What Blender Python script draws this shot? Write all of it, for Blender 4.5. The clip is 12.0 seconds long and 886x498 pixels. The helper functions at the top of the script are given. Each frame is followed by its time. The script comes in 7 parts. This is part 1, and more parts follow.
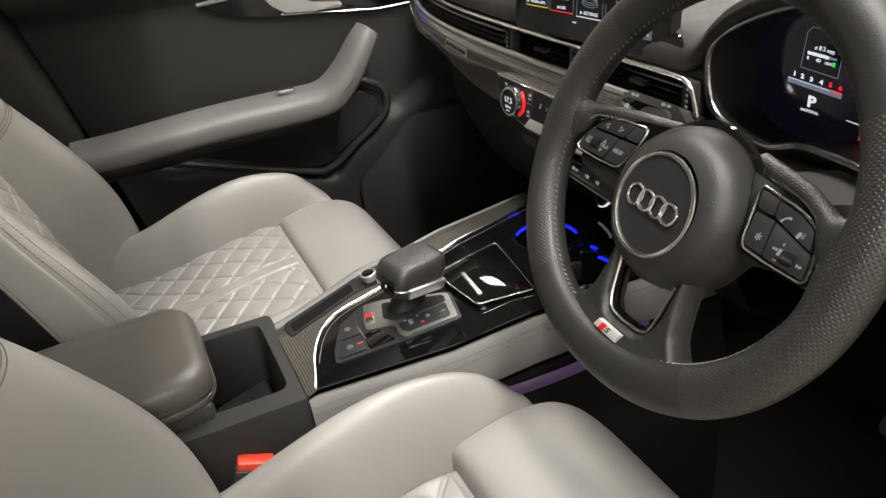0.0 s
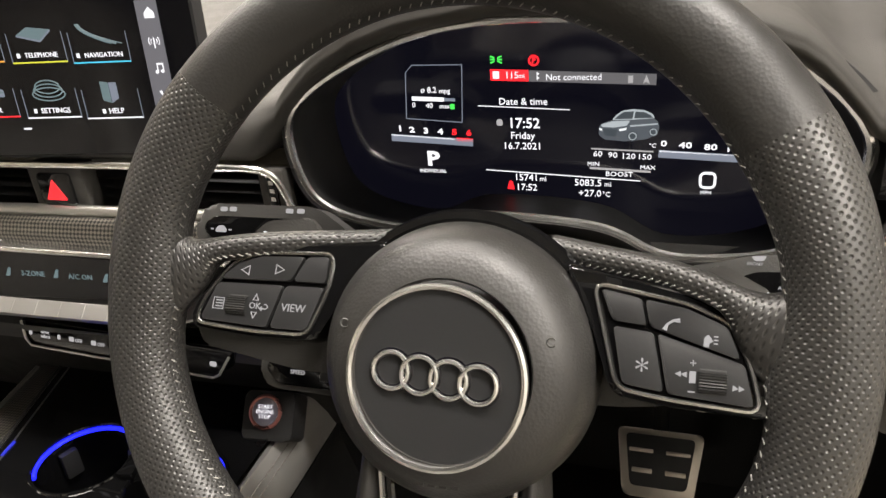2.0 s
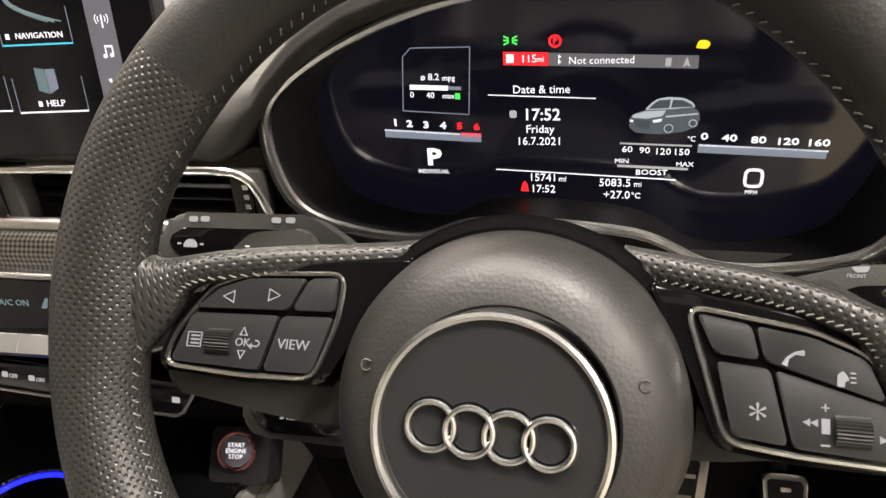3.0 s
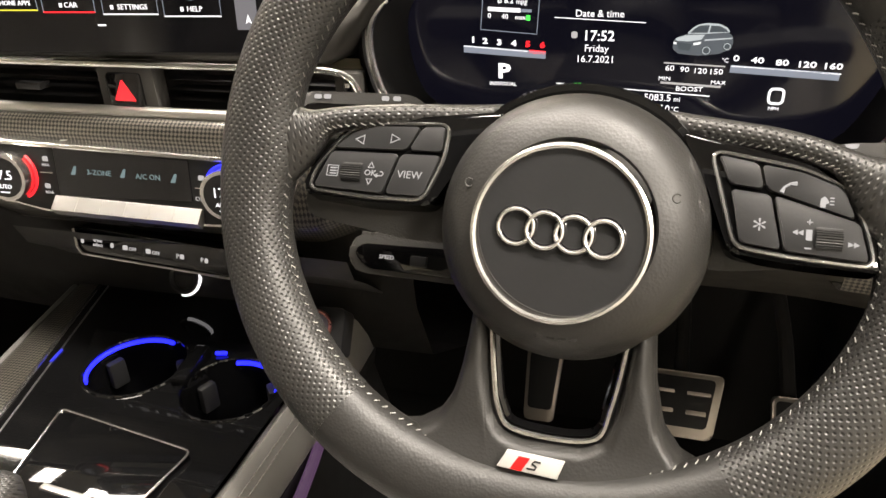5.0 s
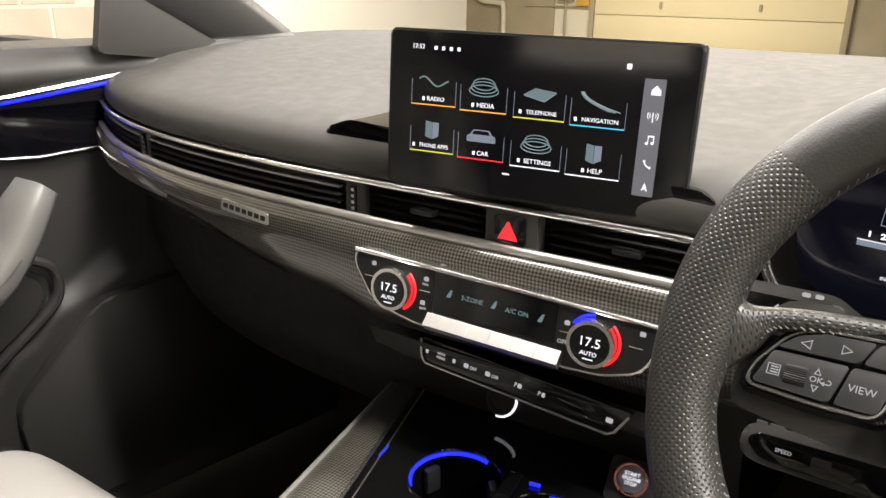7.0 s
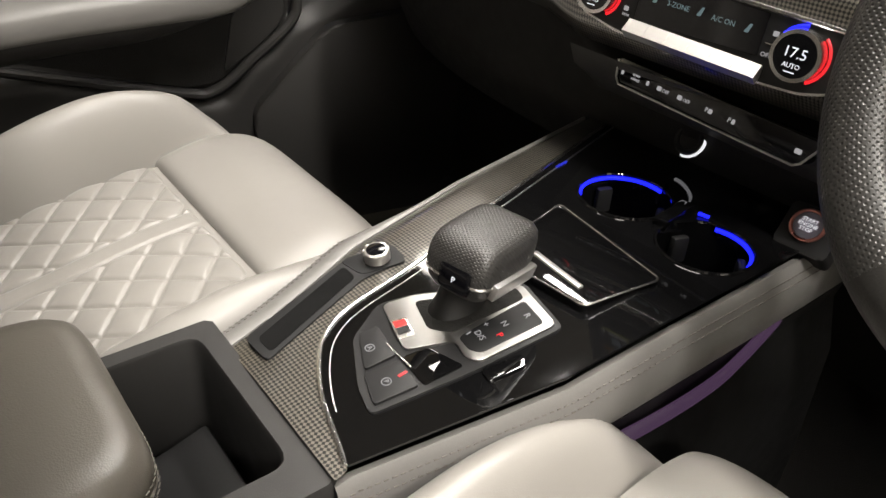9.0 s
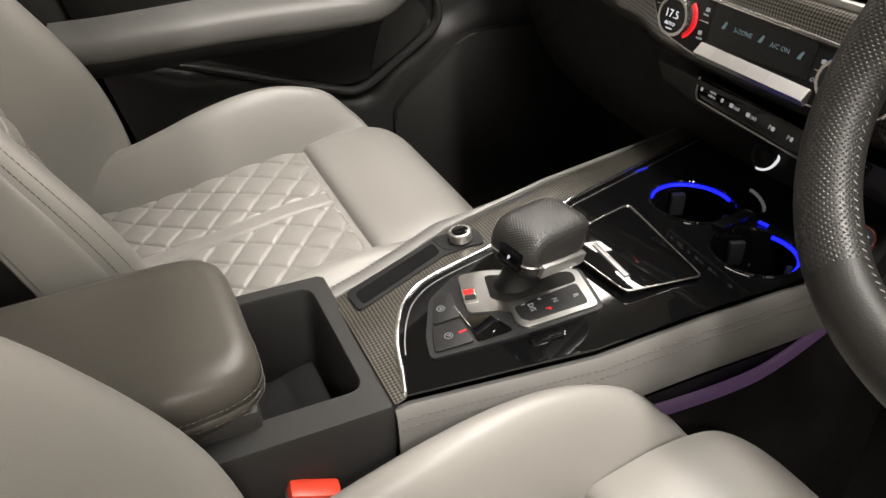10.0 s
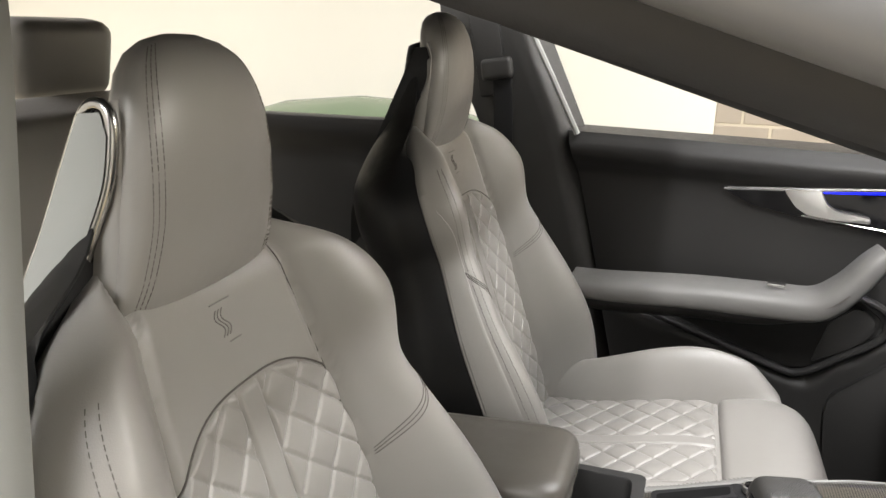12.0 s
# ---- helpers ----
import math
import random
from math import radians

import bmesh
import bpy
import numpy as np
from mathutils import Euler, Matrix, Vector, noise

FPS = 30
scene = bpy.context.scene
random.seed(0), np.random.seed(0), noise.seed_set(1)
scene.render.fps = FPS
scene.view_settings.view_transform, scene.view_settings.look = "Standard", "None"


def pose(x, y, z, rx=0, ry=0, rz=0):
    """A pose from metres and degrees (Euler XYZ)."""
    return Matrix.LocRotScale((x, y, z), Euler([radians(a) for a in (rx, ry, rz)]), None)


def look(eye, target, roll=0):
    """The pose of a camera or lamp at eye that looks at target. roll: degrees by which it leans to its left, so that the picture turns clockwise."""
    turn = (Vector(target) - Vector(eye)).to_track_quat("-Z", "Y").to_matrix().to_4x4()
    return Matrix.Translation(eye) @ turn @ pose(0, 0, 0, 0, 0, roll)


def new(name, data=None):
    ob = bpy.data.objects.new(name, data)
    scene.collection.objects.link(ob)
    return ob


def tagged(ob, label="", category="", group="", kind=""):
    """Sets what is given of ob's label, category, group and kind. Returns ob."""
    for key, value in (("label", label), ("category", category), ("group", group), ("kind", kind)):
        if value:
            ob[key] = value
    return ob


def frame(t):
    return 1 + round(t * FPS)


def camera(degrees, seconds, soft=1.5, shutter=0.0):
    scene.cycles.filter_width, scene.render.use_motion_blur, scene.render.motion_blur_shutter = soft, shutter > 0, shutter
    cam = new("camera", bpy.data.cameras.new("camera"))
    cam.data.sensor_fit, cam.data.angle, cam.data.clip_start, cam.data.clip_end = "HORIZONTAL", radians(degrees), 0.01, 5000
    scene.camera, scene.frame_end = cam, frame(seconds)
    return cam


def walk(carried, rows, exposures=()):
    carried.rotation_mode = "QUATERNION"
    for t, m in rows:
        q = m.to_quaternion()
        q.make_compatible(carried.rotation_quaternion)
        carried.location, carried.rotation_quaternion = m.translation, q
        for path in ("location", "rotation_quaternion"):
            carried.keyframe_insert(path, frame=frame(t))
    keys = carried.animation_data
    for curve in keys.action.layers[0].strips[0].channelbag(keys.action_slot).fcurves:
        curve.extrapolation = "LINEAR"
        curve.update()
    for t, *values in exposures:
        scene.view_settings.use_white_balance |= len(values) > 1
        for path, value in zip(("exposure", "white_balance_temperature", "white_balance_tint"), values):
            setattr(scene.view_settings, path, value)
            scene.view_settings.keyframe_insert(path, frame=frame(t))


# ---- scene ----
cam = camera(60.8, 12.0)
PATH = [
    (0, (0.751, -0.361, 0.984), (-0.87, 0.31, 0.023), -6.2),
    (0.5, (0.707, -0.359, 0.978), (-0.63, 0.739, -0.025), -5.1),
    (1, (0.601, -0.338, 0.953), (-0.354, 1.118, -0.031), -4.6),
    (1.5, (0.515, -0.297, 0.935), (-0.195, 1.328, 0.01), -4.9),
    (2, (0.447, -0.267, 0.918), (-0.135, 1.426, 0.026), -5.2),
    (2.5, (0.404, -0.224, 0.905), (-0.091, 1.501, 0.021), -5.0),
    (2.7, (0.394, -0.212, 0.898), (-0.078, 1.52, 0.016), -4.8),
    (4.3, (0.409, -0.254, 0.882), (-0.048, 1.454, -0.053), -3.4),
    (4.5, (0.412, -0.277, 0.879), (-0.055, 1.424, -0.064), -3.0),
    (5, (0.394, -0.32, 0.88), (-0.129, 1.37, -0.054), -2.4),
    (5.5, (0.364, -0.339, 0.887), (-0.257, 1.338, -0.008), -1.9),
    (6, (0.325, -0.364, 0.917), (-0.439, 1.306, 0.124), -0.6),
    (6.5, (0.294, -0.376, 0.931), (-0.657, 1.25, 0.258), 0.1),
    (6.7, (0.288, -0.376, 0.932), (-0.711, 1.227, 0.277), 0.3),
    (8.3, (0.339, -0.393, 0.841), (-0.871, 0.879, -0.115), 3.0),
    (8.5, (0.346, -0.404, 0.836), (-0.891, 0.806, -0.167), 3.2),
    (9, (0.357, -0.41, 0.832), (-0.944, 0.647, -0.259), 3.2),
    (9.5, (0.372, -0.407, 0.841), (-0.986, 0.521, -0.296), 2.8),
    (10, (0.477, -0.41, 0.883), (-1.028, 0.308, -0.221), 0.4),
    (10.5, (0.684, -0.405, 0.981), (-1.018, -0.049, -0.008), -1.2),
    (11, (0.785, -0.369, 1.024), (-1.019, -0.493, 0.169), -0.4),
    (11.5, (0.84, -0.285, 1.043), (-0.991, -0.694, 0.35), 1.3),
    (12, (0.86, -0.258, 1.052), (-0.972, -0.833, 0.493), 1.1),
]
walk(cam, [(t, look(eye, target, roll)) for t, eye, target, roll in PATH], [(0, 0.2, 6500, 10), (0.5, 0.5, 6550, 10), (1.0, 0.8, 6650, 10), (1.5, 0.8, 6800, 11), (2.5, 0.8, 6850, 12), (4.5, 1.15, 7150, 12), (5.5, 1.05, 7100, 12), (6.5, 0.9, 6700, 11), (8.5, 0.48, 6800, 11), (9.5, 0.3, 6750, 11), (10.5, 0.15, 6700, 11), (11, 0.36, 6550, 11), (12, 0.45, 6250, 11)])

# ---- world and lights ----
world = bpy.data.worlds.new("world")
scene.world = world
world.use_nodes = True
world.node_tree.nodes["Background"].inputs[0].default_value = (1.0, 0.95, 0.88, 1)
world.node_tree.nodes["Background"].inputs[1].default_value = 0.19


def area_lamp(name, m, sx, sy, power, color):
    data = bpy.data.lights.new(name, "AREA")
    data.shape, data.size, data.size_y, data.energy, data.color = "RECTANGLE", sx, sy, power, color
    ob = new(name, data)
    ob.matrix_world = m
    return ob


WARM = (1.0, 0.965, 0.91)
# Added fill with no known source, brightening the driver's headrest and shoulder.
area_lamp("seat_fill_lamp", look((1.82, -0.85, 1.95), (0.45, -0.55, 0.85)), 0.8, 0.15, 30, (1.0, 0.97, 0.92))
# Overhead lamps out of view; the garage's own tubes are assumed.
area_lamp("unseen_overhead_lamp", pose(-1.95, 2.1, 2.6), 0.4, 2.4, 85, WARM)
area_lamp("unseen_overhead_lamp", pose(-0.3, 0.85, 2.6), 1.6, 0.15, 55, (1.0, 0.98, 0.95))
area_lamp("unseen_overhead_lamp", pose(1.30, -0.15, 2.6), 1.0, 0.12, 62, (1.0, 0.975, 0.93))
area_lamp("unseen_overhead_lamp", pose(-0.1, 0.06, 2.6), 1.8, 0.2, 45, WARM)
# Added fill, tilted at the seats to brighten backrests and headrests.
area_lamp("unseen_overhead_lamp", look((-0.3, 3.4, 2.30), (0.25, -0.6, 0.85)), 2.0, 0.4, 66, (1.0, 0.92, 0.79))
# Added to lift the dark far bay.
area_lamp("unseen_overhead_lamp", pose(-4.2, 10.0, 2.85), 3.0, 0.4, 260, (1.0, 0.92, 0.74))
# Added behind the car to brighten the rear wall that gloss parts reflect.
area_lamp("unseen_overhead_lamp", pose(0.2, -3.8, 2.6), 2.4, 0.4, 170, WARM)

# ---- materials ----


def material(name, color, rough=0.5, metal=0.0, vary=0.12, grain=0.0, grain_size=400.0, cells=False, coat=0.0, big=6.0, spec=0.5, emit=None, power=0.0, rough_vary=0.1):
    """A surface with blotches (big), fine grain as relief, and an uneven gloss."""
    m = bpy.data.materials.new(name)
    m.use_nodes = True
    nt = m.node_tree
    b = nt.nodes["Principled BSDF"]
    b.inputs["Base Color"].default_value = (*color, 1)
    b.inputs["Roughness"].default_value = rough
    b.inputs["Metallic"].default_value = metal
    b.inputs["Specular IOR Level"].default_value = spec
    b.inputs["Coat Weight"].default_value = coat
    b.inputs["Coat Roughness"].default_value = 0.06
    if emit:
        b.inputs["Emission Color"].default_value = (*emit, 1)
        b.inputs["Emission Strength"].default_value = power
        return m
    tc = nt.nodes.new("ShaderNodeTexCoord")
    n1 = nt.nodes.new("ShaderNodeTexNoise")
    n1.inputs["Scale"].default_value, n1.inputs["Detail"].default_value = big, 6
    nt.links.new(tc.outputs["Object"], n1.inputs["Vector"])
    mix = nt.nodes.new("ShaderNodeMix")
    mix.data_type = "RGBA"
    mix.inputs[6].default_value = (*[c * (1 - vary) for c in color], 1)
    mix.inputs[7].default_value = (*[min(1, c * (1 + vary)) for c in color], 1)
    nt.links.new(n1.outputs["Fac"], mix.inputs[0])
    nt.links.new(mix.outputs[2], b.inputs["Base Color"])
    n2 = nt.nodes.new("ShaderNodeTexNoise")
    n2.inputs["Scale"].default_value, n2.inputs["Detail"].default_value = big * 9, 4
    nt.links.new(tc.outputs["Object"], n2.inputs["Vector"])
    mr = nt.nodes.new("ShaderNodeMapRange")
    mr.inputs["To Min"].default_value, mr.inputs["To Max"].default_value = max(0.02, rough - rough_vary * rough * 2), min(1, rough + rough_vary * rough * 2)
    nt.links.new(n2.outputs["Fac"], mr.inputs["Value"])
    nt.links.new(mr.outputs[0], b.inputs["Roughness"])
    if grain > 0:
        g = nt.nodes.new("ShaderNodeTexVoronoi" if cells else "ShaderNodeTexNoise")
        g.inputs["Scale"].default_value = grain_size
        nt.links.new(tc.outputs["Object"], g.inputs["Vector"])
        bu = nt.nodes.new("ShaderNodeBump")
        bu.inputs["Strength"].default_value, bu.inputs["Distance"].default_value = grain, 0.001
        nt.links.new(g.outputs["Distance" if cells else "Fac"], bu.inputs["Height"])
        nt.links.new(bu.outputs[0], b.inputs["Normal"])
    return m


def weave_material(name, light, dark, scale, coat=1.0):
    """Carbon twill under clear lacquer: two sets of tows crossing, one dark, one light."""
    m = material(name, dark, 0.40, 0.5, coat=coat)
    nt = m.node_tree
    b = nt.nodes["Principled BSDF"]
    tc = nt.nodes.new("ShaderNodeTexCoord")
    mp = nt.nodes.new("ShaderNodeMapping")
    mp.inputs["Rotation"].default_value = (0, 0, radians(45))
    mp.inputs["Location"].default_value = (0, 0, 0.0005)
    nt.links.new(tc.outputs["UV"], mp.inputs["Vector"])
    ch = nt.nodes.new("ShaderNodeTexChecker")
    ch.inputs["Scale"].default_value = scale
    ch.inputs["Color1"].default_value, ch.inputs["Color2"].default_value = (*light, 1), (*dark, 1)
    nt.links.new(mp.outputs[0], ch.inputs["Vector"])
    nt.links.new(ch.outputs["Color"], b.inputs["Base Color"])
    return m


def perforated_material(name, color, rough, scale):
    """Leather with rows of small round holes."""
    m = material(name, color, rough, grain=0.2, grain_size=900)
    nt = m.node_tree
    b = nt.nodes["Principled BSDF"]
    tc = nt.nodes.new("ShaderNodeTexCoord")
    mp = nt.nodes.new("ShaderNodeMapping")
    mp.inputs["Rotation"].default_value = (0, 0, radians(45))
    nt.links.new(tc.outputs["UV"], mp.inputs["Vector"])
    vo = nt.nodes.new("ShaderNodeTexVoronoi")
    vo.voronoi_dimensions = "2D"
    vo.inputs["Scale"].default_value, vo.inputs["Randomness"].default_value = scale, 0.06
    nt.links.new(mp.outputs[0], vo.inputs["Vector"])
    ramp = nt.nodes.new("ShaderNodeMapRange")
    ramp.inputs["From Min"].default_value, ramp.inputs["From Max"].default_value = 0.04, 0.34
    nt.links.new(vo.outputs["Distance"], ramp.inputs["Value"])
    bu = nt.nodes.new("ShaderNodeBump")
    bu.inputs["Strength"].default_value, bu.inputs["Distance"].default_value = 0.62, 0.0007
    nt.links.new(ramp.outputs[0], bu.inputs["Height"])
    rim = nt.nodes.new("ShaderNodeMapRange")
    rim.inputs["From Min"].default_value, rim.inputs["From Max"].default_value = 0.12, 0.24
    nt.links.new(vo.outputs["Distance"], rim.inputs["Value"])
    hole = nt.nodes.new("ShaderNodeMix")
    hole.data_type = "RGBA"
    hole.inputs[6].default_value = (0.004, 0.004, 0.004, 1)
    nt.links.new(rim.outputs[0], hole.inputs[0])
    nt.links.new(b.inputs["Base Color"].links[0].from_socket, hole.inputs[7])
    nt.links.new(hole.outputs[2], b.inputs["Base Color"])
    nt.links.new(bu.outputs[0], b.inputs["Normal"])
    return m


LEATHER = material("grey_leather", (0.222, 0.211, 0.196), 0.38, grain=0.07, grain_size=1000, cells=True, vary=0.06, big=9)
# Darker copy of the seat leather, for console pads and door armrest.
LEATHER_DARKER = material("darker_grey_leather", (0.135, 0.131, 0.125), 0.42, grain=0.08, grain_size=1000, cells=True, vary=0.06, big=9)
# Taupe leather with the roof's shade on the lid worked into its colour.
ARM_LEATHER = material("shade_darkened_taupe_leather", (0.074, 0.067, 0.057), 0.40, grain=0.10, grain_size=900, cells=True, vary=0.06, big=9)
CREST_SHADE = material("crest_relief_shade", (0.150, 0.142, 0.130), 0.5)
# Dark tone for the shade in sewn grooves, not a thread's own colour.
GROOVE_SHADE = material("seam_groove_shade", (0.075, 0.069, 0.061), 0.8)
THREAD = material("grey_thread", (0.11, 0.10, 0.09), 0.8)
THREAD_DARK = material("taupe_thread", (0.10, 0.092, 0.08), 0.8)
THREAD_PALE = material("pale_thread", (0.24, 0.235, 0.22), 0.8)
BLACK_LEATHER = material("black_leather", (0.0155, 0.0148, 0.0138), 0.46, grain=0.11, grain_size=700, cells=True, vary=0.15, big=12, spec=0.42)
BLACK_PERF = perforated_material("perforated_black_leather", (0.021, 0.0202, 0.019), 0.40, 370)
SOFT_BLACK = material("soft_black_plastic", (0.040, 0.039, 0.037), 0.5, grain=0.12, grain_size=900, cells=True, vary=0.15, spec=0.28)
DASH_GREY = material("dark_grey_dash_skin", (0.037, 0.0352, 0.0325), 0.66, grain=0.09, grain_size=900, spec=0.22, cells=True, vary=0.08)
DOOR_DARK = material("charcoal_door_skin", (0.029, 0.028, 0.027), 0.45, grain=0.2, grain_size=600, cells=True, vary=0.1, spec=0.35)
BADGE_SILVER = material("silver_badge_enamel", (0.50, 0.49, 0.47), 0.4, 0.3, vary=0.04)
# Plastic blackened to paint the shade under the dashboard.
FOOTWELL_SHADE = material("shade_blackened_trim", (0.013, 0.0125, 0.012), 0.65, grain=0.15, grain_size=900, vary=0.2, spec=0.2)
BIN_BLACK = material("matt_bin_plastic", (0.019, 0.0185, 0.018), 0.55, grain=0.1, grain_size=900, vary=0.1, spec=0.3)
SHELL_BLACK = material("black_shell_plastic", (0.006, 0.006, 0.006), 0.5, grain=0.1, grain_size=900, vary=0.1, spec=0.3)
CARPET = material("black_carpet", (0.0200, 0.0195, 0.0185), 0.95, grain=0.9, grain_size=500, vary=0.3, spec=0.1)
PIANO = material("piano_black", (0.003, 0.003, 0.0032), 0.04, vary=0.2, rough_vary=0.3, spec=0.5)
CHROME = material("satin_chrome", (0.74, 0.73, 0.715), 0.25, 1.0, vary=0.04)
LOOP_METAL = material("dark_satin_metal", (0.42, 0.41, 0.385), 0.24, 1.0, vary=0.05)
# Darker, browner metal than the aluminium, for the pedals.
PEDAL_METAL = material("brownish_pedal_metal", (0.30, 0.27, 0.235), 0.38, 1.0, vary=0.15)
ALU = material("brushed_aluminium", (0.56, 0.55, 0.53), 0.40, 1.0, vary=0.05)
PLATE_METAL = material("satin_plate_metal", (0.34, 0.335, 0.325), 0.40, 1.0, vary=0.04)
SLOT_SHADE = material("slot_depth_shade", (0.004, 0.004, 0.004), 0.9, vary=0.1, spec=0.1)
BRIGHT = material("bright_satin_metal", (0.46, 0.45, 0.435), 0.42, 1.0, vary=0.03)
BUTTON = material("matt_black_button", (0.015, 0.015, 0.0155), 0.48, vary=0.1, grain=0.06, spec=0.19)
CLUSTER_GLASS = material("cluster_glass", (0.003, 0.003, 0.004), 0.09, emit=(0.10, 0.10, 0.22), power=0.018)
GLASS_BLACK = material("display_glass", (0.003, 0.003, 0.004), 0.09, vary=0.0, rough_vary=0.1)
CARBON = weave_material("carbon_weave", (0.115, 0.106, 0.090), (0.014, 0.0135, 0.012), 430)
RED_PLASTIC = material("red_plastic", (0.75, 0.06, 0.03), 0.35, vary=0.05)
START_RING = material("red_tinted_metal", (0.52, 0.22, 0.20), 0.28, 1.0, vary=0.05)
START_CAP = material("grey_backlit_cap", (0.20, 0.19, 0.24), 0.4, 0.2, vary=0.03)
RED_ENAMEL = material("red_enamel", (0.5, 0.01, 0.01), 0.3, vary=0.05)
WALL_CREAM = material("cream_wall_paint", (0.74, 0.71, 0.63), 0.8, grain=0.2, grain_size=60, vary=0.05, big=1.5)
WALL_PALE = material("pale_bounce_wall", (0.50, 0.49, 0.47), 0.85, grain=0.2, grain_size=60, vary=0.08, big=1.5)
# Dark on purpose: it holds down light bounced from the unseen ceiling.
WALL_DULL = material("bounce_cutting_grey", (0.11, 0.104, 0.094), 0.85, grain=0.2, grain_size=60, vary=0.1, big=1.5)
DOOR_CREAM = material("cream_door_paint", (0.78, 0.70, 0.50), 0.6, vary=0.05, big=1.5)
BLOCK = material("concrete_block", (0.36, 0.31, 0.25), 0.9, grain=0.7, grain_size=90, vary=0.2, big=3)
MORTAR = material("pale_mortar", (0.50, 0.44, 0.34), 0.95, grain=0.5, grain_size=120)
CONCRETE = material("garage_floor_paint", (0.42, 0.36, 0.25), 0.35, grain=0.2, grain_size=50, vary=0.15, big=1.0)
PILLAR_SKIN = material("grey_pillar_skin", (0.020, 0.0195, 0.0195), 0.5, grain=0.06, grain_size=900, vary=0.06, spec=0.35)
PANEL_GREY = material("grey_side_panel", (0.21, 0.215, 0.205), 0.4, grain=0.08, grain_size=900, vary=0.06)
RAIL_SKIN = material("satin_rail_skin", (0.10, 0.098, 0.097), 0.36, grain=0.03, grain_size=900, vary=0.06)
B_TRIM = material("pale_grey_pillar_trim", (0.27, 0.275, 0.26), 0.6, grain=0.08, grain_size=900, vary=0.06)
FAR_GREY = material("dull_grey_render", (0.40, 0.35, 0.27), 0.9, grain=0.4, grain_size=40, vary=0.18, big=2)
GREEN_PAINT = material("pale_green_car_paint", (0.17, 0.22, 0.14), 0.25, vary=0.04)
METER_OCHRE = material("ochre_box", (0.62, 0.38, 0.08), 0.5)
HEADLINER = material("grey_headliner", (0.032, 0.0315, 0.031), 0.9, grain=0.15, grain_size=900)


def glow(name, color, power):
    return material(name, (0, 0, 0), 0.5, emit=color, power=power)


GLOW_WHITE = glow("white_lettering", (0.9, 0.92, 1.0), 0.75)
GLOW_DIM = glow("dim_lettering", (0.75, 0.75, 0.78), 0.35)
GLOW_RED = glow("red_telltale", (1.0, 0.02, 0.03), 0.9)
GLOW_GREEN = glow("green_telltale", (0.05, 0.8, 0.1), 0.8)
GLOW_AMBER = glow("amber_telltale", (1.0, 0.55, 0.02), 0.9)
GLOW_BLUE = glow("blue_light_guide", (0.005, 0.01, 1.0), 2.2)
GLOW_PURPLE = glow("purple_light_wash", (0.30, 0.16, 0.36), 0.14)
GLOW_CYAN = glow("cyan_bar", (0.05, 0.5, 0.75), 0.8)
GLOW_YELLOW = glow("yellow_bar", (0.65, 0.65, 0.05), 0.8)
GLOW_ORANGE = glow("orange_bar", (0.9, 0.4, 0.05), 0.8)
GLOW_STEEL = glow("steel_blue_icon", (0.20, 0.30, 0.33), 0.42)
GLOW_BAR = glow("grey_screen_bar", (0.10, 0.10, 0.115), 0.9)
GLOW_SLATE = glow("slate_scale", (0.18, 0.21, 0.27), 0.7)

# ---- mesh tools ----


def axes(origin, xd, zd):
    """A frame: x along xd, z along zd (made square to x), y = z cross x."""
    x = Vector(xd).normalized()
    z = Vector(zd)
    z = (z - x * z.dot(x)).normalized()
    y = z.cross(x)
    m = Matrix((x, y, z)).transposed().to_4x4()
    m.translation = origin
    return m


def thing(name, at, label, category, group="", kind=""):
    ob = new(name)
    ob.location = at
    ob.empty_display_size = 0.05
    tagged(ob, label, category, group, kind)
    return ob


def link_mesh(name, me, mat, parent=None, label=""):
    me.materials.append(mat)
    ob = new(name, me)
    if parent is not None:
        ob.parent = parent
        ob.matrix_parent_inverse = Matrix.Translation(parent.location).inverted()
    if label:
        ob["label"] = label
    return ob


def part(name, bm, mat, parent=None, label="", smooth=True, sharp=40):
    """Links a bmesh, given in world coordinates, as one mesh under its thing."""
    me = bpy.data.meshes.new(name)
    bmesh.ops.recalc_face_normals(bm, faces=bm.faces)
    bm.to_mesh(me)
    bm.free()
    if smooth:
        me.shade_smooth()
        me.set_sharp_from_angle(angle=radians(sharp))
    return link_mesh(name, me, mat, parent, label)


def sheet(points, close_u=False, close_v=False, caps=False):
    """A bmesh from a grid of points [row][column]."""
    bm = bmesh.new()
    rows = [[bm.verts.new(p) for p in r] for r in points]
    nr, nc = len(rows), len(rows[0])
    for i in range(nr if close_u else nr - 1):
        for j in range(nc if close_v else nc - 1):
            a, b = rows[i], rows[(i + 1) % nr]
            bm.faces.new((a[j], a[(j + 1) % nc], b[(j + 1) % nc], b[j]))
    if caps:
        bm.faces.new(rows[0])
        bm.faces.new(rows[-1])
    return bm


def carbon_sheet(name, points, parent, label, flat=False):
    """A sheet of carbon weave, its map laid out by length along both ways."""
    pts = [[Vector(p) for p in r] for r in points]
    nr, nc = len(pts), len(pts[0])
    us, vs = [0.0], [0.0]
    for j in range(1, nc):
        us.append(us[-1] + sum((r[j] - r[j - 1]).length for r in pts) / nr)
    for i in range(1, nr):
        vs.append(vs[-1] + sum((a - b).length for a, b in zip(pts[i], pts[i - 1])) / nc)
    bm = sheet(pts)
    bm.verts.index_update()
    lay = bm.loops.layers.uv.new("map")
    for f in bm.faces:
        for l in f.loops:
            i, j = divmod(l.vert.index, nc)
            l[lay].uv = (l.vert.co.x, l.vert.co.y) if flat else (us[j], vs[i])
    return part(name, bm, CARBON, parent, label)


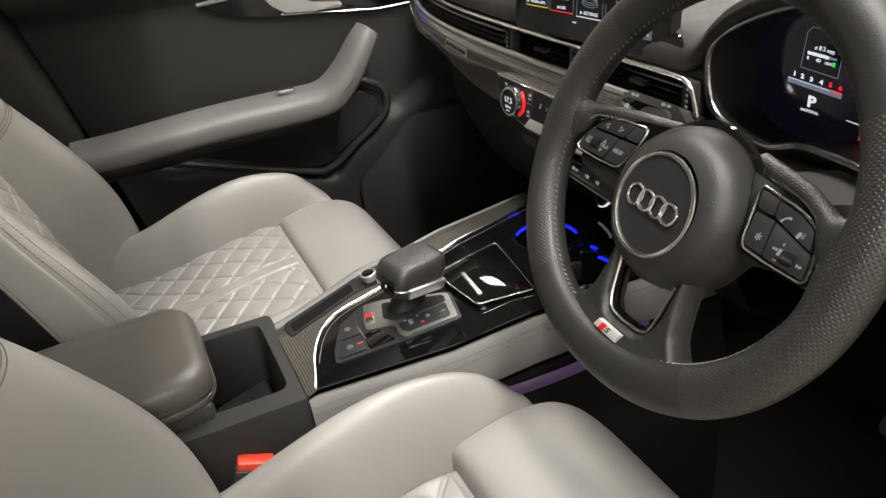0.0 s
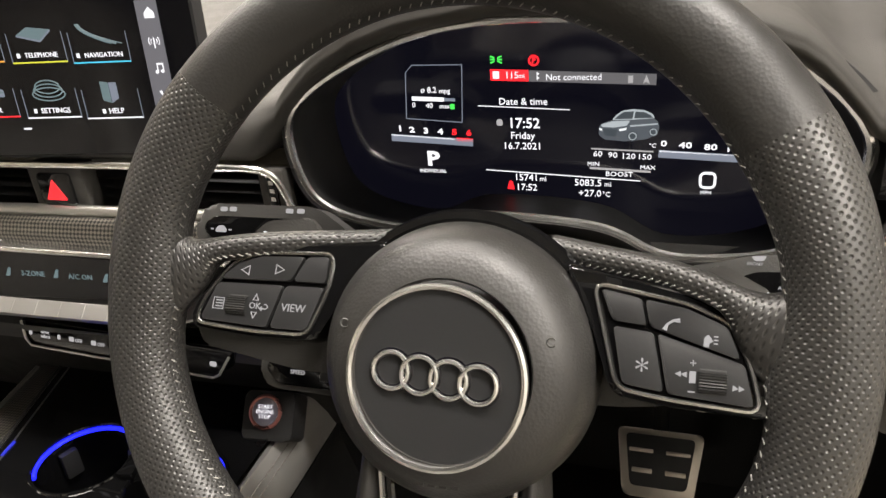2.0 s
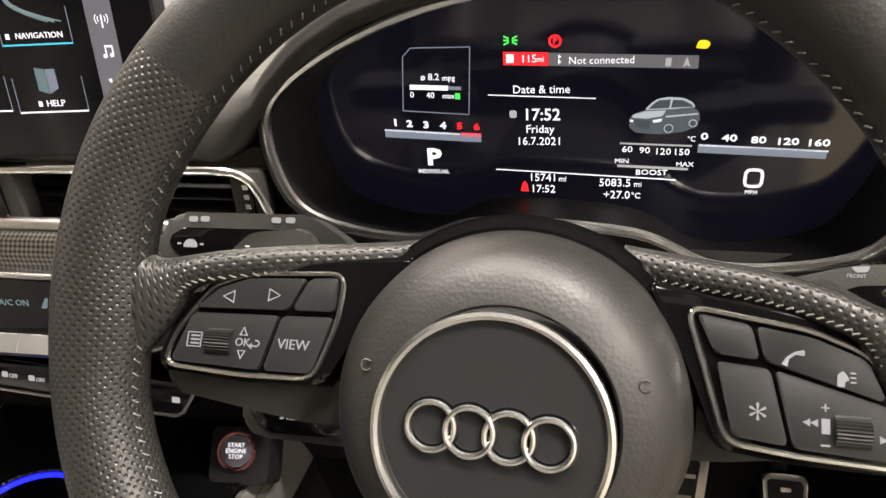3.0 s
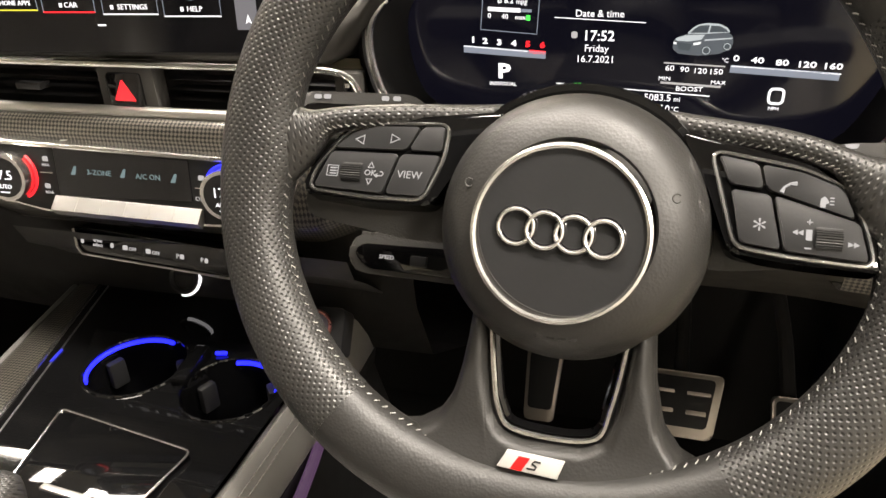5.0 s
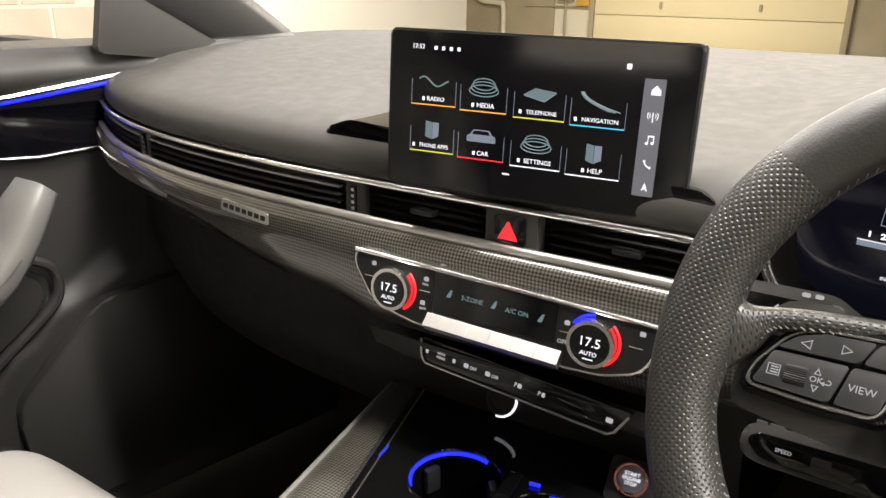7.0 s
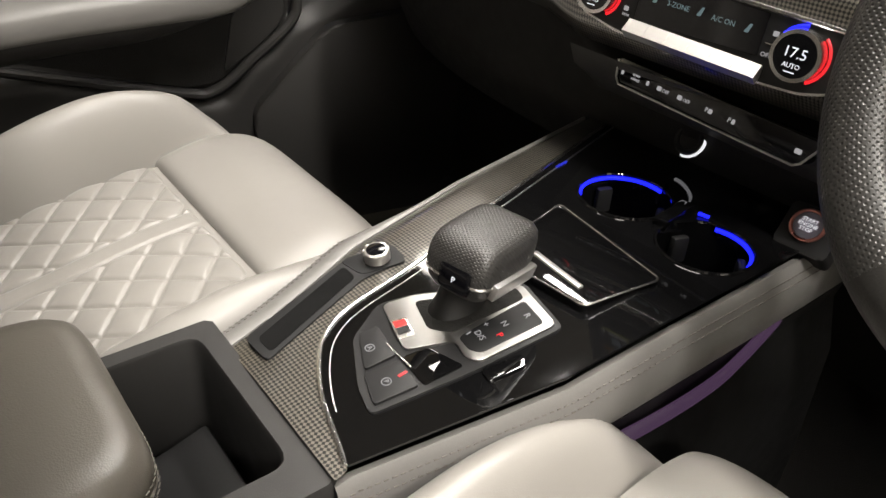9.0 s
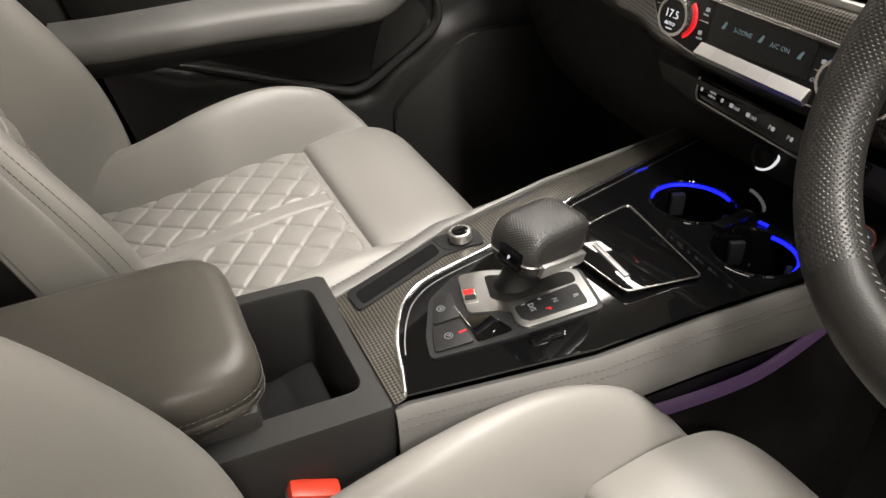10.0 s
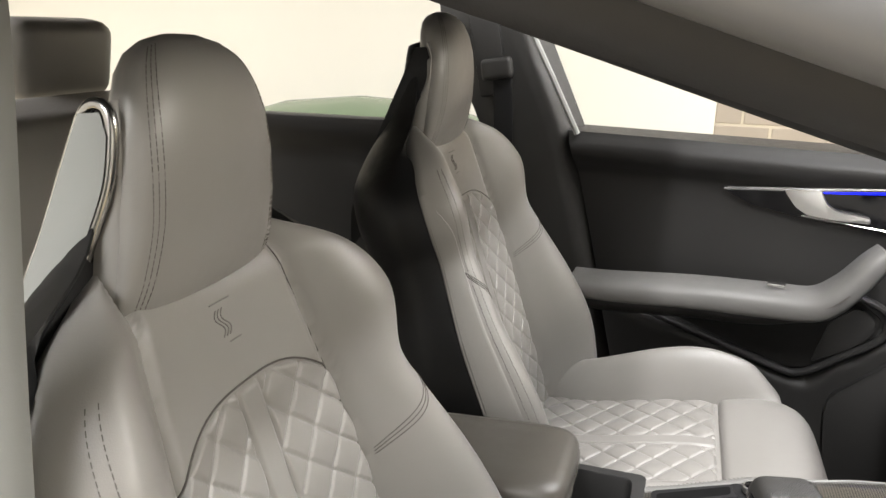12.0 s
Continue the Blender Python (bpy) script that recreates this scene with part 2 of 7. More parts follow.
def prism(outline, m, z0, z1, bevel=0.0, seg=2):
    """An outline in the frame m, drawn out from z0 to z1, with bevelled front edges."""
    bm = bmesh.new()
    lo = [bm.verts.new(m @ Vector((x, y, z0))) for x, y in outline]
    hi = [bm.verts.new(m @ Vector((x, y, z1))) for x, y in outline]
    n = len(outline)
    bm.faces.new(lo)
    top = bm.faces.new(hi)
    for i in range(n):
        bm.faces.new((lo[i], lo[(i + 1) % n], hi[(i + 1) % n], hi[i]))
    if bevel > 0:
        bmesh.ops.bevel(bm, geom=list(top.edges), offset=bevel, segments=seg, affect="EDGES", profile=0.6)
    return bm


def block(m, sx, sy, sz, bevel=0.0, seg=2):
    bm = bmesh.new()
    bmesh.ops.create_cube(bm, size=1, matrix=m @ Matrix.Diagonal((sx, sy, sz, 1)))
    if bevel > 0:
        bmesh.ops.bevel(bm, geom=list(bm.edges), offset=bevel, segments=seg, affect="EDGES", profile=0.6)
    return bm


def rounded(pts, r=0.004, n=4):
    """An outline with its corners rounded."""
    out = []
    k = len(pts)
    for i in range(k):
        p, a, b = Vector(pts[i]), Vector(pts[i - 1]), Vector(pts[(i + 1) % k])
        ri = r[i] if isinstance(r, (list, tuple)) else r
        d = min(ri, (a - p).length * 0.45, (b - p).length * 0.45)
        s, e = p + (a - p).normalized() * d, p + (b - p).normalized() * d
        for j in range(n + 1):
            t = j / n
            q = s * (1 - t) ** 2 + p * 2 * t * (1 - t) + e * t * t
            out.append((q.x, q.y))
    return out


def rect(cx, cy, w, h):
    return [(cx - w / 2, cy - h / 2), (cx + w / 2, cy - h / 2), (cx + w / 2, cy + h / 2), (cx - w / 2, cy + h / 2)]


def spline(pts, n=8, closed=False):
    """A smooth line through points."""
    P = [Vector(p) for p in pts]
    out = []
    k = len(P)
    for i in range(k if closed else k - 1):
        if closed:
            a, b, c, d = P[i - 1], P[i], P[(i + 1) % k], P[(i + 2) % k]
        else:
            a, b, c, d = P[max(i - 1, 0)], P[i], P[i + 1], P[min(i + 2, k - 1)]
        for j in range(n):
            t = j / n
            out.append(0.5 * ((2 * b) + (c - a) * t + (2 * a - 5 * b + 4 * c - d) * t * t + (3 * b - a - 3 * c + d) * t ** 3))
    if not closed:
        out.append(P[-1])
    return out


def tube(path, radius, sides=8, closed=False, flat=1.0, up=(0, 0, 1), radii=None):
    """A round (or flattened) bar along a path."""
    rings = []
    n = len(path)
    for i, p in enumerate(path):
        a = path[i - 1] if (i > 0 or closed) else p
        b = path[(i + 1) % n] if (i < n - 1 or closed) else p
        t = (Vector(b) - Vector(a)).normalized()
        u = Vector(up)
        s = t.cross(u)
        s = s.normalized() if s.length > 1e-5 else Vector((1, 0, 0))
        v = s.cross(t).normalized()
        r = radii[i] if radii else radius
        rings.append([Vector(p) + s * r * math.cos(q) + v * r * flat * math.sin(q) for q in [2 * math.pi * j / sides for j in range(sides)]])
    return sheet(rings, close_u=closed, close_v=True, caps=not closed)


def ring_points(m, cx, cy, r, z, n=40, a0=0, a1=360):
    full = abs(a1 - a0) >= 360
    return [m @ Vector((cx + r * math.cos(radians(a0 + (a1 - a0) * i / (n if full else n - 1))), cy + r * math.sin(radians(a0 + (a1 - a0) * i / (n if full else n - 1))), z)) for i in range(n)]


def disc(m, cx, cy, r, z0, z1, n=32, bevel=0.0, seg=2):
    return prism([(cx + r * math.cos(2 * math.pi * i / n), cy + r * math.sin(2 * math.pi * i / n)) for i in range(n)], m, z0, z1, bevel, seg)


def letters(body, m, size, mat, parent, name="lettering", align="CENTER", depth=0.0002, shear=0.0, bold=0.0, wide=1.0):
    """Words in the built-in font, lying in the frame m, centred on its origin."""
    cu = bpy.data.curves.new(name, "FONT")
    cu.body, cu.size, cu.extrude, cu.shear, cu.offset = body, size, depth, shear, bold
    cu.align_x, cu.align_y = align, "CENTER"
    cu.resolution_u = 2
    tmp = bpy.data.objects.new(name, cu)
    me = bpy.data.meshes.new_from_object(tmp)
    bpy.data.objects.remove(tmp)
    me.transform(m @ Matrix.Diagonal((wide, 1, 1, 1)))
    me.name = name
    return link_mesh(name, me, mat, parent)


def bar(m, cx, cy, w, h, z, mat, parent, name="printed_bar", thick=0.0004):
    return part(name, prism(rect(cx, cy, w, h), m, z, z + thick), mat, parent, smooth=False)


def shift(m, x, y, z=0.0, rz=0):
    return m @ pose(x, y, z, 0, 0, rz)


def curve_table(table, t):
    """Values of a table of (t, value) rows, joined by a smooth curve."""
    n = len(table)
    if t <= table[0][0]:
        return table[0][1]
    for i in range(n - 1):
        (a, va), (b, vb) = table[i], table[i + 1]
        if t <= b:
            p, q = table[max(i - 1, 0)], table[min(i + 2, n - 1)]
            ma, mb = (vb - p[1]) / (b - p[0]), (q[1] - va) / (q[0] - a)
            k, h = (t - a) / (b - a), b - a
            return (1 + 2 * k) * (1 - k) ** 2 * va + k * (1 - k) ** 2 * h * ma + k * k * (3 - 2 * k) * vb + k * k * (k - 1) * h * mb
    return table[-1][1]


def lerp_table(table, t):
    """Values of a table of (t, value) rows, smoothly joined."""
    if t <= table[0][0]:
        return table[0][1]
    for (a, va), (b, vb) in zip(table, table[1:]):
        if t <= b:
            k = (t - a) / (b - a)
            k = k * k * (3 - 2 * k)
            return va + (vb - va) * k
    return table[-1][1]


def line_table(table, t):
    """Values of a table of (t, value) rows, joined by straight lines."""
    for (a, va), (b, vb) in zip(table, table[1:]):
        if t <= b:
            return va + (vb - va) * max(0.0, (t - a) / (b - a))
    return table[-1][1]


def smooth01(a, b, t):
    k = max(0.0, min(1.0, (t - a) / (b - a)))
    return k * k * (3 - 2 * k)

# ---- the garage ----


def solid(name, x0, x1, y0, y1, z0, z1, mat, label, bevel=0.0):
    m = pose((x0 + x1) / 2, (y0 + y1) / 2, (z0 + z1) / 2)
    ob = part(name, block(m, x1 - x0, y1 - y0, z1 - z0, bevel), mat, None, "", smooth=bevel > 0)
    return tagged(ob, label, name.split("_")[0], kind="structure")


GROUND = -0.28
solid("ground", -16, 12, -12, 20, GROUND - 0.3, GROUND, CONCRETE, "ochre painted concrete garage floor with a dull sheen")
wall_west = solid("wall_west", -3.75, -3.5, -6, -0.104, GROUND, 3.0, WALL_CREAM, "cream painted garage wall beside the car")
solid("wall_west_plain", -3.75, -3.5, 2.2, 5.6, GROUND, 3.0, WALL_CREAM, "cream painted garage wall beyond the bare blocks")
solid("wall_west_block", -3.75, -3.51, -0.104, 2.2, GROUND, 3.0, MORTAR, "bare concrete block garage wall")
solid("wall_far_west", -9.8, -9.6, 5.4, 14.4, GROUND, 3.0, WALL_CREAM, "plain wall of the far garage bay")
solid("wall_bay", -9.8, -3.75, 5.35, 5.55, GROUND, 3.0, WALL_CREAM, "plain cross wall of the far garage bay")
solid("wall_north", -9.8, -6.95, 14.4, 14.65, GROUND, 3.0, FAR_GREY, "dull grey block wall at the end of the garage")
solid("wall_north_plain", -6.95, -1.45, 14.45, 14.65, GROUND, 3.0, WALL_CREAM, "cream wall round the wide garage door")
solid("wall_north_block", -1.45, 5, 14.4, 14.65, GROUND, 3.0, FAR_GREY, "bare block wall beside the garage door")
# Unseen wall, kept bright so the dash and wheel have something to reflect.
solid("wall_south", -3.75, 5, -6.25, -6, GROUND, 3.0, WALL_CREAM, "unseen garage wall behind the car, cream to bounce light forward")
# Unseen wall, set close and pale as a reflector for the driver's side.
solid("wall_east", 1.95, 2.15, -6, 14.4, GROUND, 3.0, WALL_PALE, "unseen pale wall added to bounce light in through the open door")
solid("ceiling", -9.8, 4.75, -6.25, 14.65, 3.0, 3.1, WALL_DULL, "unseen garage ceiling, coloured dark to cut bounced light")
garage_door = thing("garage_door", (-3.8, 14.35, GROUND), "wide cream painted garage door in a block wall", "door")
for k in range(4):
    part("door_panel", block(pose(-3.78, 14.38, GROUND + 0.30 + 0.56 * k), 4.5, 0.06, 0.55, 0.012), DOOR_CREAM, garage_door)
for x in (-6.08, -1.48):
    part("door_post", block(pose(x, 14.34, GROUND + 1.2), 0.10, 0.10, 2.4, 0.01), FAR_GREY, garage_door, "grey metal door post")
for x in (-4.7, -2.9):
    part("door_latch", block(pose(x, 14.33, 0.50), 0.05, 0.04, 0.12, 0.008), FAR_GREY, garage_door)
pipe = thing("wall_pipe", (-8.3, 14.2, 0.3), "white plastic pipe bent along the grey wall", "pipe")
part("pipe_run", tube(spline([(-8.75, 14.3, 1.2), (-8.72, 14.3, 0.62), (-8.6, 14.3, 0.50), (-8.2, 14.3, 0.46), (-8.1, 14.3, 0.40), (-8.08, 14.3, -0.2)], 6), 0.05, 8), WALL_CREAM, pipe)
part("bracket", block(pose(-8.4, 14.35, 0.48), 0.08, 0.10, 0.14, 0.01), FAR_GREY, pipe)
meter = thing("meter_box", (-6.35, 14.3, 0.5), "ochre meter box on the cream wall", "box")
part("case", block(pose(-6.28, 14.36, 0.75), 0.28, 0.14, 0.60, 0.02), METER_OCHRE, meter)
part("grey_case", block(pose(-6.68, 14.37, 0.85), 0.34, 0.12, 0.62, 0.02), FAR_GREY, meter, "grey metal case")
part("conduit", tube([Vector((-6.68, 14.38, 0.6)), Vector((-6.68, 14.38, 0.1)), Vector((-6.68, 14.38, GROUND + 0.03))], 0.03, 8), FAR_GREY, meter)
part("cable_run", tube([Vector((-7.6, 14.38, 0.42)), Vector((-6.9, 14.38, 0.43)), Vector((-6.3, 14.38, 0.44))], 0.02, 8), FAR_GREY, meter)
# the roof of a car on the far side
green_car = thing("parked_car", (-2.6, -1.9, GROUND), "pale green parked car seen low through the rear window", "car")
part("body", block(pose(-2.62, -1.75, 0.10), 0.9, 3.2, 0.62, 0.12, 4), GREEN_PAINT, green_car)
part("roof", sheet([[Vector((-2.62 + 0.42 * math.cos(q), y, 0.38 + h * math.sin(q))) for q in [math.pi * j / 16 for j in range(17)]] for y, h in [(-2.75, 0.01), (-2.65, 0.12), (-2.5, 0.22), (-2.2, 0.31), (-1.8, 0.35), (-1.4, 0.33), (-1.1, 0.24), (-0.9, 0.08)]]), GREEN_PAINT, green_car)

for wy in (-2.75, -0.75):
    for sx in (-1, 1):
        wm = axes((-2.62 + sx * 0.375, wy, GROUND + 0.30), (0, 1, 0), (sx, 0, 0))
        wheel_of = part("wheel", disc(wm, 0, 0, 0.30, -0.10, 0.09, 32, 0.02), SHELL_BLACK, green_car, "black rubber tyre")
        part("rim", disc(wm, 0, 0, 0.19, 0.085, 0.097, 28, 0.004), ALU, wheel_of, "silver wheel rim")

# ---- the car's shell ----


def door_x(y):
    return -0.86 + 0.2 * y


solid("floor", -0.95, 0.70, -1.7, 0.95, -0.05, 0.0, CARPET, "black carpeted car floor")
solid("bulkhead", -0.85, 0.80, 0.72, 0.78, 0.0, 0.70, CARPET, "black carpeted front bulkhead of the footwells")
solid("kick_panel", 0.655, 0.78, 0.11, 0.78, -0.1, 0.72, SOFT_BLACK, "black kick panel beside the driver's footwell", 0.02)
solid("sill", 0.60, 0.76, -1.0, 0.75, -0.12, 0.05, SOFT_BLACK, "black door sill under the open driver's door", 0.02)

roof = [[(x, y, 1.19 - 0.045 * (x / 0.75) ** 4 - 0.04 * smooth01(-0.7, -0.15, y) ** 2 + dz) for x in [-0.78 + 0.068 * i for i in range(22)]] for y, dz in [(-0.24 - 0.105 * j, 0) for j in range(14)] + [(-1.605 + 0.105 * j, 0.04) for j in range(14)]]
tagged(part("roof", sheet(roof, close_u=True), HEADLINER), "dark fabric headliner under the roof", "roof", kind="structure")


def pillar(name, pts, w, d, mat, label):
    path = spline(pts, 8)
    rings = []
    for i, p in enumerate(path):
        t = (path[min(i + 1, len(path) - 1)] - path[max(i - 1, 0)]).normalized()
        s = Vector((1, 0, 0))
        v = t.cross(s).normalized()
        rings.append([p + s * d * a + v * w * b for a, b in [(-1, -0.6), (-0.6, -1), (0.6, -1), (1, -0.6), (1, 0.6), (0.6, 1), (-0.6, 1), (-1, 0.6)]])
    return tagged(part(name, sheet(rings, close_v=True, caps=True), mat, sharp=60), label, "pillar", kind="structure")


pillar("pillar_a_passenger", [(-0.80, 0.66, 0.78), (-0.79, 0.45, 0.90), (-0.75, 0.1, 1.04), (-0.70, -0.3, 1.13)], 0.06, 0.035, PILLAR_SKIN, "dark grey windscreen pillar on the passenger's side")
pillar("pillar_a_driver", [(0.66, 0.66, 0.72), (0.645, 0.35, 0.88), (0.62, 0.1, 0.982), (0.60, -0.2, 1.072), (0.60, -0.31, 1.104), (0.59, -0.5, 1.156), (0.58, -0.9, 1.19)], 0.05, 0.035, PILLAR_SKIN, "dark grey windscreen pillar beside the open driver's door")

ridge = spline([(0.690, 0.40, 0.862), (0.660, 0.1, 0.958), (0.643, -0.2, 1.055), (0.640, -0.31, 1.091), (0.630, -0.5, 1.150), (0.620, -0.9, 1.185)], 8)
tagged(part("roof_rail", tube(ridge, 0.0185, 14), RAIL_SKIN), "rounded grey door frame rail above the driver's doorway", "rail", kind="structure")
seal = spline([(0.610, 0.40, 0.826), (0.585, 0.1, 0.936), (0.565, -0.2, 1.025), (0.562, -0.32, 1.062), (0.558, -0.5, 1.116), (0.545, -0.9, 1.16)], 8)
tagged(part("trim_seal", tube(seal, 0.011, 10), SHELL_BLACK), "black rubber door seal along the roof rail", "seal", kind="structure")
pillar("pillar_b_driver", [(0.640, -0.60, 0.0), (0.640, -0.60, 0.6), (0.632, -0.59, 0.85), (0.615, -0.585, 1.05), (0.60, -0.60, 1.13)], 0.05, 0.03, B_TRIM, "pale grey door pillar behind the driver's seat")

# ---- the passenger's door ----
passenger_door = thing("passenger_door", (-0.86, 0, 0.05), "charcoal passenger door panel with grey padded armrest and blue light line", "car door")


def door_relief(y, z):
    """How far the panel stands into the car from its plane."""
    d = 0.0
    d += 0.05 * smooth01(0.72, 0.79, z) * (1 - 0.6 * smooth01(0.80, 0.825, z))
    edge = lerp_table([(-0.5, 0.47), (-0.24, 0.40), (0.05, 0.33), (0.12, 0.40), (0.19, 0.455), (0.3, 0.5)], y)
    d += 0.022 * (1 - smooth01(edge - 0.03, edge + 0.01, z))
    return d


def door_rear(z):
    """The rear edge of the door: it leans back with height."""
    return line_table([(0.0, -0.31), (0.26, -0.37), (0.6, -0.455), (0.82, -0.515), (1.07, -0.63)], z)


zs = [0.04 + 0.0105 * i for i in range(76)]
part("door_panel", sheet([[(door_x(y) + door_relief(y, z), y, z) for y in [door_rear(z) + (0.69 - door_rear(z)) * i / 95 for i in range(96)]] for z in zs] + [[(door_x(y) - 0.10, y, z) for y in [door_rear(z) + (0.69 - door_rear(z)) * i / 95 for i in range(96)]] for z in (0.83, 0.04)], close_u=True), DOOR_DARK, passenger_door)
DM = axes((-0.86, 0, 0), (0.2 / 1.0198, 1 / 1.0198, 0), (1, -0.2, 0))  # x along the door, y up, z into the car
insert = [(-0.16, 0.728), (-0.04, 0.738), (0.2, 0.755), (0.62, 0.78), (0.62, 0.70), (0.2, 0.675), (0.02, 0.682), (-0.10, 0.70)]
part("trim_insert", prism(rounded(insert, 0.01), DM, 0.0, 0.016, 0.003), GLASS_BLACK, passenger_door, "glossy black trim insert")
part("light_guide", tube([DM @ Vector(p) for p in [(0.035, 0.7445, 0.024), (0.12, 0.753, 0.030), (0.2, 0.763, 0.039), (0.3, 0.7765, 0.050), (0.38, 0.7865, 0.054), (0.60, 0.806, 0.050)]], 0.0028, 6), GLOW_BLUE, passenger_door, "glowing blue light line")
part("trim_strip", tube([DM @ Vector(p) for p in [(-0.16, 0.731, 0.018), (0.03, 0.749, 0.026), (0.12, 0.7595, 0.033), (0.2, 0.770, 0.043), (0.3, 0.784, 0.052), (0.38, 0.7945, 0.054), (0.60, 0.813, 0.045)]], 0.0042, 6), CHROME, passenger_door, "satin metal trim strip")
handle = [(-0.04, 0.742), (0.03, 0.747), (0.045, 0.72), (0.065, 0.708), (0.125, 0.702), (0.128, 0.69), (0.06, 0.69), (0.01, 0.694), (-0.015, 0.71)]
part("door_handle", prism(rounded(handle, 0.006), DM, 0.012, 0.030, 0.004), ALU, passenger_door, "satin metal inner door handle")
part("lower_strip", tube([DM @ Vector(p) for p in [(0.0, 0.690, 0.02), (0.2, 0.674, 0.02), (0.6, 0.695, 0.02)]], 0.0025, 6), CHROME, passenger_door)
arm = spline([(-0.795, -0.47, 0.505), (-0.79, -0.38, 0.505), (-0.775, -0.20, 0.518), (-0.755, -0.05, 0.525), (-0.735, 0.03, 0.535), (-0.72, 0.075, 0.575), (-0.71, 0.115, 0.635), (-0.71, 0.135, 0.66)], 8)
rings = []
for i, p in enumerate(arm):
    t = (arm[min(i + 1, len(arm) - 1)] - arm[max(i - 1, 0)]).normalized()
    s = Vector((1, 0, 0))
    v = s.cross(t).normalized()
    k = i / (len(arm) - 1)
    hw = 0.06 - 0.025 * smooth01(0.55, 1.0, k)
    hh = (0.024 + 0.006 * math.sin(math.pi * min(1, k * 1.3))) * (1 - 0.2 * smooth01(0.75, 1, k))
    cap = 0.55 if i in (0, len(arm) - 1) else 1
    rings.append([p + s * hw * cap * math.copysign(abs(math.cos(q)) ** 0.6, math.cos(q)) + v * hh * cap * math.copysign(abs(math.sin(q)) ** 0.7, math.sin(q)) for q in [2 * math.pi * j / 24 for j in range(24)]])
part("armrest", sheet(rings, close_v=True, caps=True), LEATHER_DARKER, passenger_door, "grey padded leather armrest and grab")
part("window_switch", block(pose(-0.745, -0.045, 0.562, 0, 0, -10), 0.02, 0.035, 0.008, 0.003), CHROME, passenger_door)
# Underside coloured dark in place of the shade below the pad.
part("armrest_shaded_base", sheet([[p + Vector((dx - 0.012 * smooth01(0.5, 0.72, i / (len(arm) - 1)), 0, dz * (1 - 0.75 * smooth01(0.35, 0.72, i / (len(arm) - 1))))) for dx, dz in [(0.056, -0.008), (0.050, -0.022), (0.030, -0.045), (0.0, -0.060), (-0.05, -0.066)]] for i, p in enumerate(arm[:42])]), DOOR_DARK, passenger_door, "leather armrest base, coloured charcoal for the shade under the pad")
seam = bmesh.new()
for i, p in enumerate(arm[:40]):
    for k in range(4):
        q = p + (arm[i + 1] - p) * (k / 4) + Vector((0.0585, 0, 0.006))
        bmesh.ops.create_cube(seam, size=1, matrix=pose(q.x, q.y, q.z) @ Matrix.Diagonal((0.0014, 0.0034, 0.0010, 1)))
tagged(part("stitching", seam, THREAD, passenger_door, "grey seam stitching", smooth=False), kind="stuff")
# No recess here: a flat black sheet paints the pocket's inner shade.
pocket_outline = [(-0.24, 0.422), (0.0, 0.354), (0.05, 0.358), (0.12, 0.408), (0.172, 0.450), (0.180, 0.492), (0.128, 0.528), (0.06, 0.530), (-0.02, 0.485), (-0.12, 0.465), (-0.21, 0.445)]
part("pocket_shade_sheet", prism(rounded(pocket_outline, 0.012), DM, 0.020, 0.026), CARPET, passenger_door, "flat black sheet painting the shade inside the door pocket", smooth=False)
part("pocket_web", prism(rounded([(0.060, 0.372), (0.120, 0.414), (0.166, 0.452), (0.172, 0.488), (0.135, 0.515), (0.085, 0.47)], 0.012), DM, 0.024, 0.032, 0.004), DOOR_DARK, passenger_door)
part("pocket_rim", tube(spline([DM @ Vector((x, z, 0.030)) for x, z in [(-0.43, 0.458), (-0.25, 0.410), (-0.02, 0.350), (0.045, 0.346), (0.12, 0.400), (0.178, 0.447), (0.192, 0.480), (0.180, 0.515), (0.128, 0.536), (0.08, 0.540)]], 8), 0.0085, 10, flat=1.3, up=(1, -0.2, 0)), DOOR_DARK, passenger_door, "moulded pocket rim")
part("speaker_cover", prism(rounded([(0.10, 0.30), (0.24, 0.44), (0.5, 0.46), (0.5, 0.10), (0.12, 0.10)], 0.03), DM, 0.02, 0.045, 0.006), DOOR_DARK, passenger_door)

mirror = thing("door_mirror", (-1.02, 0.2, 0.80), "silver wing mirror outside the passenger window", "mirror")
MM = axes((-1.08, 0.215, 0.845), (0.25, 0.97, 0), (0.95, -0.28, 0.05))
part("shell", block(MM @ pose(0, 0, -0.035), 0.16, 0.10, 0.07, 0.025, 4), ALU, mirror, "silver painted mirror shell")
part("mirror_glass", prism(rounded([(-0.068, -0.032), (0.07, -0.038), (0.072, 0.030), (-0.05, 0.040)], 0.018), MM, 0.0, 0.003, 0.001), material("mirror_glass", (0.85, 0.86, 0.87), 0.03, 1.0, vary=0.0), mirror)
part("dark_rim", prism(rounded([(-0.078, -0.042), (0.08, -0.046), (0.08, 0.040), (-0.058, 0.048)], 0.02), MM, -0.006, 0.001, 0.001), SOFT_BLACK, mirror)
part("foot", block(pose(-0.97, 0.30, 0.815), 0.16, 0.04, 0.03, 0.008), SOFT_BLACK, mirror)

# triangular sail panel at the foot of the passenger windscreen pillar
SAIL = axes((-0.745, 0.33, 0.84), (0, 1, 0), (1, 0.12, 0))
tagged(part("sail_panel", prism(rounded([(-0.040, 0.085), (-0.062, -0.02), (0.13, -0.045), (0.16, -0.02)], 0.010), SAIL, -0.010, 0.004, 0.003), SOFT_BLACK), "black triangular panel between the windscreen pillar and the passenger door", "trim panel", kind="structure")

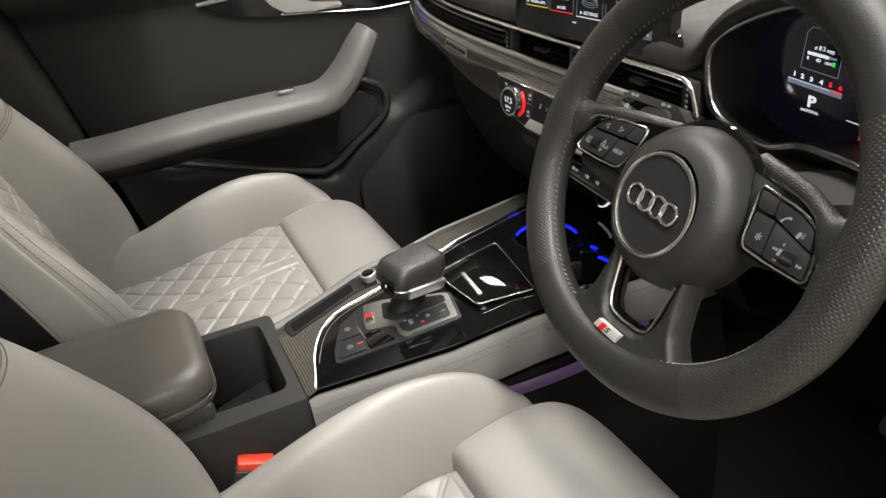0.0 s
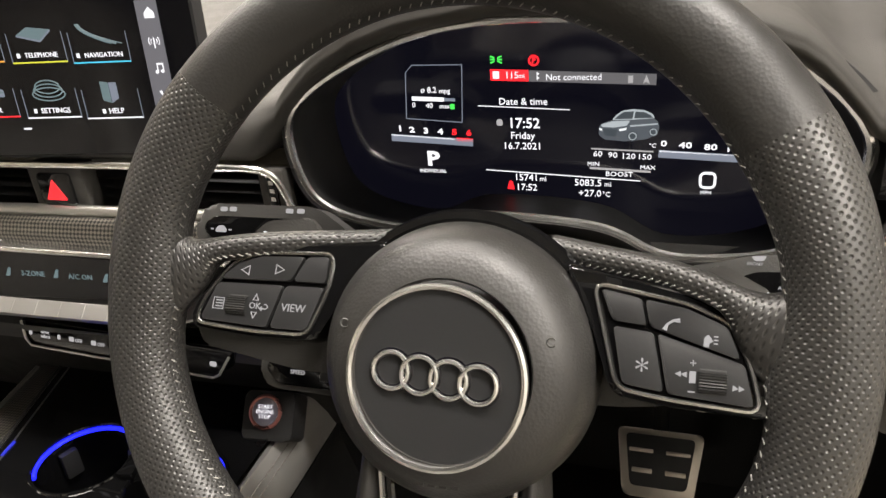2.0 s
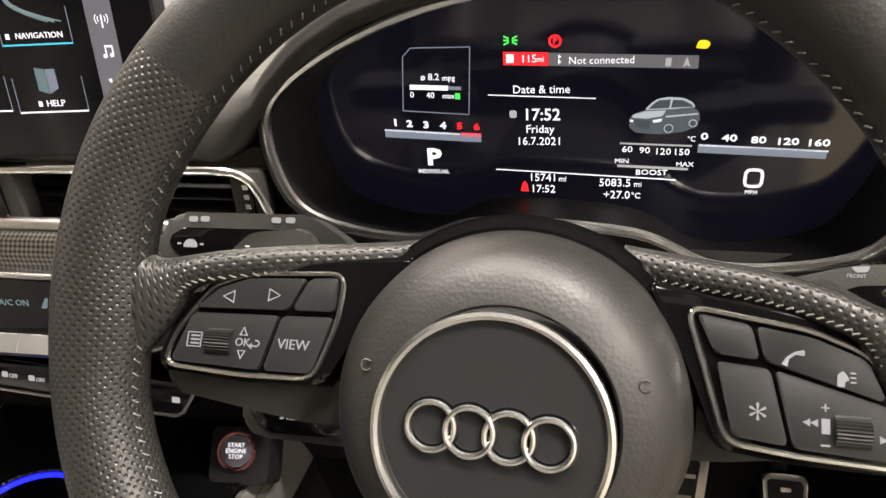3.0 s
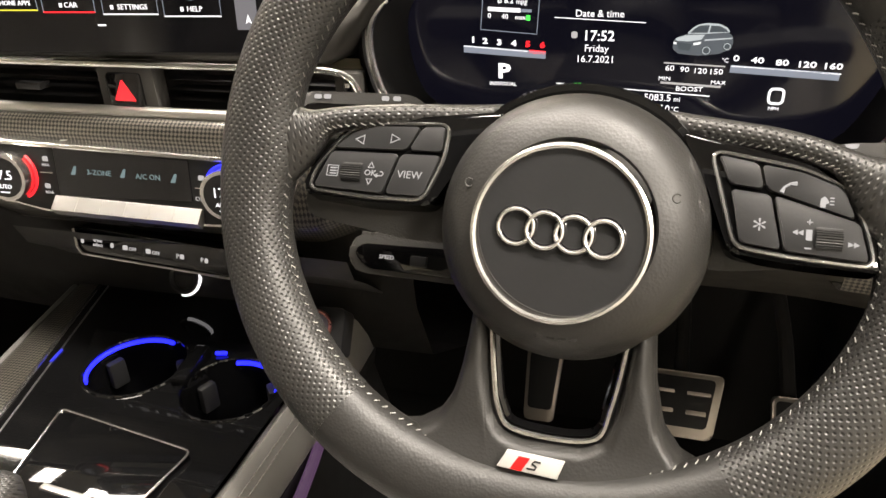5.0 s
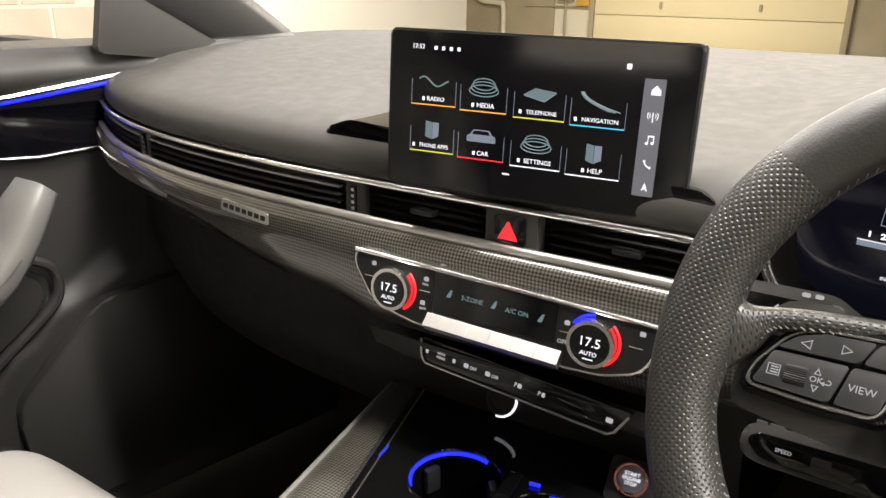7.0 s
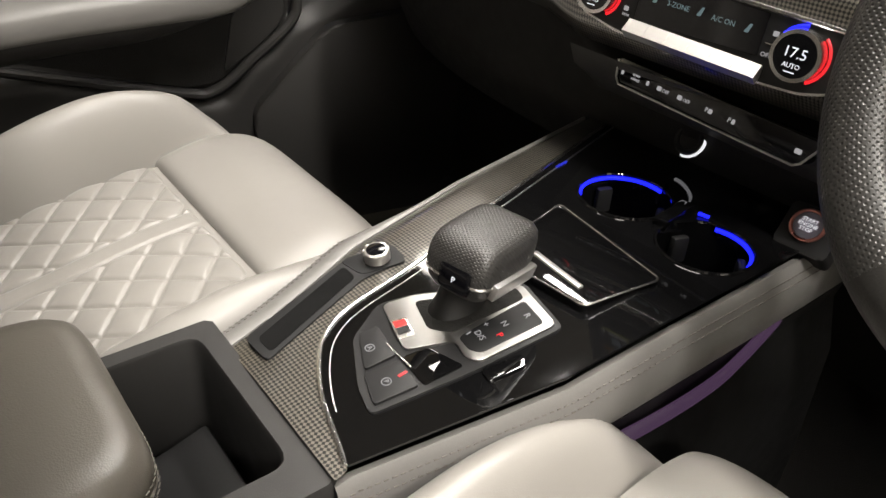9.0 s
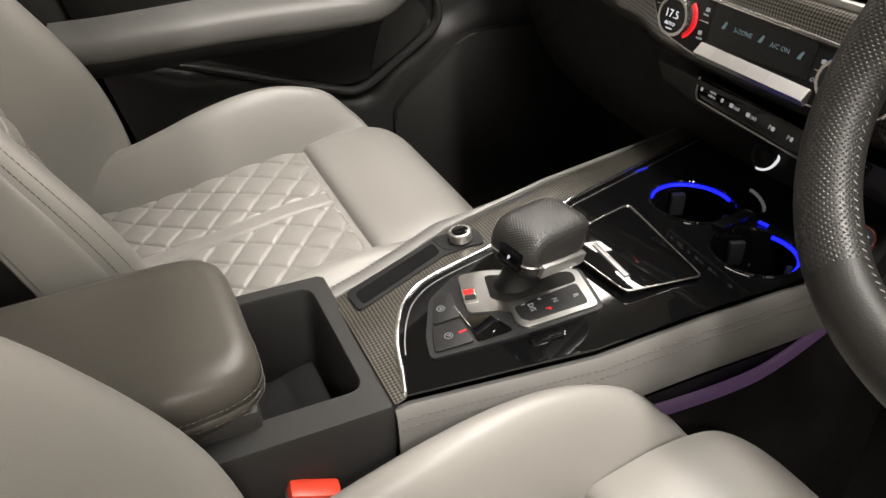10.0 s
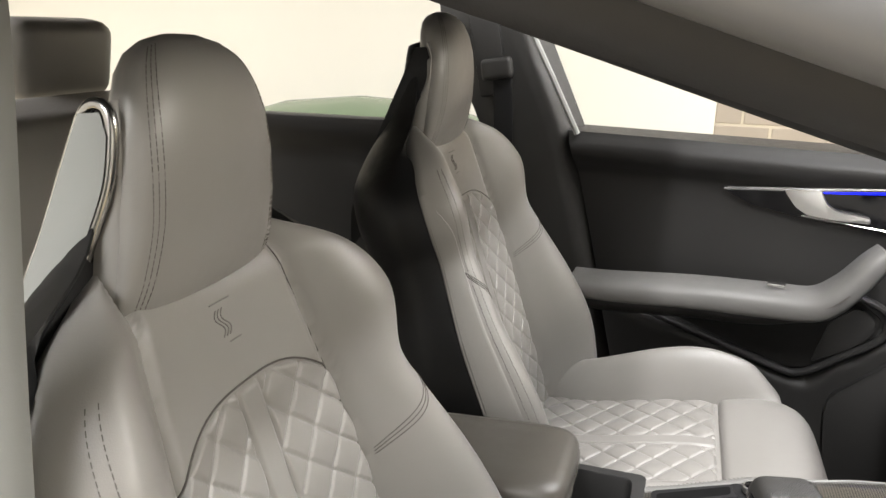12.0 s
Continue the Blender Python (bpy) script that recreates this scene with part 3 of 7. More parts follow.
# B pillar, rear door and rear seat
bp = [[(-1.03 + 0.10 * smooth01(0.0, 0.22, k) - 0.03 * smooth01(0.7, 1, k), door_rear(z) + 0.03 - 0.25 * k, z) for k in [j / 12 for j in range(13)]] for z in [0.0 + 0.07 * i for i in range(17)]]
tagged(part("pillar_b_passenger", sheet(bp), SOFT_BLACK), "black plastic door pillar behind the passenger seat", "pillar", kind="structure")
tagged(part("trim_window_seal", tube([Vector((-0.925, -0.640, 1.10)), Vector((-0.925, -0.560, 0.95)), Vector((-0.925, -0.494, 0.822))], 0.007, 8, flat=1.4, up=(1, 0, 0)), B_TRIM), "pale strip along the rear edge of the side window", "trim", kind="structure")
rear_door = thing("rear_door", (-0.97, -1.1, 0.05), "charcoal rear door panel behind the front seats", "car door")
part("door_panel", sheet([[(-0.985 + 0.04 * smooth01(0.72, 0.8, z), y, z) for y in [-0.68 - 0.05 * i for i in range(20)]] for z in [0.05 + 0.025 * i for i in range(32)]]), DOOR_DARK, rear_door)
part("door_backing", block(pose(-1.04, -1.15, 0.43), 0.06, 1.0, 0.78, 0.01), DOOR_DARK, rear_door)
belt = thing("seat_belt", (-0.93, -0.68, 0.5), "black seat belt hanging from its guide on the door pillar", "seat belt")
part("webbing", block(pose(-0.918, -0.665, 0.72, 3, 0, 0), 0.004, 0.045, 0.46, 0.001), BUTTON, belt)
part("guide_loop", block(pose(-0.915, -0.69, 0.965, 8, 0, 0), 0.03, 0.075, 0.05, 0.012, 3), SOFT_BLACK, belt)
part("slider_cover", block(pose(-0.93, -0.715, 1.0, 10, 0, 0), 0.02, 0.07, 0.20, 0.008), DOOR_DARK, belt)
rear_seat = thing("rear_seat", (-0.1, -1.35, 0.0), "pale grey leather rear bench with headrests", "seat")
part("backrest", block(pose(-0.1, -1.48, 0.60, -14, 0, 0), 1.4, 0.16, 0.62, 0.05, 4), LEATHER, rear_seat)
part("cushion", block(pose(-0.1, -1.2, 0.27), 1.4, 0.5, 0.16, 0.05, 4), LEATHER, rear_seat)
part("base", block(pose(-0.1, -1.25, 0.10), 1.36, 0.5, 0.21, 0.01), CARPET, rear_seat)
for hx in (-0.45, 0.28):
    part("headrest", block(pose(hx, -1.53, 0.98, -10, 0, 0), 0.26, 0.09, 0.16, 0.04, 4), LEATHER, rear_seat)

# ---- dashboard ----
dashboard = thing("dashboard", (0, 0.4, 0.6), "charcoal soft dashboard with carbon weave trim and chrome lines", "dashboard")


def dash_y(x):
    """The front of the dashboard, in plan."""
    return curve_table([(-0.80, 0.30), (-0.65, 0.225), (-0.5, 0.178), (-0.34, 0.155), (-0.16, 0.15), (0.2, 0.16), (0.5, 0.165), (0.62, 0.15), (0.80, 0.17)], x)


BEZ = [(0.199, 0.778), (0.203, 0.735), (0.225, 0.714), (0.277, 0.705), (0.32, 0.717), (0.40, 0.713), (0.445, 0.695), (0.50, 0.700), (0.527, 0.718), (0.545, 0.768), (0.51, 0.81), (0.46, 0.83), (0.40, 0.839), (0.34, 0.840), (0.285, 0.831), (0.228, 0.806)]
BEZ_TOP = [(0.196, 0.776), (0.21, 0.79), (0.228, 0.806), (0.255, 0.821), (0.285, 0.831), (0.34, 0.840), (0.40, 0.839), (0.46, 0.83), (0.51, 0.81), (0.53, 0.79), (0.548, 0.768)]


def bez_top(x):
    for (a, va), (b, vb) in zip(BEZ_TOP, BEZ_TOP[1:]):
        if a <= x <= b:
            return va + (vb - va) * (x - a) / (b - a)
    return BEZ_TOP[0][1] if x < BEZ_TOP[0][0] else BEZ_TOP[-1][1]


def dash_profile(x):
    y0 = dash_y(x)
    h = smooth01(0.165, 0.205, x) * (1 - smooth01(0.545, 0.60, x))
    t = bez_top(x)
    crest = 0.80 + (t + 0.024 - 0.80) * smooth01(0.15, 0.30, x) * (1 - smooth01(0.46, 0.72, x))
    far = 0.03 * smooth01(0.15, 0.30, x) * (1 - smooth01(0.48, 0.75, x))
    pts = [(y0 + 0.03, 0.748), (y0 + 0.006, 0.75), (y0 + 0.002, 0.762), (y0 + 0.008, 0.778), (y0 + 0.03, 0.79), (y0 + 0.08, 0.798), (0.40, 0.812), (0.55, 0.824), (0.75, 0.829), (0.98, 0.82)]
    hood = [(0.195, t - 0.004), (0.168, t + 0.001), (0.155, t + 0.006), (0.153, t + 0.013), (0.165, t + 0.020), (0.24, max(0.80, crest)), (0.40, 0.812 + far), (0.55, 0.824 + far * 0.4), (0.75, 0.829), (0.98, 0.82)]
    out = [(x, a[0] + (b[0] - a[0]) * h, a[1] + (b[1] - a[1]) * h) for a, b in zip(pts, hood)]
    out[6] = (x, out[6][1], 0.812 + far)
    return out


xs = [-0.755 + 0.01 * i for i in range(154)]
part("upper_pad", sheet([spline(dash_profile(x), 5) for x in xs]), DASH_GREY, dashboard, "charcoal grained soft upper pad")


def ribbon(x0, x1, sec, n=80):
    """A band along the dashboard's front: sec gives (outward, z) pairs for each x."""
    out = []
    for i in range(n + 1):
        x = x0 + (x1 - x0) * i / n
        out.append([(x, dash_y(x) - o, z) for o, z in sec(x)])
    return out


def low(x):
    """How deep the carbon trim reaches down."""
    return lerp_table([(-0.78, 0.672), (-0.45, 0.645), (-0.2, 0.615), (-0.13, 0.60), (0.14, 0.60), (0.2, 0.62), (0.25, 0.64)], x)


carbon_sheet("carbon_trim", ribbon(-0.79, 0.20, lambda x: [(-0.01, 0.712), (0.008, 0.711), (0.016, 0.706), (0.020, 0.698), (0.019, 0.68), (0.014, low(x) + 0.03), (0.0, low(x) + 0.01), (-0.03, low(x))]), dashboard, "glossy carbon weave trim")
part("trim_lip", tube([Vector((x, dash_y(x) - 0.006, 0.7125)) for x in [-0.79 + 0.02 * i for i in range(50)]], 0.0046, 10, flat=1.0), ALU, dashboard, "satin metal lip")
part("chrome_line", tube([Vector((x, dash_y(x) - 0.004, 0.7485)) for x in [-0.79 + 0.01 * i for i in range(95)]], 0.0026, 8), CHROME, dashboard, "thin chrome line")
part("chrome_line", tube(spline([Vector((x, dash_y(x) - 0.005, z)) for x, z in ((0.14, 0.7485), (0.170, 0.7480), (0.184, 0.7440), (0.191, 0.7340), (0.198, 0.7140))], 8), 0.0024, 8), CHROME, dashboard, "thin chrome corner")
part("vent_recess", sheet(ribbon(-0.79, 0.20, lambda x: [(-0.002, 0.747), (-0.055, 0.742), (-0.055, 0.714), (-0.002, 0.711)])), SOFT_BLACK, dashboard)
part("lower_dash", sheet(ribbon(-0.80, 0.20, lambda x: [(-0.028, low(x) + 0.001), (-0.05, low(x) - 0.03), (-0.06, 0.52), (-0.10, 0.44), (-0.25, 0.35), (-0.5, 0.30)])), FOOTWELL_SHADE, dashboard)
for k in range(3):
    z = 0.7205 + 0.0078 * k
    part("vent_blade", tube([Vector((x, dash_y(x) + 0.006, z)) for x in [-0.785 + 0.015 * i for i in range(41)]], 0.007, 6, flat=0.17), DASH_GREY, dashboard)
for x0, x1 in ((-0.150, -0.022), (0.036, 0.172)):
    for k in range(3):
        z = 0.7205 + 0.0078 * k
        part("vent_blade", tube([Vector((x0 + (x1 - x0) * i / 12, dash_y(x0) + 0.012, z)) for i in range(13)], 0.008, 6, flat=0.12), BUTTON, dashboard)
    part("vent_tab", block(pose((x0 + x1) / 2, dash_y(x0) + 0.004, 0.7285), 0.024, 0.012, 0.006, 0.002), BUTTON, dashboard)
for vx in (-0.53, -0.163, 0.182):
    part("vent_thumbwheel", block(pose(vx, dash_y(vx) + 0.004, 0.7295), 0.020, 0.014, 0.035, 0.003), DASH_GREY, dashboard)
    inlay = part("wheel_inlay", block(pose(vx + 0.001, dash_y(vx) - 0.003, 0.7295), 0.007, 0.004, 0.026, 0.001), PIANO, dashboard)
    for k in range(4):
        bar(axes((vx + 0.001, dash_y(vx) - 0.0052, 0.7295), (1, 0, 0), (0, -1, 0)), 0, -0.009 + 0.006 * k, 0.0035, 0.003, 0, CHROME, inlay, "wheel_mark")
# hazard switch
hazard = part("hazard_switch", block(pose(0.005, dash_y(0.0) + 0.004, 0.7275), 0.050, 0.016, 0.042, 0.003), DASH_GREY, dashboard, "black hazard light switch with a red triangle")
HM = axes((0.004, dash_y(0) - 0.0045, 0.7285), (1, 0, 0), (0, -1, 0))
part("button", prism(rounded(rect(0.001, 0.001, 0.030, 0.026), 0.003), HM, 0, 0.002, 0.001), PIANO, hazard)
part("warning_triangle", prism(rounded([(-0.0095, -0.007), (0.0095, -0.007), (0.0, 0.0095)], 0.0015), HM, 0.001, 0.0027), GLOW_RED, hazard)
SBM = axes((-0.297, dash_y(-0.297) - 0.021, 0.6965), (1, 0.02, -0.09), (0, -1, 0.1))
script = part("script_badge", prism(rounded(rect(0, 0, 0.068, 0.012), 0.002), SBM, 0, 0.002, 0.0005), ALU, dashboard, "small metal script badge")
for k in range(7):
    bar(SBM, -0.027 + 0.009 * k, 0, 0.0065, 0.005, 0.002, BUTTON, script)
# gloss black mount behind the screen, with a chrome highlight on each side
mount = part("screen_mount", prism(rounded([(-0.222, 0.745), (0.160, 0.738), (0.168, 0.760), (0.152, 0.770), (-0.180, 0.787), (-0.212, 0.776)], 0.008), axes((0, 0.186, 0.013), (1, 0, 0), (0, -1, 0)), -0.05, 0.022, 0.006), PIANO, dashboard, "gloss black screen mount")
for x0, x1 in ((-0.212, -0.11), (0.11, 0.160)):
    part("mount_line", tube([Vector((x0, 0.190, 0.776)), Vector(((x0 + x1) / 2, 0.188, 0.779)), Vector((x1, 0.190, 0.777))], 0.0022, 6), CHROME, mount)

# driver's side of the dashboard
part("knee_panel", sheet([[(x, dash_y(x) + 0.012 - o, z) for x in [0.16 + 0.02 * i for i in range(33)]] for o, z in [(-0.01, 0.693), (0.0, 0.690), (0.0, 0.66), (0.0, 0.62), (-0.03, 0.60), (-0.10, 0.54), (-0.3, 0.50)]]), SOFT_BLACK, dashboard)
carbon_sheet("carbon_trim", [[(x, dash_y(x) + 0.002 - o, z - 0.05 * max(0, x - 0.56)) for x in [0.5125 + 0.0125 * i for i in range(23)]] for o, z in [(-0.02, 0.702), (0.012, 0.701), (0.026, 0.694), (0.034, 0.68), (0.036, 0.65), (0.026, 0.625), (-0.01, 0.612)]], dashboard, "glossy carbon weave trim")
part("gloss_band", sheet([[(x, dash_y(x) - o, z) for x in [0.55 + 0.0125 * i for i in range(20)]] for o, z in [(0.004, 0.742), (0.008, 0.748), (0.006, 0.768), (-0.01, 0.776)]]), PIANO, dashboard)
RV = axes((0.66, 0.148, 0.712), (1, 0.06, -0.04), (0, -1, 0.05))
rvent = part("side_vent", prism(rounded([(-0.115, -0.012), (-0.10, 0.022), (0.10, 0.024), (0.10, -0.024), (-0.098, -0.026)], 0.006), RV, -0.012, 0.004, 0.002), SOFT_BLACK, dashboard, "black side air vent with a chrome outline")
part("vent_mouth", prism(rect(0.012, -0.001, 0.165, 0.040), RV, 0.003, 0.0045), CARPET, rvent)
for k in range(3):
    part("vent_blade", tube([RV @ Vector((-0.066, -0.013 + 0.0125 * k, 0.008)), RV @ Vector((0.094, -0.013 + 0.0125 * k, 0.008))], 0.006, 6, flat=0.25, up=(0, 0, 1)), BUTTON, rvent)
part("vent_edge", tube(spline([RV @ Vector(p) for p in [(-0.118, -0.006, 0.005), (-0.102, 0.020, 0.007), (-0.09, 0.0265, 0.007), (0.0, 0.0265, 0.007), (0.10, 0.0265, 0.006)]], 8), 0.0024, 8, up=(0, -1, 0)), CHROME, rvent)
part("vent_thumbwheel", prism(rounded(rect(-0.092, -0.004, 0.010, 0.032), 0.002), RV, 0.003, 0.010, 0.002), PIANO, rvent)
for k in range(4):
    bar(RV, -0.092, -0.014 + 0.0065 * k, 0.004, 0.003, 0.010, GLOW_DIM, rvent, "wheel_mark")
part("defroster_grille", block(pose(0.60, 0.25, 0.828, 60, -18, 0), 0.06, 0.05, 0.004, 0.001), BUTTON, dashboard)
for k in range(5):
    part("grille_slat", block(pose(0.60, 0.246, 0.818 + 0.007 * k, 60, -18, 0), 0.058, 0.003, 0.006, 0.0005), DASH_GREY, dashboard)

# ---- light switch panel ----
LP = axes((0.575, 0.110, 0.652), (0.985, 0.17, 0), (0.17, -1, 0.12))
lights = thing("light_switch_panel", (0.575, 0.13, 0.62), "dark grey headlight switch panel with a rotary knob", "control panel")
part("plate", prism(rounded([(-0.041, 0.034), (0.075, 0.022), (0.075, -0.036), (0.04, -0.036), (-0.012, -0.028), (-0.036, -0.012)], 0.006), LP, -0.03, 0.0, 0.0015), SHELL_BLACK, lights)
part("button", prism(rounded([(-0.037, 0.029), (-0.016, 0.026), (-0.017, 0.008), (-0.036, 0.009)], 0.002), LP, 0, 0.0015, 0.0008), BUTTON, lights)
part("button", prism(rounded([(-0.036, 0.006), (-0.018, 0.005), (-0.017, -0.014), (-0.032, -0.012)], 0.002), LP, 0, 0.0015, 0.0008), BUTTON, lights)
part("button_line", prism(rect(-0.028, 0.0074, 0.014, 0.0010), LP, 0.0, 0.002), CHROME, lights)
dialp = part("rotary_knob", disc(LP, -0.001, 0.001, 0.0145, 0, 0.006, 36, 0.002), BUTTON, lights)
part("knob_grip", prism(rounded(rect(0, 0, 0.030, 0.0085), 0.003), shift(LP, -0.001, 0.001, 0, 12), 0.005, 0.016, 0.0025), BUTTON, dialp)
for sy in (-0.0044, 0.0044):
    part("grip_edge", block(shift(LP, -0.001, 0.001, 0.0155, 12) @ pose(0, sy, 0), 0.029, 0.0022, 0.0020, 0.0006), CHROME, dialp)
letters("0", shift(LP, -0.002, 0.0215, 0.0006), 0.0065, GLOW_DIM, lights)
letters("AUTO", shift(LP, 0.0095, 0.0165, 0.0006), 0.0048, GLOW_DIM, lights)
for k in range(3):
    for s in (-1, 1):
        part("telltale", block(shift(LP, 0.0165 + s * 0.0022, 0.0065 + 0.0014 * (k - 1), 0.0008, s * (k - 1) * 25), 0.0026, 0.0006, 0.0004), GLOW_GREEN, lights)
for x, y, w in ((-0.0285, 0.0185, 0.007), (-0.027, -0.0035, 0.006), (0.0278, 0.011, 0.007), (0.0165, -0.005, 0.006), (0.0125, -0.0215, 0.008)):
    part("printed_symbol", tube([LP @ Vector((x + a * w, y + b * 0.0044, 0.0017)) for a, b in ((0.05, -0.5), (0.30, -0.42), (0.48, 0.0), (0.30, 0.42), (0.05, 0.5))], 0.00028, 4, closed=True, up=(0, -1, 0)), GLOW_DIM, lights)
    for k in range(3):
        part("printed_symbol", block(shift(LP, x - 0.26 * w, y + 0.0014 * (k - 1), 0.0017, -12), 0.36 * w, 0.0005, 0.0004), GLOW_DIM, lights)
part("push_button", disc(LP, 0.0425, 0.0, 0.0075, 0, 0.008, 28, 0.002), ALU, lights)
part("push_button", disc(LP, 0.0295, -0.020, 0.0065, 0, 0.006, 28, 0.002), BUTTON, lights)

# ---- touch screen ----
SM = axes((0.017, 0.150, 0.8205), (0.989, 0.148, -0.012), (0.12, -1, 0.06))
touch_screen = thing("touch_screen", (0.017, 0.16, 0.755), "free-standing black infotainment screen showing a tile menu", "screen")
part("housing", prism(rounded(rect(0, 0.001, 0.250, 0.130), 0.005), SM, -0.014, 0.0, 0.002), BUTTON, touch_screen)
face = part("glass", prism(rounded(rect(0, 0.001, 0.246, 0.126), 0.004), SM, -0.001, 0.0006), GLASS_BLACK, touch_screen, "black display glass", smooth=False)
TX = [-0.0834, -0.0392, 0.0076, 0.0538]
TW = [0.040, 0.040, 0.0415, 0.042]
MENU = [("RADIO", GLOW_ORANGE), ("MEDIA", GLOW_ORANGE), ("TELEPHONE", GLOW_YELLOW), ("NAVIGATION", GLOW_CYAN), ("PHONE APPS", GLOW_YELLOW), ("CAR", GLOW_RED), ("SETTINGS", GLOW_WHITE), ("HELP", GLOW_WHITE)]
for i, (word, tone) in enumerate(MENU):
    c, top = i % 4, i < 4
    x, yl = TX[c], (0.0060 - 0.0015 * c if top else -0.0326 - 0.0014 * c)
    bar(SM, x, yl, TW[c], 0.0009, 0.0006, tone, touch_screen, "tile_line")
    bar(SM, x - TW[c] / 2, yl + 0.010, 0.0003, 0.020, 0.0006, GLOW_SLATE, touch_screen, "tile_edge")
    bar(SM, x + TW[c] / 2, yl + 0.010, 0.0003, 0.020, 0.0006, GLOW_SLATE, touch_screen, "tile_edge")
    letters(word, shift(SM, x + 0.002, yl + 0.0048, 0.0008), 0.0052 if len(word) < 9 else 0.0046, GLOW_WHITE, touch_screen)
    bar(SM, x - (0.0022 * len(word)) * 0.72 - 0.001, yl + 0.0048, 0.0022, 0.0030, 0.0006, GLOW_WHITE, touch_screen, "tile_symbol")
    IM = shift(SM, x, yl + 0.0185, 0.0008)
    if word == "RADIO":
        part("tile_picture", tube([IM @ Vector((-0.013 + 0.0013 * k, 0.004 * math.sin(0.32 * k + 0.6) * math.cos(0.05 * k), 0.0)) for k in range(21)], 0.0007, 6), GLOW_STEEL, touch_screen)
    elif word == "CAR":
        part("tile_picture", prism(rounded([(-0.0125, -0.0045), (-0.0125, 0.0005), (-0.0095, 0.0015), (-0.0070, 0.0055), (0.0070, 0.0055), (0.0095, 0.0015), (0.0125, 0.0005), (0.0125, -0.0045)], 0.0012), IM, 0, 0.0002), GLOW_SLATE, touch_screen)
        part("tile_picture", prism([(-0.0080, 0.0016), (-0.0060, 0.0046), (0.0060, 0.0046), (0.0080, 0.0016)], IM, 0.0002, 0.0003), GLASS_BLACK, touch_screen)
        for sx in (-1, 1):
            part("tile_picture", prism([(sx * 0.0122, -0.0004), (sx * 0.0070, -0.0012), (sx * 0.0070, -0.0022), (sx * 0.0122, -0.0016)], IM, 0.0002, 0.0003), GLOW_STEEL, touch_screen)
    elif word in ("MEDIA", "SETTINGS"):
        for k in range(3):
            part("tile_picture", tube([IM @ Vector((0.0125 * (1 - 0.12 * k) * math.cos(q), 0.0045 * math.sin(q) - 0.002 + 0.0025 * k, 0)) for q in [2 * math.pi * j / 28 for j in range(28)]], 0.0005, 5, closed=True), GLOW_STEEL, touch_screen)
    elif word == "NAVIGATION":
        for o in (-0.0028, 0.0, 0.0028):
            part("tile_picture", tube([IM @ Vector((-0.013 + 0.0013 * k + o * (0.4 + 0.05 * k), 0.0070 - 0.0135 * (k / 20) ** 0.55, 0.0)) for k in range(21)], 0.0004 if o else 0.0007, 5), GLOW_STEEL, touch_screen)
    elif word == "TELEPHONE":
        part("tile_picture", prism([(-0.013, -0.0012), (0.004, -0.0052), (0.013, 0.0018), (0.013, 0.003), (0.004, -0.004), (-0.013, 0.0)], IM, 0, 0.0003), GLOW_SLATE, touch_screen)
        part("tile_picture", prism([(-0.013, 0.0), (0.004, -0.004), (0.013, 0.003), (-0.004, 0.005)], IM, 0, 0.0003), GLOW_STEEL, touch_screen)
    else:
        part("tile_picture", prism([(-0.006, -0.006), (0.0, -0.008), (0.0, 0.006), (-0.006, 0.007)], IM, 0, 0.0003), GLOW_STEEL, touch_screen)
        part("tile_picture", prism([(0.0004, -0.008), (0.006, -0.005), (0.006, 0.006), (0.0004, 0.006)], IM, 0, 0.0003), GLOW_SLATE, touch_screen)
part("side_bar", prism(rounded(rect(0.0932, -0.003, 0.0155, 0.086), 0.001), SM, 0.0005, 0.0007), GLOW_BAR, touch_screen, "grey shortcut bar", smooth=False)
part("shortcut_symbol", prism([(0.091, 0.0285), (0.098, 0.0285), (0.098, 0.032), (0.0945, 0.0355), (0.091, 0.032)], SM, 0.0008, 0.001), GLOW_WHITE, touch_screen)
for s in (-1, 1):
    for r in (0.0022, 0.0038):
        part("shortcut_symbol", tube(ring_points(SM, 0.0942, 0.0137, r, 0.0009, 8, -40 if s > 0 else 140, 40 if s > 0 else 220), 0.0003, 4, up=(0, -1, 0)), GLOW_WHITE, touch_screen)
bar(SM, 0.0942, 0.0125, 0.0007, 0.0070, 0.0007, GLOW_WHITE, touch_screen, "shortcut_symbol")
for dx in (-0.0018, 0.0022):
    part("shortcut_symbol", disc(SM, 0.0938 + dx, -0.0062 + 0.1 * dx, 0.0012, 0.0007, 0.001, 12), GLOW_WHITE, touch_screen)
    bar(SM, 0.0947 + dx, -0.0036 + 0.1 * dx, 0.0006, 0.0054, 0.0007, GLOW_WHITE, touch_screen, "shortcut_symbol")
bar(SM, 0.0949, -0.0011, 0.0046, 0.0012, 0.0007, GLOW_WHITE, touch_screen, "shortcut_symbol")
part("shortcut_symbol", tube([SM @ Vector((x, y, 0.001)) for x, y in ((0.0918, -0.0190), (0.0926, -0.0216), (0.0946, -0.0236), (0.0970, -0.0244))], 0.0006, 6, up=(0, -1, 0), radii=[0.0010, 0.0005, 0.0005, 0.0010]), GLOW_WHITE, touch_screen)
part("shortcut_symbol", prism([(0.0920, -0.0420), (0.0943, -0.0355), (0.0968, -0.0422), (0.0944, -0.0404)], SM, 0.0008, 0.001), GLOW_WHITE, touch_screen)
letters("17:52", shift(SM, -0.0985, 0.052, 0.0008), 0.0052, GLOW_WHITE, touch_screen)
for k in range(4):
    part("status_symbol", prism(rect(-0.083 + 0.0068 * k, 0.0515, 0.0026, 0.0030), SM, 0.0006, 0.0009), GLOW_WHITE, touch_screen)
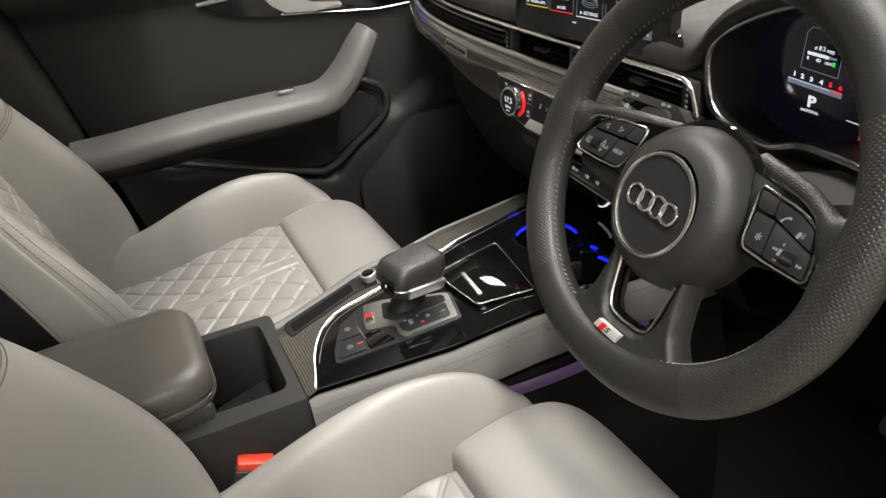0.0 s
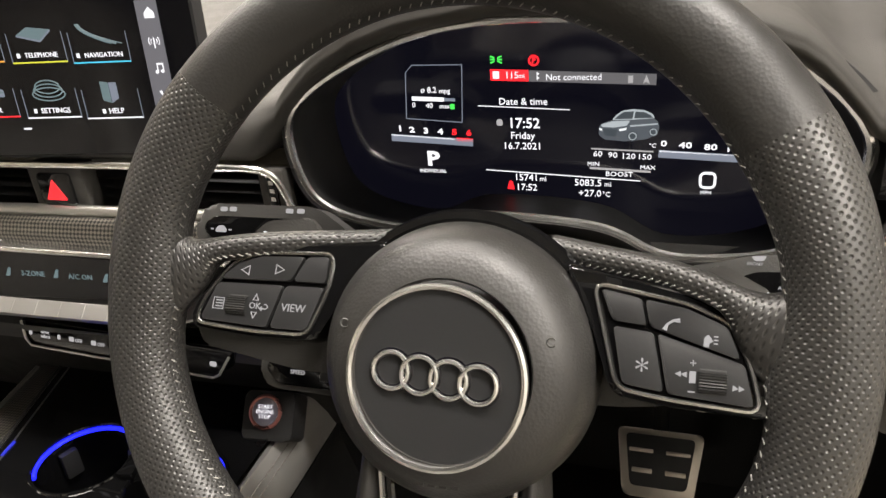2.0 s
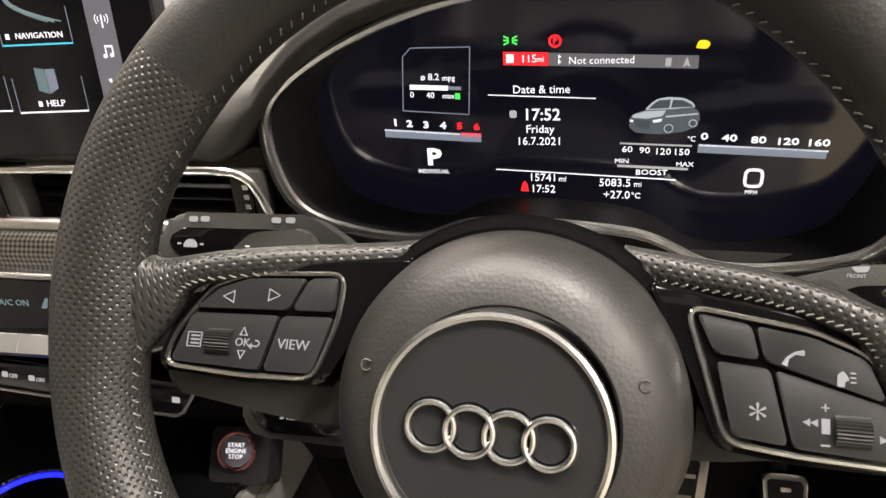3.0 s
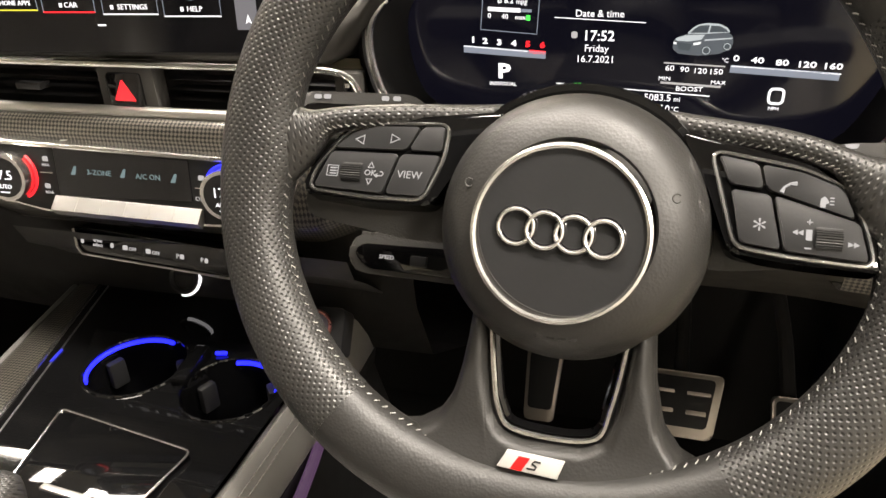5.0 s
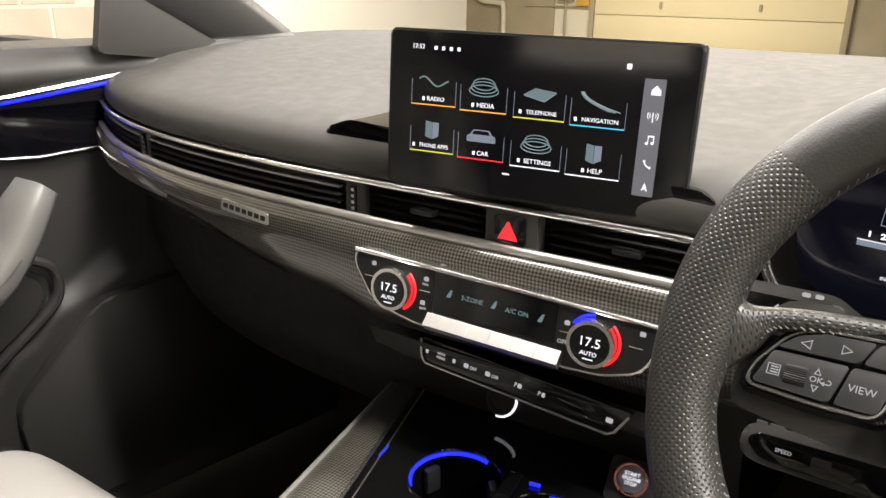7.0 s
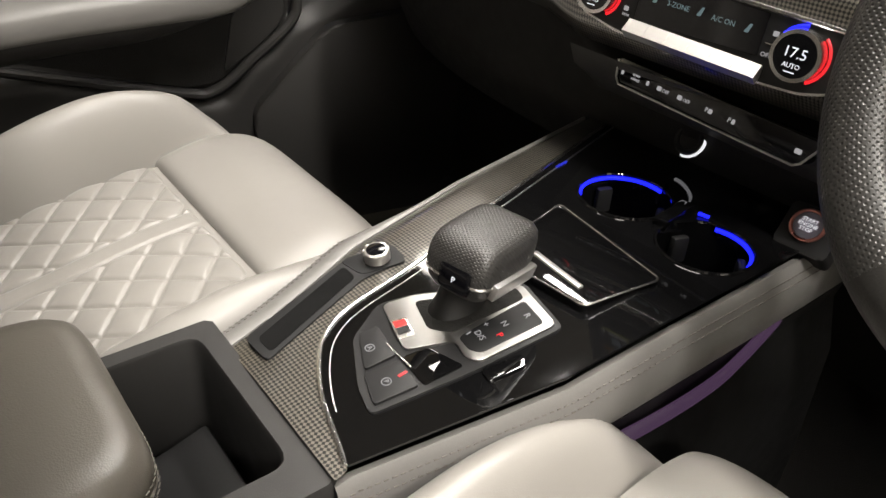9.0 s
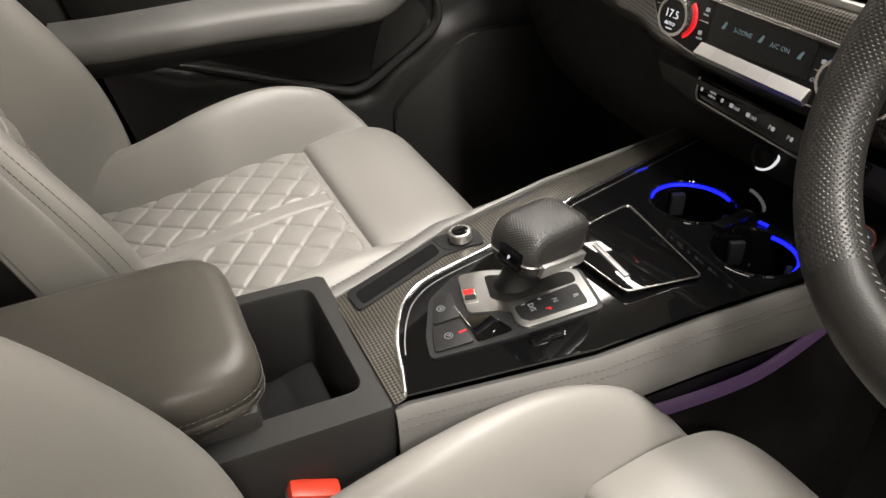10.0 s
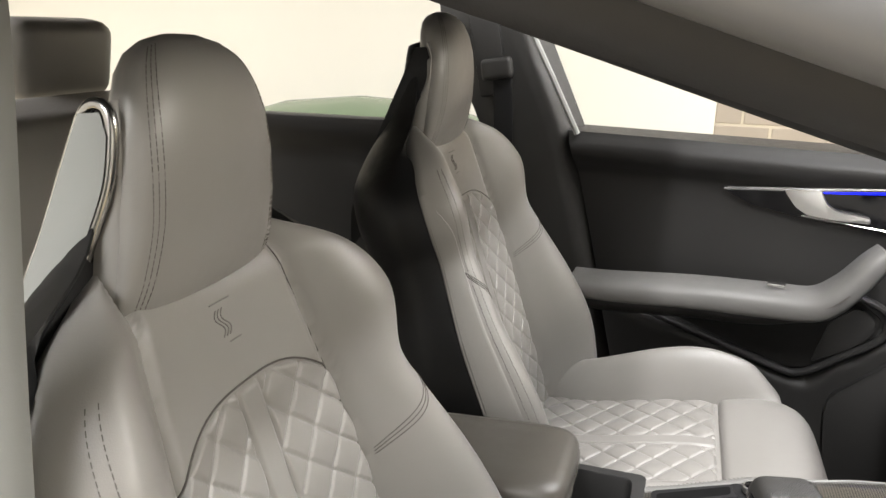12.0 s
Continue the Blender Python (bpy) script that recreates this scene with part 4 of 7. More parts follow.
part("status_symbol", prism(rounded(rect(0.0734, 0.0474, 0.0038, 0.0042), 0.001), SM, 0.0006, 0.0009), GLOW_WHITE, touch_screen)
bar(SM, -0.016, -0.043, 0.006, 0.0012, 0.0006, GLOW_WHITE, touch_screen, "page_mark")

# ---- climate panel ----
CM = axes((0.006, 0.122, 0.662), (0.996, 0.075, -0.02), (0.075, -1, 0.10))
climate = thing("climate_panel", (0.006, 0.13, 0.63), "climate control panel with two dials and chrome toggles", "control panel")
outline = [(-0.139, 0.0325), (0.142, 0.0265), (0.144, 0.018), (0.130, -0.014), (0.10, -0.024), (0.07, -0.026), (-0.07, -0.024), (-0.115, -0.015), (-0.138, 0.018)]
part("bezel", prism(rounded(outline, 0.008), CM, -0.012, 0.004, 0.002), CHROME, climate, "chrome bezel")
part("fascia", prism(rounded([(x * 0.982, 0.004 + (y - 0.004) * 0.93) for x, y in outline], 0.008), CM, 0.0, 0.0048, 0.001), BUTTON, climate)
part("bezel_edge", tube([CM @ Vector(p) for p in [(-0.137, 0.0318, 0.0045), (-0.05, 0.0302, 0.0048), (0.05, 0.0282, 0.0048), (0.140, 0.0258, 0.0045)]], 0.0019, 8, up=(0, -1, 0)), CHROME, climate, "bright upper edge")
part("display", prism([(-0.053, 0.029), (0.058, 0.025), (0.058, -0.006), (-0.054, -0.009)], CM, 0.0045, 0.006), GLASS_BLACK, climate, smooth=False)
for kx, ky in ((-0.092, 0.006), (0.090, 0.004)):
    dial = part("dial", disc(CM, kx, ky, 0.0187, 0.004, 0.017, 40, 0.003), CHROME, climate, "knurled chrome dial")
    part("dial_face", disc(CM, kx, ky, 0.0157, 0.0165, 0.0175, 40, 0.0005), GLASS_BLACK, dial)
    letters("17.5", shift(CM, kx, ky + 0.002, 0.0178), 0.0105, GLOW_WHITE, dial)
    letters("AUTO", shift(CM, kx, ky - 0.0070, 0.0178), 0.0048, GLOW_WHITE, dial)
    bar(CM, kx, ky - 0.0115, 0.008, 0.0008, 0.0176, GLOW_WHITE, dial)
    part("heat_arc", tube(ring_points(CM, kx, ky, 0.0203, 0.006, 16, -62, 48), 0.0012, 6, up=(0, -1, 0)), GLOW_RED, climate, "red light arc")
    if kx > 0:
        part("cool_arc", tube(ring_points(CM, kx, ky, 0.0203, 0.006, 12, 95, 150), 0.0011, 6, up=(0, -1, 0)), GLOW_BLUE, climate, "blue light arc")
for k in range(6):
    w = 0.0205
    x = -0.0575 + w * 0.5 + k * w
    part("toggle", block(CM @ pose(x, -0.0165 - 0.0004 * k, 0.008, 0, 0, -1.12) @ pose(0, 0, 0, -42, 0, 0), w - 0.0001, 0.0125, 0.009, 0.0003), BRIGHT, climate, "bright metal toggle", smooth=False)
letters("3-ZONE", shift(CM, -0.0166, 0.0112, 0.0062), 0.0058, GLOW_STEEL, climate)
letters("A/C ON", shift(CM, 0.0241, 0.0106, 0.0062), 0.0058, GLOW_STEEL, climate)
letters("OFF", shift(CM, 0.0645, -0.004, 0.0052), 0.0050, GLOW_DIM, climate)
letters("MAX", shift(CM, -0.0625, 0.0145, 0.0052), 0.0030, GLOW_DIM, climate)
letters("REAR", shift(CM, -0.0635, -0.0075, 0.0052), 0.0030, GLOW_DIM, climate)
for x, y in ((-0.0382, 0.0115), (0.0035, 0.0118), (0.0451, 0.0106)):
    part("display_symbol", prism(rounded([(x - 0.003, y - 0.003), (x + 0.001, y - 0.003), (x + 0.003, y + 0.004), (x + 0.001, y + 0.004)], 0.001), CM, 0.006, 0.0063), GLOW_STEEL, climate)
for x, y in ((-0.1163, 0.0224), (0.1258, 0.0182), (-0.0620, 0.0195), (-0.0643, -0.0024), (0.0668, 0.0125)):
    part("printed_symbol", prism(rounded(rect(x, y, 0.0045, 0.0038), 0.001), CM, 0.0048, 0.0052), GLOW_DIM, climate)
for x, y in ((-0.120, 0.010), (0.122, 0.0065), (-0.063, 0.0085), (0.0665, 0.0045)):
    bar(CM, x, y, 0.011, 0.0009, 0.0048, CHROME, climate, "button_line")
# switch strip under it
BM = axes((0.016, 0.148, 0.589), (1, -0.06, -0.01), (-0.06, -1, 0.25))
strip = thing("switch_strip", (0.016, 0.15, 0.57), "black switch strip with white symbols and a metal edge", "control panel")
part("plate", prism(rounded([(-0.108, 0.012), (0.110, 0.012), (0.094, -0.011), (-0.100, -0.0115)], 0.004), BM, -0.02, 0.0, 0.001), GLASS_BLACK, strip)
part("metal_edge", tube([BM @ Vector(p) for p in [(-0.107, 0.010, 0.001), (-0.1035, -0.006, 0.001), (-0.098, -0.0115, 0.001), (0.092, -0.0115, 0.001), (0.098, -0.008, 0.001), (0.1075, 0.008, 0.001)]], 0.0011, 6, up=(0, -1, 0)), ALU, strip)
letters("drive", shift(BM, -0.081, 0.0025, 0.0006), 0.0046, GLOW_DIM, strip)
letters("select", shift(BM, -0.081, -0.0015, 0.0006), 0.0046, GLOW_DIM, strip)
letters("OFF", shift(BM, -0.044, -0.0005, 0.0006), 0.0045, GLOW_DIM, strip)
letters("OFF", shift(BM, -0.020, -0.0005, 0.0006), 0.0045, GLOW_DIM, strip)
letters("P", shift(BM, 0.002, 0.0, 0.0006), 0.0058, GLOW_DIM, strip)
letters("P", shift(BM, 0.026, 0.0, 0.0006), 0.0058, GLOW_DIM, strip)
for x, w in ((-0.098, 0.003), (-0.066, 0.003), (-0.052, 0.005), (-0.028, 0.005), (0.006, 0.004), (0.030, 0.003), (0.092, 0.006)):
    part("printed_symbol", prism(rounded(rect(x, 0.0, w, 0.004), 0.001), BM, 0.0, 0.0006), GLOW_DIM, strip)

# ---- recess under the switches: socket, start button ----
part("centre_fascia", sheet([[(x, y, z) for x in [-0.15 + 0.02 * i for i in range(17)]] for y, z in [(0.150, 0.60), (0.160, 0.578), (0.185, 0.560), (0.215, 0.535), (0.235, 0.505), (0.24, 0.48)]]), SOFT_BLACK, dashboard)
KM = axes((-0.030, 0.213, 0.526), (1, 0, 0), (0, -1, 0.45))
socket = thing("power_socket", (-0.03, 0.215, 0.52), "round black power socket with a white half ring", "socket")
part("barrel", tube(ring_points(KM, 0, 0, 0.0135, 0.004, 32), 0.003, 8, closed=True, up=(0, -1, 0.45)), BUTTON, socket)
part("plug_cap", disc(KM, 0, 0, 0.011, -0.004, 0.003, 28, 0.001), BUTTON, socket)
part("half_ring", tube(ring_points(KM, 0.0, 0, 0.0165, 0.003, 20, -95, 75), 0.0019, 8, up=(0, -1, 0.45)), GLOW_WHITE, socket, "white half ring")
STM = axes((0.121, 0.176, 0.516), (1, 0.1, 0), (0.1, -0.8, 0.7))
start = thing("start_button", (0.121, 0.18, 0.50), "round silver start stop button with a red ring", "button")
part("surround", prism(rounded(rect(0.002, -0.003, 0.046, 0.042), 0.006), STM, -0.03, -0.001, 0.002), BUTTON, start)
part("ring", tube(ring_points(STM, 0, 0, 0.0135, 0.001, 36), 0.0017, 8, closed=True, up=(0, -0.8, 0.7)), START_RING, start, "dark red anodised ring")
part("cap", disc(STM, 0, 0, 0.0120, -0.002, 0.002, 36, 0.0008), START_CAP, start, "grey backlit cap")
for k, word in enumerate(("START", "ENGINE", "STOP")):
    letters(word, shift(STM, 0, 0.0042 - 0.0042 * k, 0.0022), 0.0046, GLOW_WHITE, start)

# ---- instrument cluster ----
cluster = thing("instrument_cluster", (0.37, 0.2, 0.70), "wide digital instrument display in a dark cowl with chrome edge", "instrument cluster")
bez = spline([(x, 0.165, z) for x, z in BEZ], 6, closed=True)
part("chrome_edge", tube(bez, 0.0030, 8, closed=True, up=(0, 1, 0)), CHROME, cluster, "thin chrome edge")
cx0, cz0 = 0.37, 0.768


def inset(k, y, lower=1.0):
    return [Vector((cx0 + (p.x - cx0) * k, y, cz0 + (p.z - cz0) * (k if p.z > 0.76 else 1 + (k - 1) * lower))) for p in bez]


part("cowl", sheet([inset(1.10, 0.185, 4), inset(1.04, 0.168, 3.0), inset(1.02, 0.162), inset(1.0, 0.164), inset(0.975, 0.172, -2.0), inset(0.93, 0.2145, -1.6)], close_v=True), BUTTON, cluster)
bm = bmesh.new()
bm.faces.new([bm.verts.new(p) for p in inset(0.937, 0.2135, -1.75)])
part("display_face", bm, CLUSTER_GLASS, cluster, smooth=False)
CL = axes((0.37, 0.2130, 0.765), (1, 0, 0), (0, -1, 0))


def say(word, x, y, size, mat=GLOW_WHITE, **kw):
    return letters(word, shift(CL, x, y, 0.0003), size, mat, cluster, **kw)


def lit_bar(x0, y0, x1, y1, h, mat, name="scale_bar"):
    dx, dy = x1 - x0, y1 - y0
    m = shift(CL, (x0 + x1) / 2, (y0 + y1) / 2, 0, math.degrees(math.atan2(dy, dx)))
    return part(name, prism(rect(0, 0, math.hypot(dx, dy), h), m, 0.0001, 0.0004), mat, cluster, smooth=False)


for a, b in (((-0.1034, 0.0333), (-0.0983, 0.0383)), ((-0.0983, 0.0383), (-0.0633, 0.0382)), ((-0.0633, 0.0382), (-0.0658, -0.0012)), ((-0.0658, -0.0012), (-0.1060, 0.0012)), ((-0.1060, 0.0012), (-0.1034, 0.0333))):
    lit_bar(*a, *b, 0.0005, GLOW_SLATE, "frame_line")
say("ø 8.2", -0.0880, 0.0212, 0.0056)
say("mpg", -0.0768, 0.0206, 0.0046)
lit_bar(-0.1006, 0.0155, -0.0775, 0.0147, 0.0028, GLOW_WHITE)
lit_bar(-0.0775, 0.0147, -0.0697, 0.0145, 0.0020, GLOW_SLATE)
say("0", -0.0996, 0.0108, 0.0050)
say("40", -0.0884, 0.0104, 0.0050)
say("max", -0.0775, 0.0100, 0.0044)
lit_bar(-0.0735, 0.0098, -0.0705, 0.0098, 0.0036, GLOW_GREEN, "telltale")
for k, (x, y) in enumerate([(-0.1116, -0.0063), (-0.1028, -0.0070), (-0.0925, -0.0077), (-0.0820, -0.0081), (-0.0719, -0.0084), (-0.0616, -0.0088)]):
    say(str(k + 1), x, y, 0.0056, GLOW_RED if k > 3 else GLOW_WHITE, wide=1.35, bold=0.0002)
lit_bar(-0.1187, -0.0128, -0.0591, -0.0157, 0.0050, GLOW_SLATE)
lit_bar(-0.1187, -0.0108, -0.072, -0.0133, 0.0008, GLOW_WHITE)
lit_bar(-0.071, -0.0134, -0.0591, -0.0140, 0.0024, GLOW_RED)
say("P", -0.0891, -0.0284, 0.0145, bold=0.0005, wide=1.25)
say("INDIVIDUAL", -0.0899, -0.0373, 0.0036)
for k in range(3):
    for s in (-1, 1):
        m = shift(CL, -0.0400 + s * 0.0024, 0.0413 + 0.0016 * (k - 1), 0.0002, s * (k - 1) * 25)
        part("telltale", prism(rect(0, 0, 0.0032, 0.0009), m, 0, 0.0003), GLOW_GREEN, cluster, smooth=False)
part("telltale", tube(ring_points(CL, -0.0153, 0.0404, 0.0030, 0.0004, 20), 0.0007, 5, closed=True, up=(0, -1, 0)), GLOW_RED, cluster)
say("P", -0.0153, 0.0404, 0.0048, GLOW_RED, bold=0.0002)
part("telltale", prism(rounded([(0.0590, 0.0350), (0.0650, 0.0345), (0.0665, 0.0375), (0.0640, 0.0392), (0.0605, 0.0390)], 0.001), CL, 0.0001, 0.0004), GLOW_AMBER, cluster, smooth=False)
part("red_field", prism([(-0.0444, 0.0350), (-0.0190, 0.0342), (-0.0190, 0.0268), (-0.0444, 0.0276)], CL, 0.0, 0.0002), GLOW_RED, cluster, smooth=False)
part("grey_field", prism([(-0.0188, 0.0340), (0.0611, 0.0310), (0.0611, 0.0240), (-0.0188, 0.0268)], CL, 0.0, 0.0002), glow("grey_field", (0.10, 0.10, 0.11), 0.8), cluster, smooth=False)
say("115", -0.0300, 0.0308, 0.0062)
say("mi", -0.0235, 0.0305, 0.0044)
part("printed_symbol", prism(rect(-0.0405, 0.0312, 0.0042, 0.0048), CL, 0.0002, 0.0005), GLOW_WHITE, cluster, smooth=False)
say("Not connected", 0.0100, 0.0293, 0.0058)
part("printed_symbol", prism([(-0.0135, 0.0330), (-0.0118, 0.0318), (-0.0135, 0.0305), (-0.0118, 0.0290), (-0.0135, 0.0275)], CL, 0.0002, 0.0005), GLOW_WHITE, cluster, smooth=False)
part("printed_symbol", prism(rect(0.0455, 0.0278, 0.003, 0.0045), CL, 0.0002, 0.0005), GLOW_DIM, cluster, smooth=False)
part("printed_symbol", prism([(0.0530, 0.0250), (0.0550, 0.0305), (0.0572, 0.0248), (0.0551, 0.0262)], CL, 0.0002, 0.0005), GLOW_DIM, cluster, smooth=False)
say("Date & time", -0.0232, 0.0133, 0.0066)
lit_bar(-0.0539, 0.0105, 0.0076, 0.0080, 0.0005, GLOW_WHITE, "frame_line")
say("17:52", -0.0230, -0.0016, 0.0098, bold=0.0001)
part("printed_symbol", prism(rounded(rect(-0.0396, -0.0010, 0.0042, 0.0045), 0.0015), CL, 0.0001, 0.0004), GLOW_DIM, cluster, smooth=False)
say("Friday", -0.0241, -0.0101, 0.0068)
say("16.7.2021", -0.0246, -0.0175, 0.0068)
lit_bar(-0.0508, -0.0352, 0.0538, -0.0401, 0.0006, GLOW_WHITE, "frame_line")
say("15741", -0.0226, -0.0402, 0.0068)
say("mi", -0.0110, -0.0408, 0.0048)
part("telltale", prism([(-0.0362, -0.0490), (-0.0312, -0.0492), (-0.0322, -0.0440), (-0.0337, -0.0425), (-0.0350, -0.0440)], CL, 0.0001, 0.0004), GLOW_RED, cluster, smooth=False)
say("17:52", -0.0226, -0.0475, 0.0068)
say("5083.5", 0.0196, -0.0427, 0.0068)
say("mi", 0.0326, -0.0433, 0.0048)
say("+27.0", 0.0208, -0.0503, 0.0068)
say("°C", 0.0318, -0.0506, 0.0050)
# the car in the middle of the display: body, cabin, grille, wheels
CARB = glow("pale_blue_car", (0.30, 0.34, 0.37), 0.9)
CARD = glow("dark_blue_car", (0.035, 0.045, 0.055), 0.9)
CARW = glow("white_car_lamp", (0.75, 0.80, 0.85), 0.8)
CARM = glow("mid_blue_car", (0.055, 0.066, 0.08), 0.9)
part("car_picture", prism(rounded([(0.0262, -0.0085), (0.0264, -0.0030), (0.0290, -0.0008), (0.0345, 0.0012), (0.0400, 0.0026), (0.0600, 0.0030), (0.0634, 0.0005), (0.0642, -0.0045), (0.0618, -0.0085), (0.0560, -0.0112), (0.0430, -0.0128), (0.0300, -0.0118)], 0.0012), CL, 0.0001, 0.0003), CARM, cluster, smooth=False)
part("car_picture", prism(rounded([(0.0345, 0.0014), (0.0375, 0.0050), (0.0412, 0.0076), (0.0470, 0.0086), (0.0545, 0.0081), (0.0595, 0.0058), (0.0615, 0.0030), (0.0480, 0.0018)], 0.0012), CL, 0.0001, 0.00032), CARB, cluster, smooth=False)
part("car_picture", prism([(0.0362, 0.0020), (0.0392, 0.0050), (0.0420, 0.0069), (0.0482, 0.0073), (0.0474, 0.0024)], CL, 0.0003, 0.0004), CARD, cluster, smooth=False)
part("car_picture", prism([(0.0484, 0.0026), (0.0492, 0.0071), (0.0545, 0.0069), (0.0588, 0.0048), (0.0602, 0.0032)], CL, 0.0003, 0.0004), CARD, cluster, smooth=False)
part("car_picture", prism(rounded([(0.0275, -0.0016), (0.0345, 0.0006), (0.0460, 0.0012), (0.0440, -0.0022), (0.0360, -0.0036), (0.0282, -0.0032)], 0.0008), CL, 0.0003, 0.00036), CARB, cluster, smooth=False)
part("car_picture", prism(rounded([(0.0288, -0.0042), (0.0382, -0.0050), (0.0372, -0.0098), (0.0302, -0.0090)], 0.0008), CL, 0.0003, 0.0004), CARD, cluster, smooth=False)
for pts in ([(0.0265, -0.0040), (0.0284, -0.0044), (0.0284, -0.0058), (0.0268, -0.0054)], [(0.0390, -0.0046), (0.0440, -0.0036), (0.0436, -0.0052), (0.0394, -0.0060)]):
    part("car_picture", prism(pts, CL, 0.0003, 0.00042), CARW, cluster, smooth=False)
part("car_picture", prism([(0.0460, -0.0020), (0.0630, -0.0004), (0.0632, -0.0012), (0.0460, -0.0030)], CL, 0.0003, 0.00038), CARB, cluster, smooth=False)
for wx, wy, wr in ((0.0478, -0.0092, 0.0034), (0.0606, -0.0062, 0.0029)):
    part("car_picture", disc(CL, wx, wy, wr, 0.0003, 0.0005, 18), CARD, cluster, smooth=False)
    part("car_picture", tube(ring_points(CL, wx, wy, wr * 0.68, 0.0005, 16), 0.0003, 5, closed=True, up=(0, -1, 0)), CARB, cluster)
for word, x, y in (("60", 0.0258, -0.0219), ("90", 0.0355, -0.0225), ("120", 0.0455, -0.0231), ("150", 0.0557, -0.0233), ("MIN", 0.0230, -0.0290), ("MAX", 0.0580, -0.0306)):
    say(word, x, y, 0.0052 if word[0].isdigit() else 0.0038, wide=1.2)
lit_bar(0.0215, -0.0182, 0.0612, -0.0195, 0.0009, GLOW_DIM)
lit_bar(0.0206, -0.0318, 0.0600, -0.0334, 0.0014, GLOW_DIM)
say("BOOST", 0.0399, -0.0358, 0.0046, wide=1.2)
say("°C", 0.0605, -0.0155, 0.0042)
for word, x, y in (("0", 0.0674, -0.0140), ("40", 0.0807, -0.0149), ("80", 0.0959, -0.0159), ("120", 0.1106, -0.0167), ("160", 0.1262, -0.0173)):
    say(word, x, y, 0.0054, wide=1.5, bold=0.0001)
lit_bar(0.0644, -0.0208, 0.1313, -0.0238, 0.0050, GLOW_SLATE)
lit_bar(0.0650, -0.0190, 0.1320, -0.0220, 0.0008, GLOW_WHITE)
part("lettering", tube([CL @ Vector((x, y, 0.0003)) for x, y in rounded(rect(0.0956, -0.0382, 0.0088, 0.0098), 0.003)], 0.00095, 5, closed=True, flat=0.3, up=(0, -1, 0)), GLOW_WHITE, cluster)
say("MPH", 0.0951, -0.0468, 0.0034)

# ---- steering wheel ----
WN, WU = Vector((0, -0.899, 0.438)), Vector((0, 0.438, 0.899))
WM = axes((0.353, -0.001, 0.745), (1, 0, 0), WN)
wheel = thing("steering_wheel", (0.353, 0.02, 0.70), "flat-bottomed black leather sports steering wheel with perforated grips", "steering wheel")


def rim_xy(a):
    """A point of the rim's centre line, at the angle a from the wheel's right."""
    c, s = math.cos(a), math.sin(a)
    if s >= 0:
        return 0.153 * c, 0.154 * s
    n = 2.16
    r = 1 / ((abs(c) / 0.153) ** n + (abs(s) / 0.151) ** n) ** (1 / n)
    return r * c, r * s


def rim_point(a, q, k=1.0):
    """A point on the rim's skin: a round the wheel, q round its section (0 outward, 90 degrees towards the driver)."""
    x, y = rim_xy(a)
    x1, y1 = rim_xy(a + 0.01)
    t = Vector((x1 - x, y1 - y, 0)).normalized()
    d = math.degrees(a) % 360
    fat = 1 + 0.10 * math.exp(-((d - 28) / 20) ** 2) + 0.10 * math.exp(-((d - 152) / 20) ** 2)
    inward = 1 + (0.36 * math.exp(-((((d + 180) % 360) - 176) / 9) ** 2) + 0.30 * math.exp(-((d - 178) / 9) ** 2) - 0.22 * math.exp(-((((d + 180) % 360) - 190) / 34) ** 2) - 0.22 * math.exp(-((d - 170) / 34) ** 2)) * smooth01(0.0, 0.6, -math.cos(q))
    return WM @ (Vector((x, y, 0)) + Vector((t.y, -t.x, 0)) * 0.0190 * fat * k * inward * math.cos(q) + Vector((0, 0, 0.0165 * k * math.sin(q))))


def uv_sheet(name, rows, u_of, v_of, mat, parent, label=""):
    """A tube of rows with a map: u along it, v round it, in metres."""
    bm = sheet(rows, close_v=True)
    lay = bm.loops.layers.uv.new("map")
    bm.verts.index_update()
    nc = len(rows[0])
    for f in bm.faces:
        ids = [l.vert.index for l in f.loops]
        seam = {0, nc - 1} <= {i % nc for i in ids}
        for l in f.loops:
            i, j = divmod(l.vert.index, nc)
            l[lay].uv = (u_of(i), v_of(nc if seam and j == 0 else j))
    return part(name, bm, mat, parent, label, sharp=70)


def rim_part(name, a0, a1, mat, k=1.0, label=""):
    n = max(6, int(abs(a1 - a0) / 2))
    ang = [radians(a0 + (a1 - a0) * i / n) for i in range(n + 1)]
    ang = [ang[0]] + ang + [ang[-1]]
    rows = [[rim_point(a, 2 * math.pi * j / 32, 0.93 if i in (0, len(ang) - 1) else k) for j in range(32)] for i, a in enumerate(ang)]
    return uv_sheet(name, rows, lambda i: 0.153 * ang[i], lambda j: 0.112 * j / 32, mat, wheel, label)


rim_part("rim_top", 31, 141.5, BLACK_LEATHER)
rim_part("rim_grip", -56, 31, BLACK_PERF, 1.01, "perforated black leather grip")
rim_part("rim_grip", 141.5, 231, BLACK_PERF, 1.01, "perforated black leather grip")
rim_part("rim_bottom", 231, 304, BLACK_LEATHER)
# stitches on the inner side of the rim: a long row of short crossing threads
bm = bmesh.new()
deg = 0.0
while deg < 360:
    a = radians(deg)
    for q, dq in ((radians(166), 0.075),):
        p0, p1 = rim_point(a, q - dq, 1.02), rim_point(a + 0.012, q + dq, 1.02)
        tmp = tube([p0, (p0 + p1) / 2 + (p1 - p0).cross(WN).normalized() * 0.0001, p1], 0.00032, 4, up=WN)
        me = bpy.data.meshes.new("tmp")
        tmp.to_mesh(me)
        tmp.free()
        bm.from_mesh(me)
        bpy.data.meshes.remove(me)
    deg += 2.1
tagged(part("stitching", bm, THREAD_PALE, wheel, "pale cross stitching"), kind="stuff")

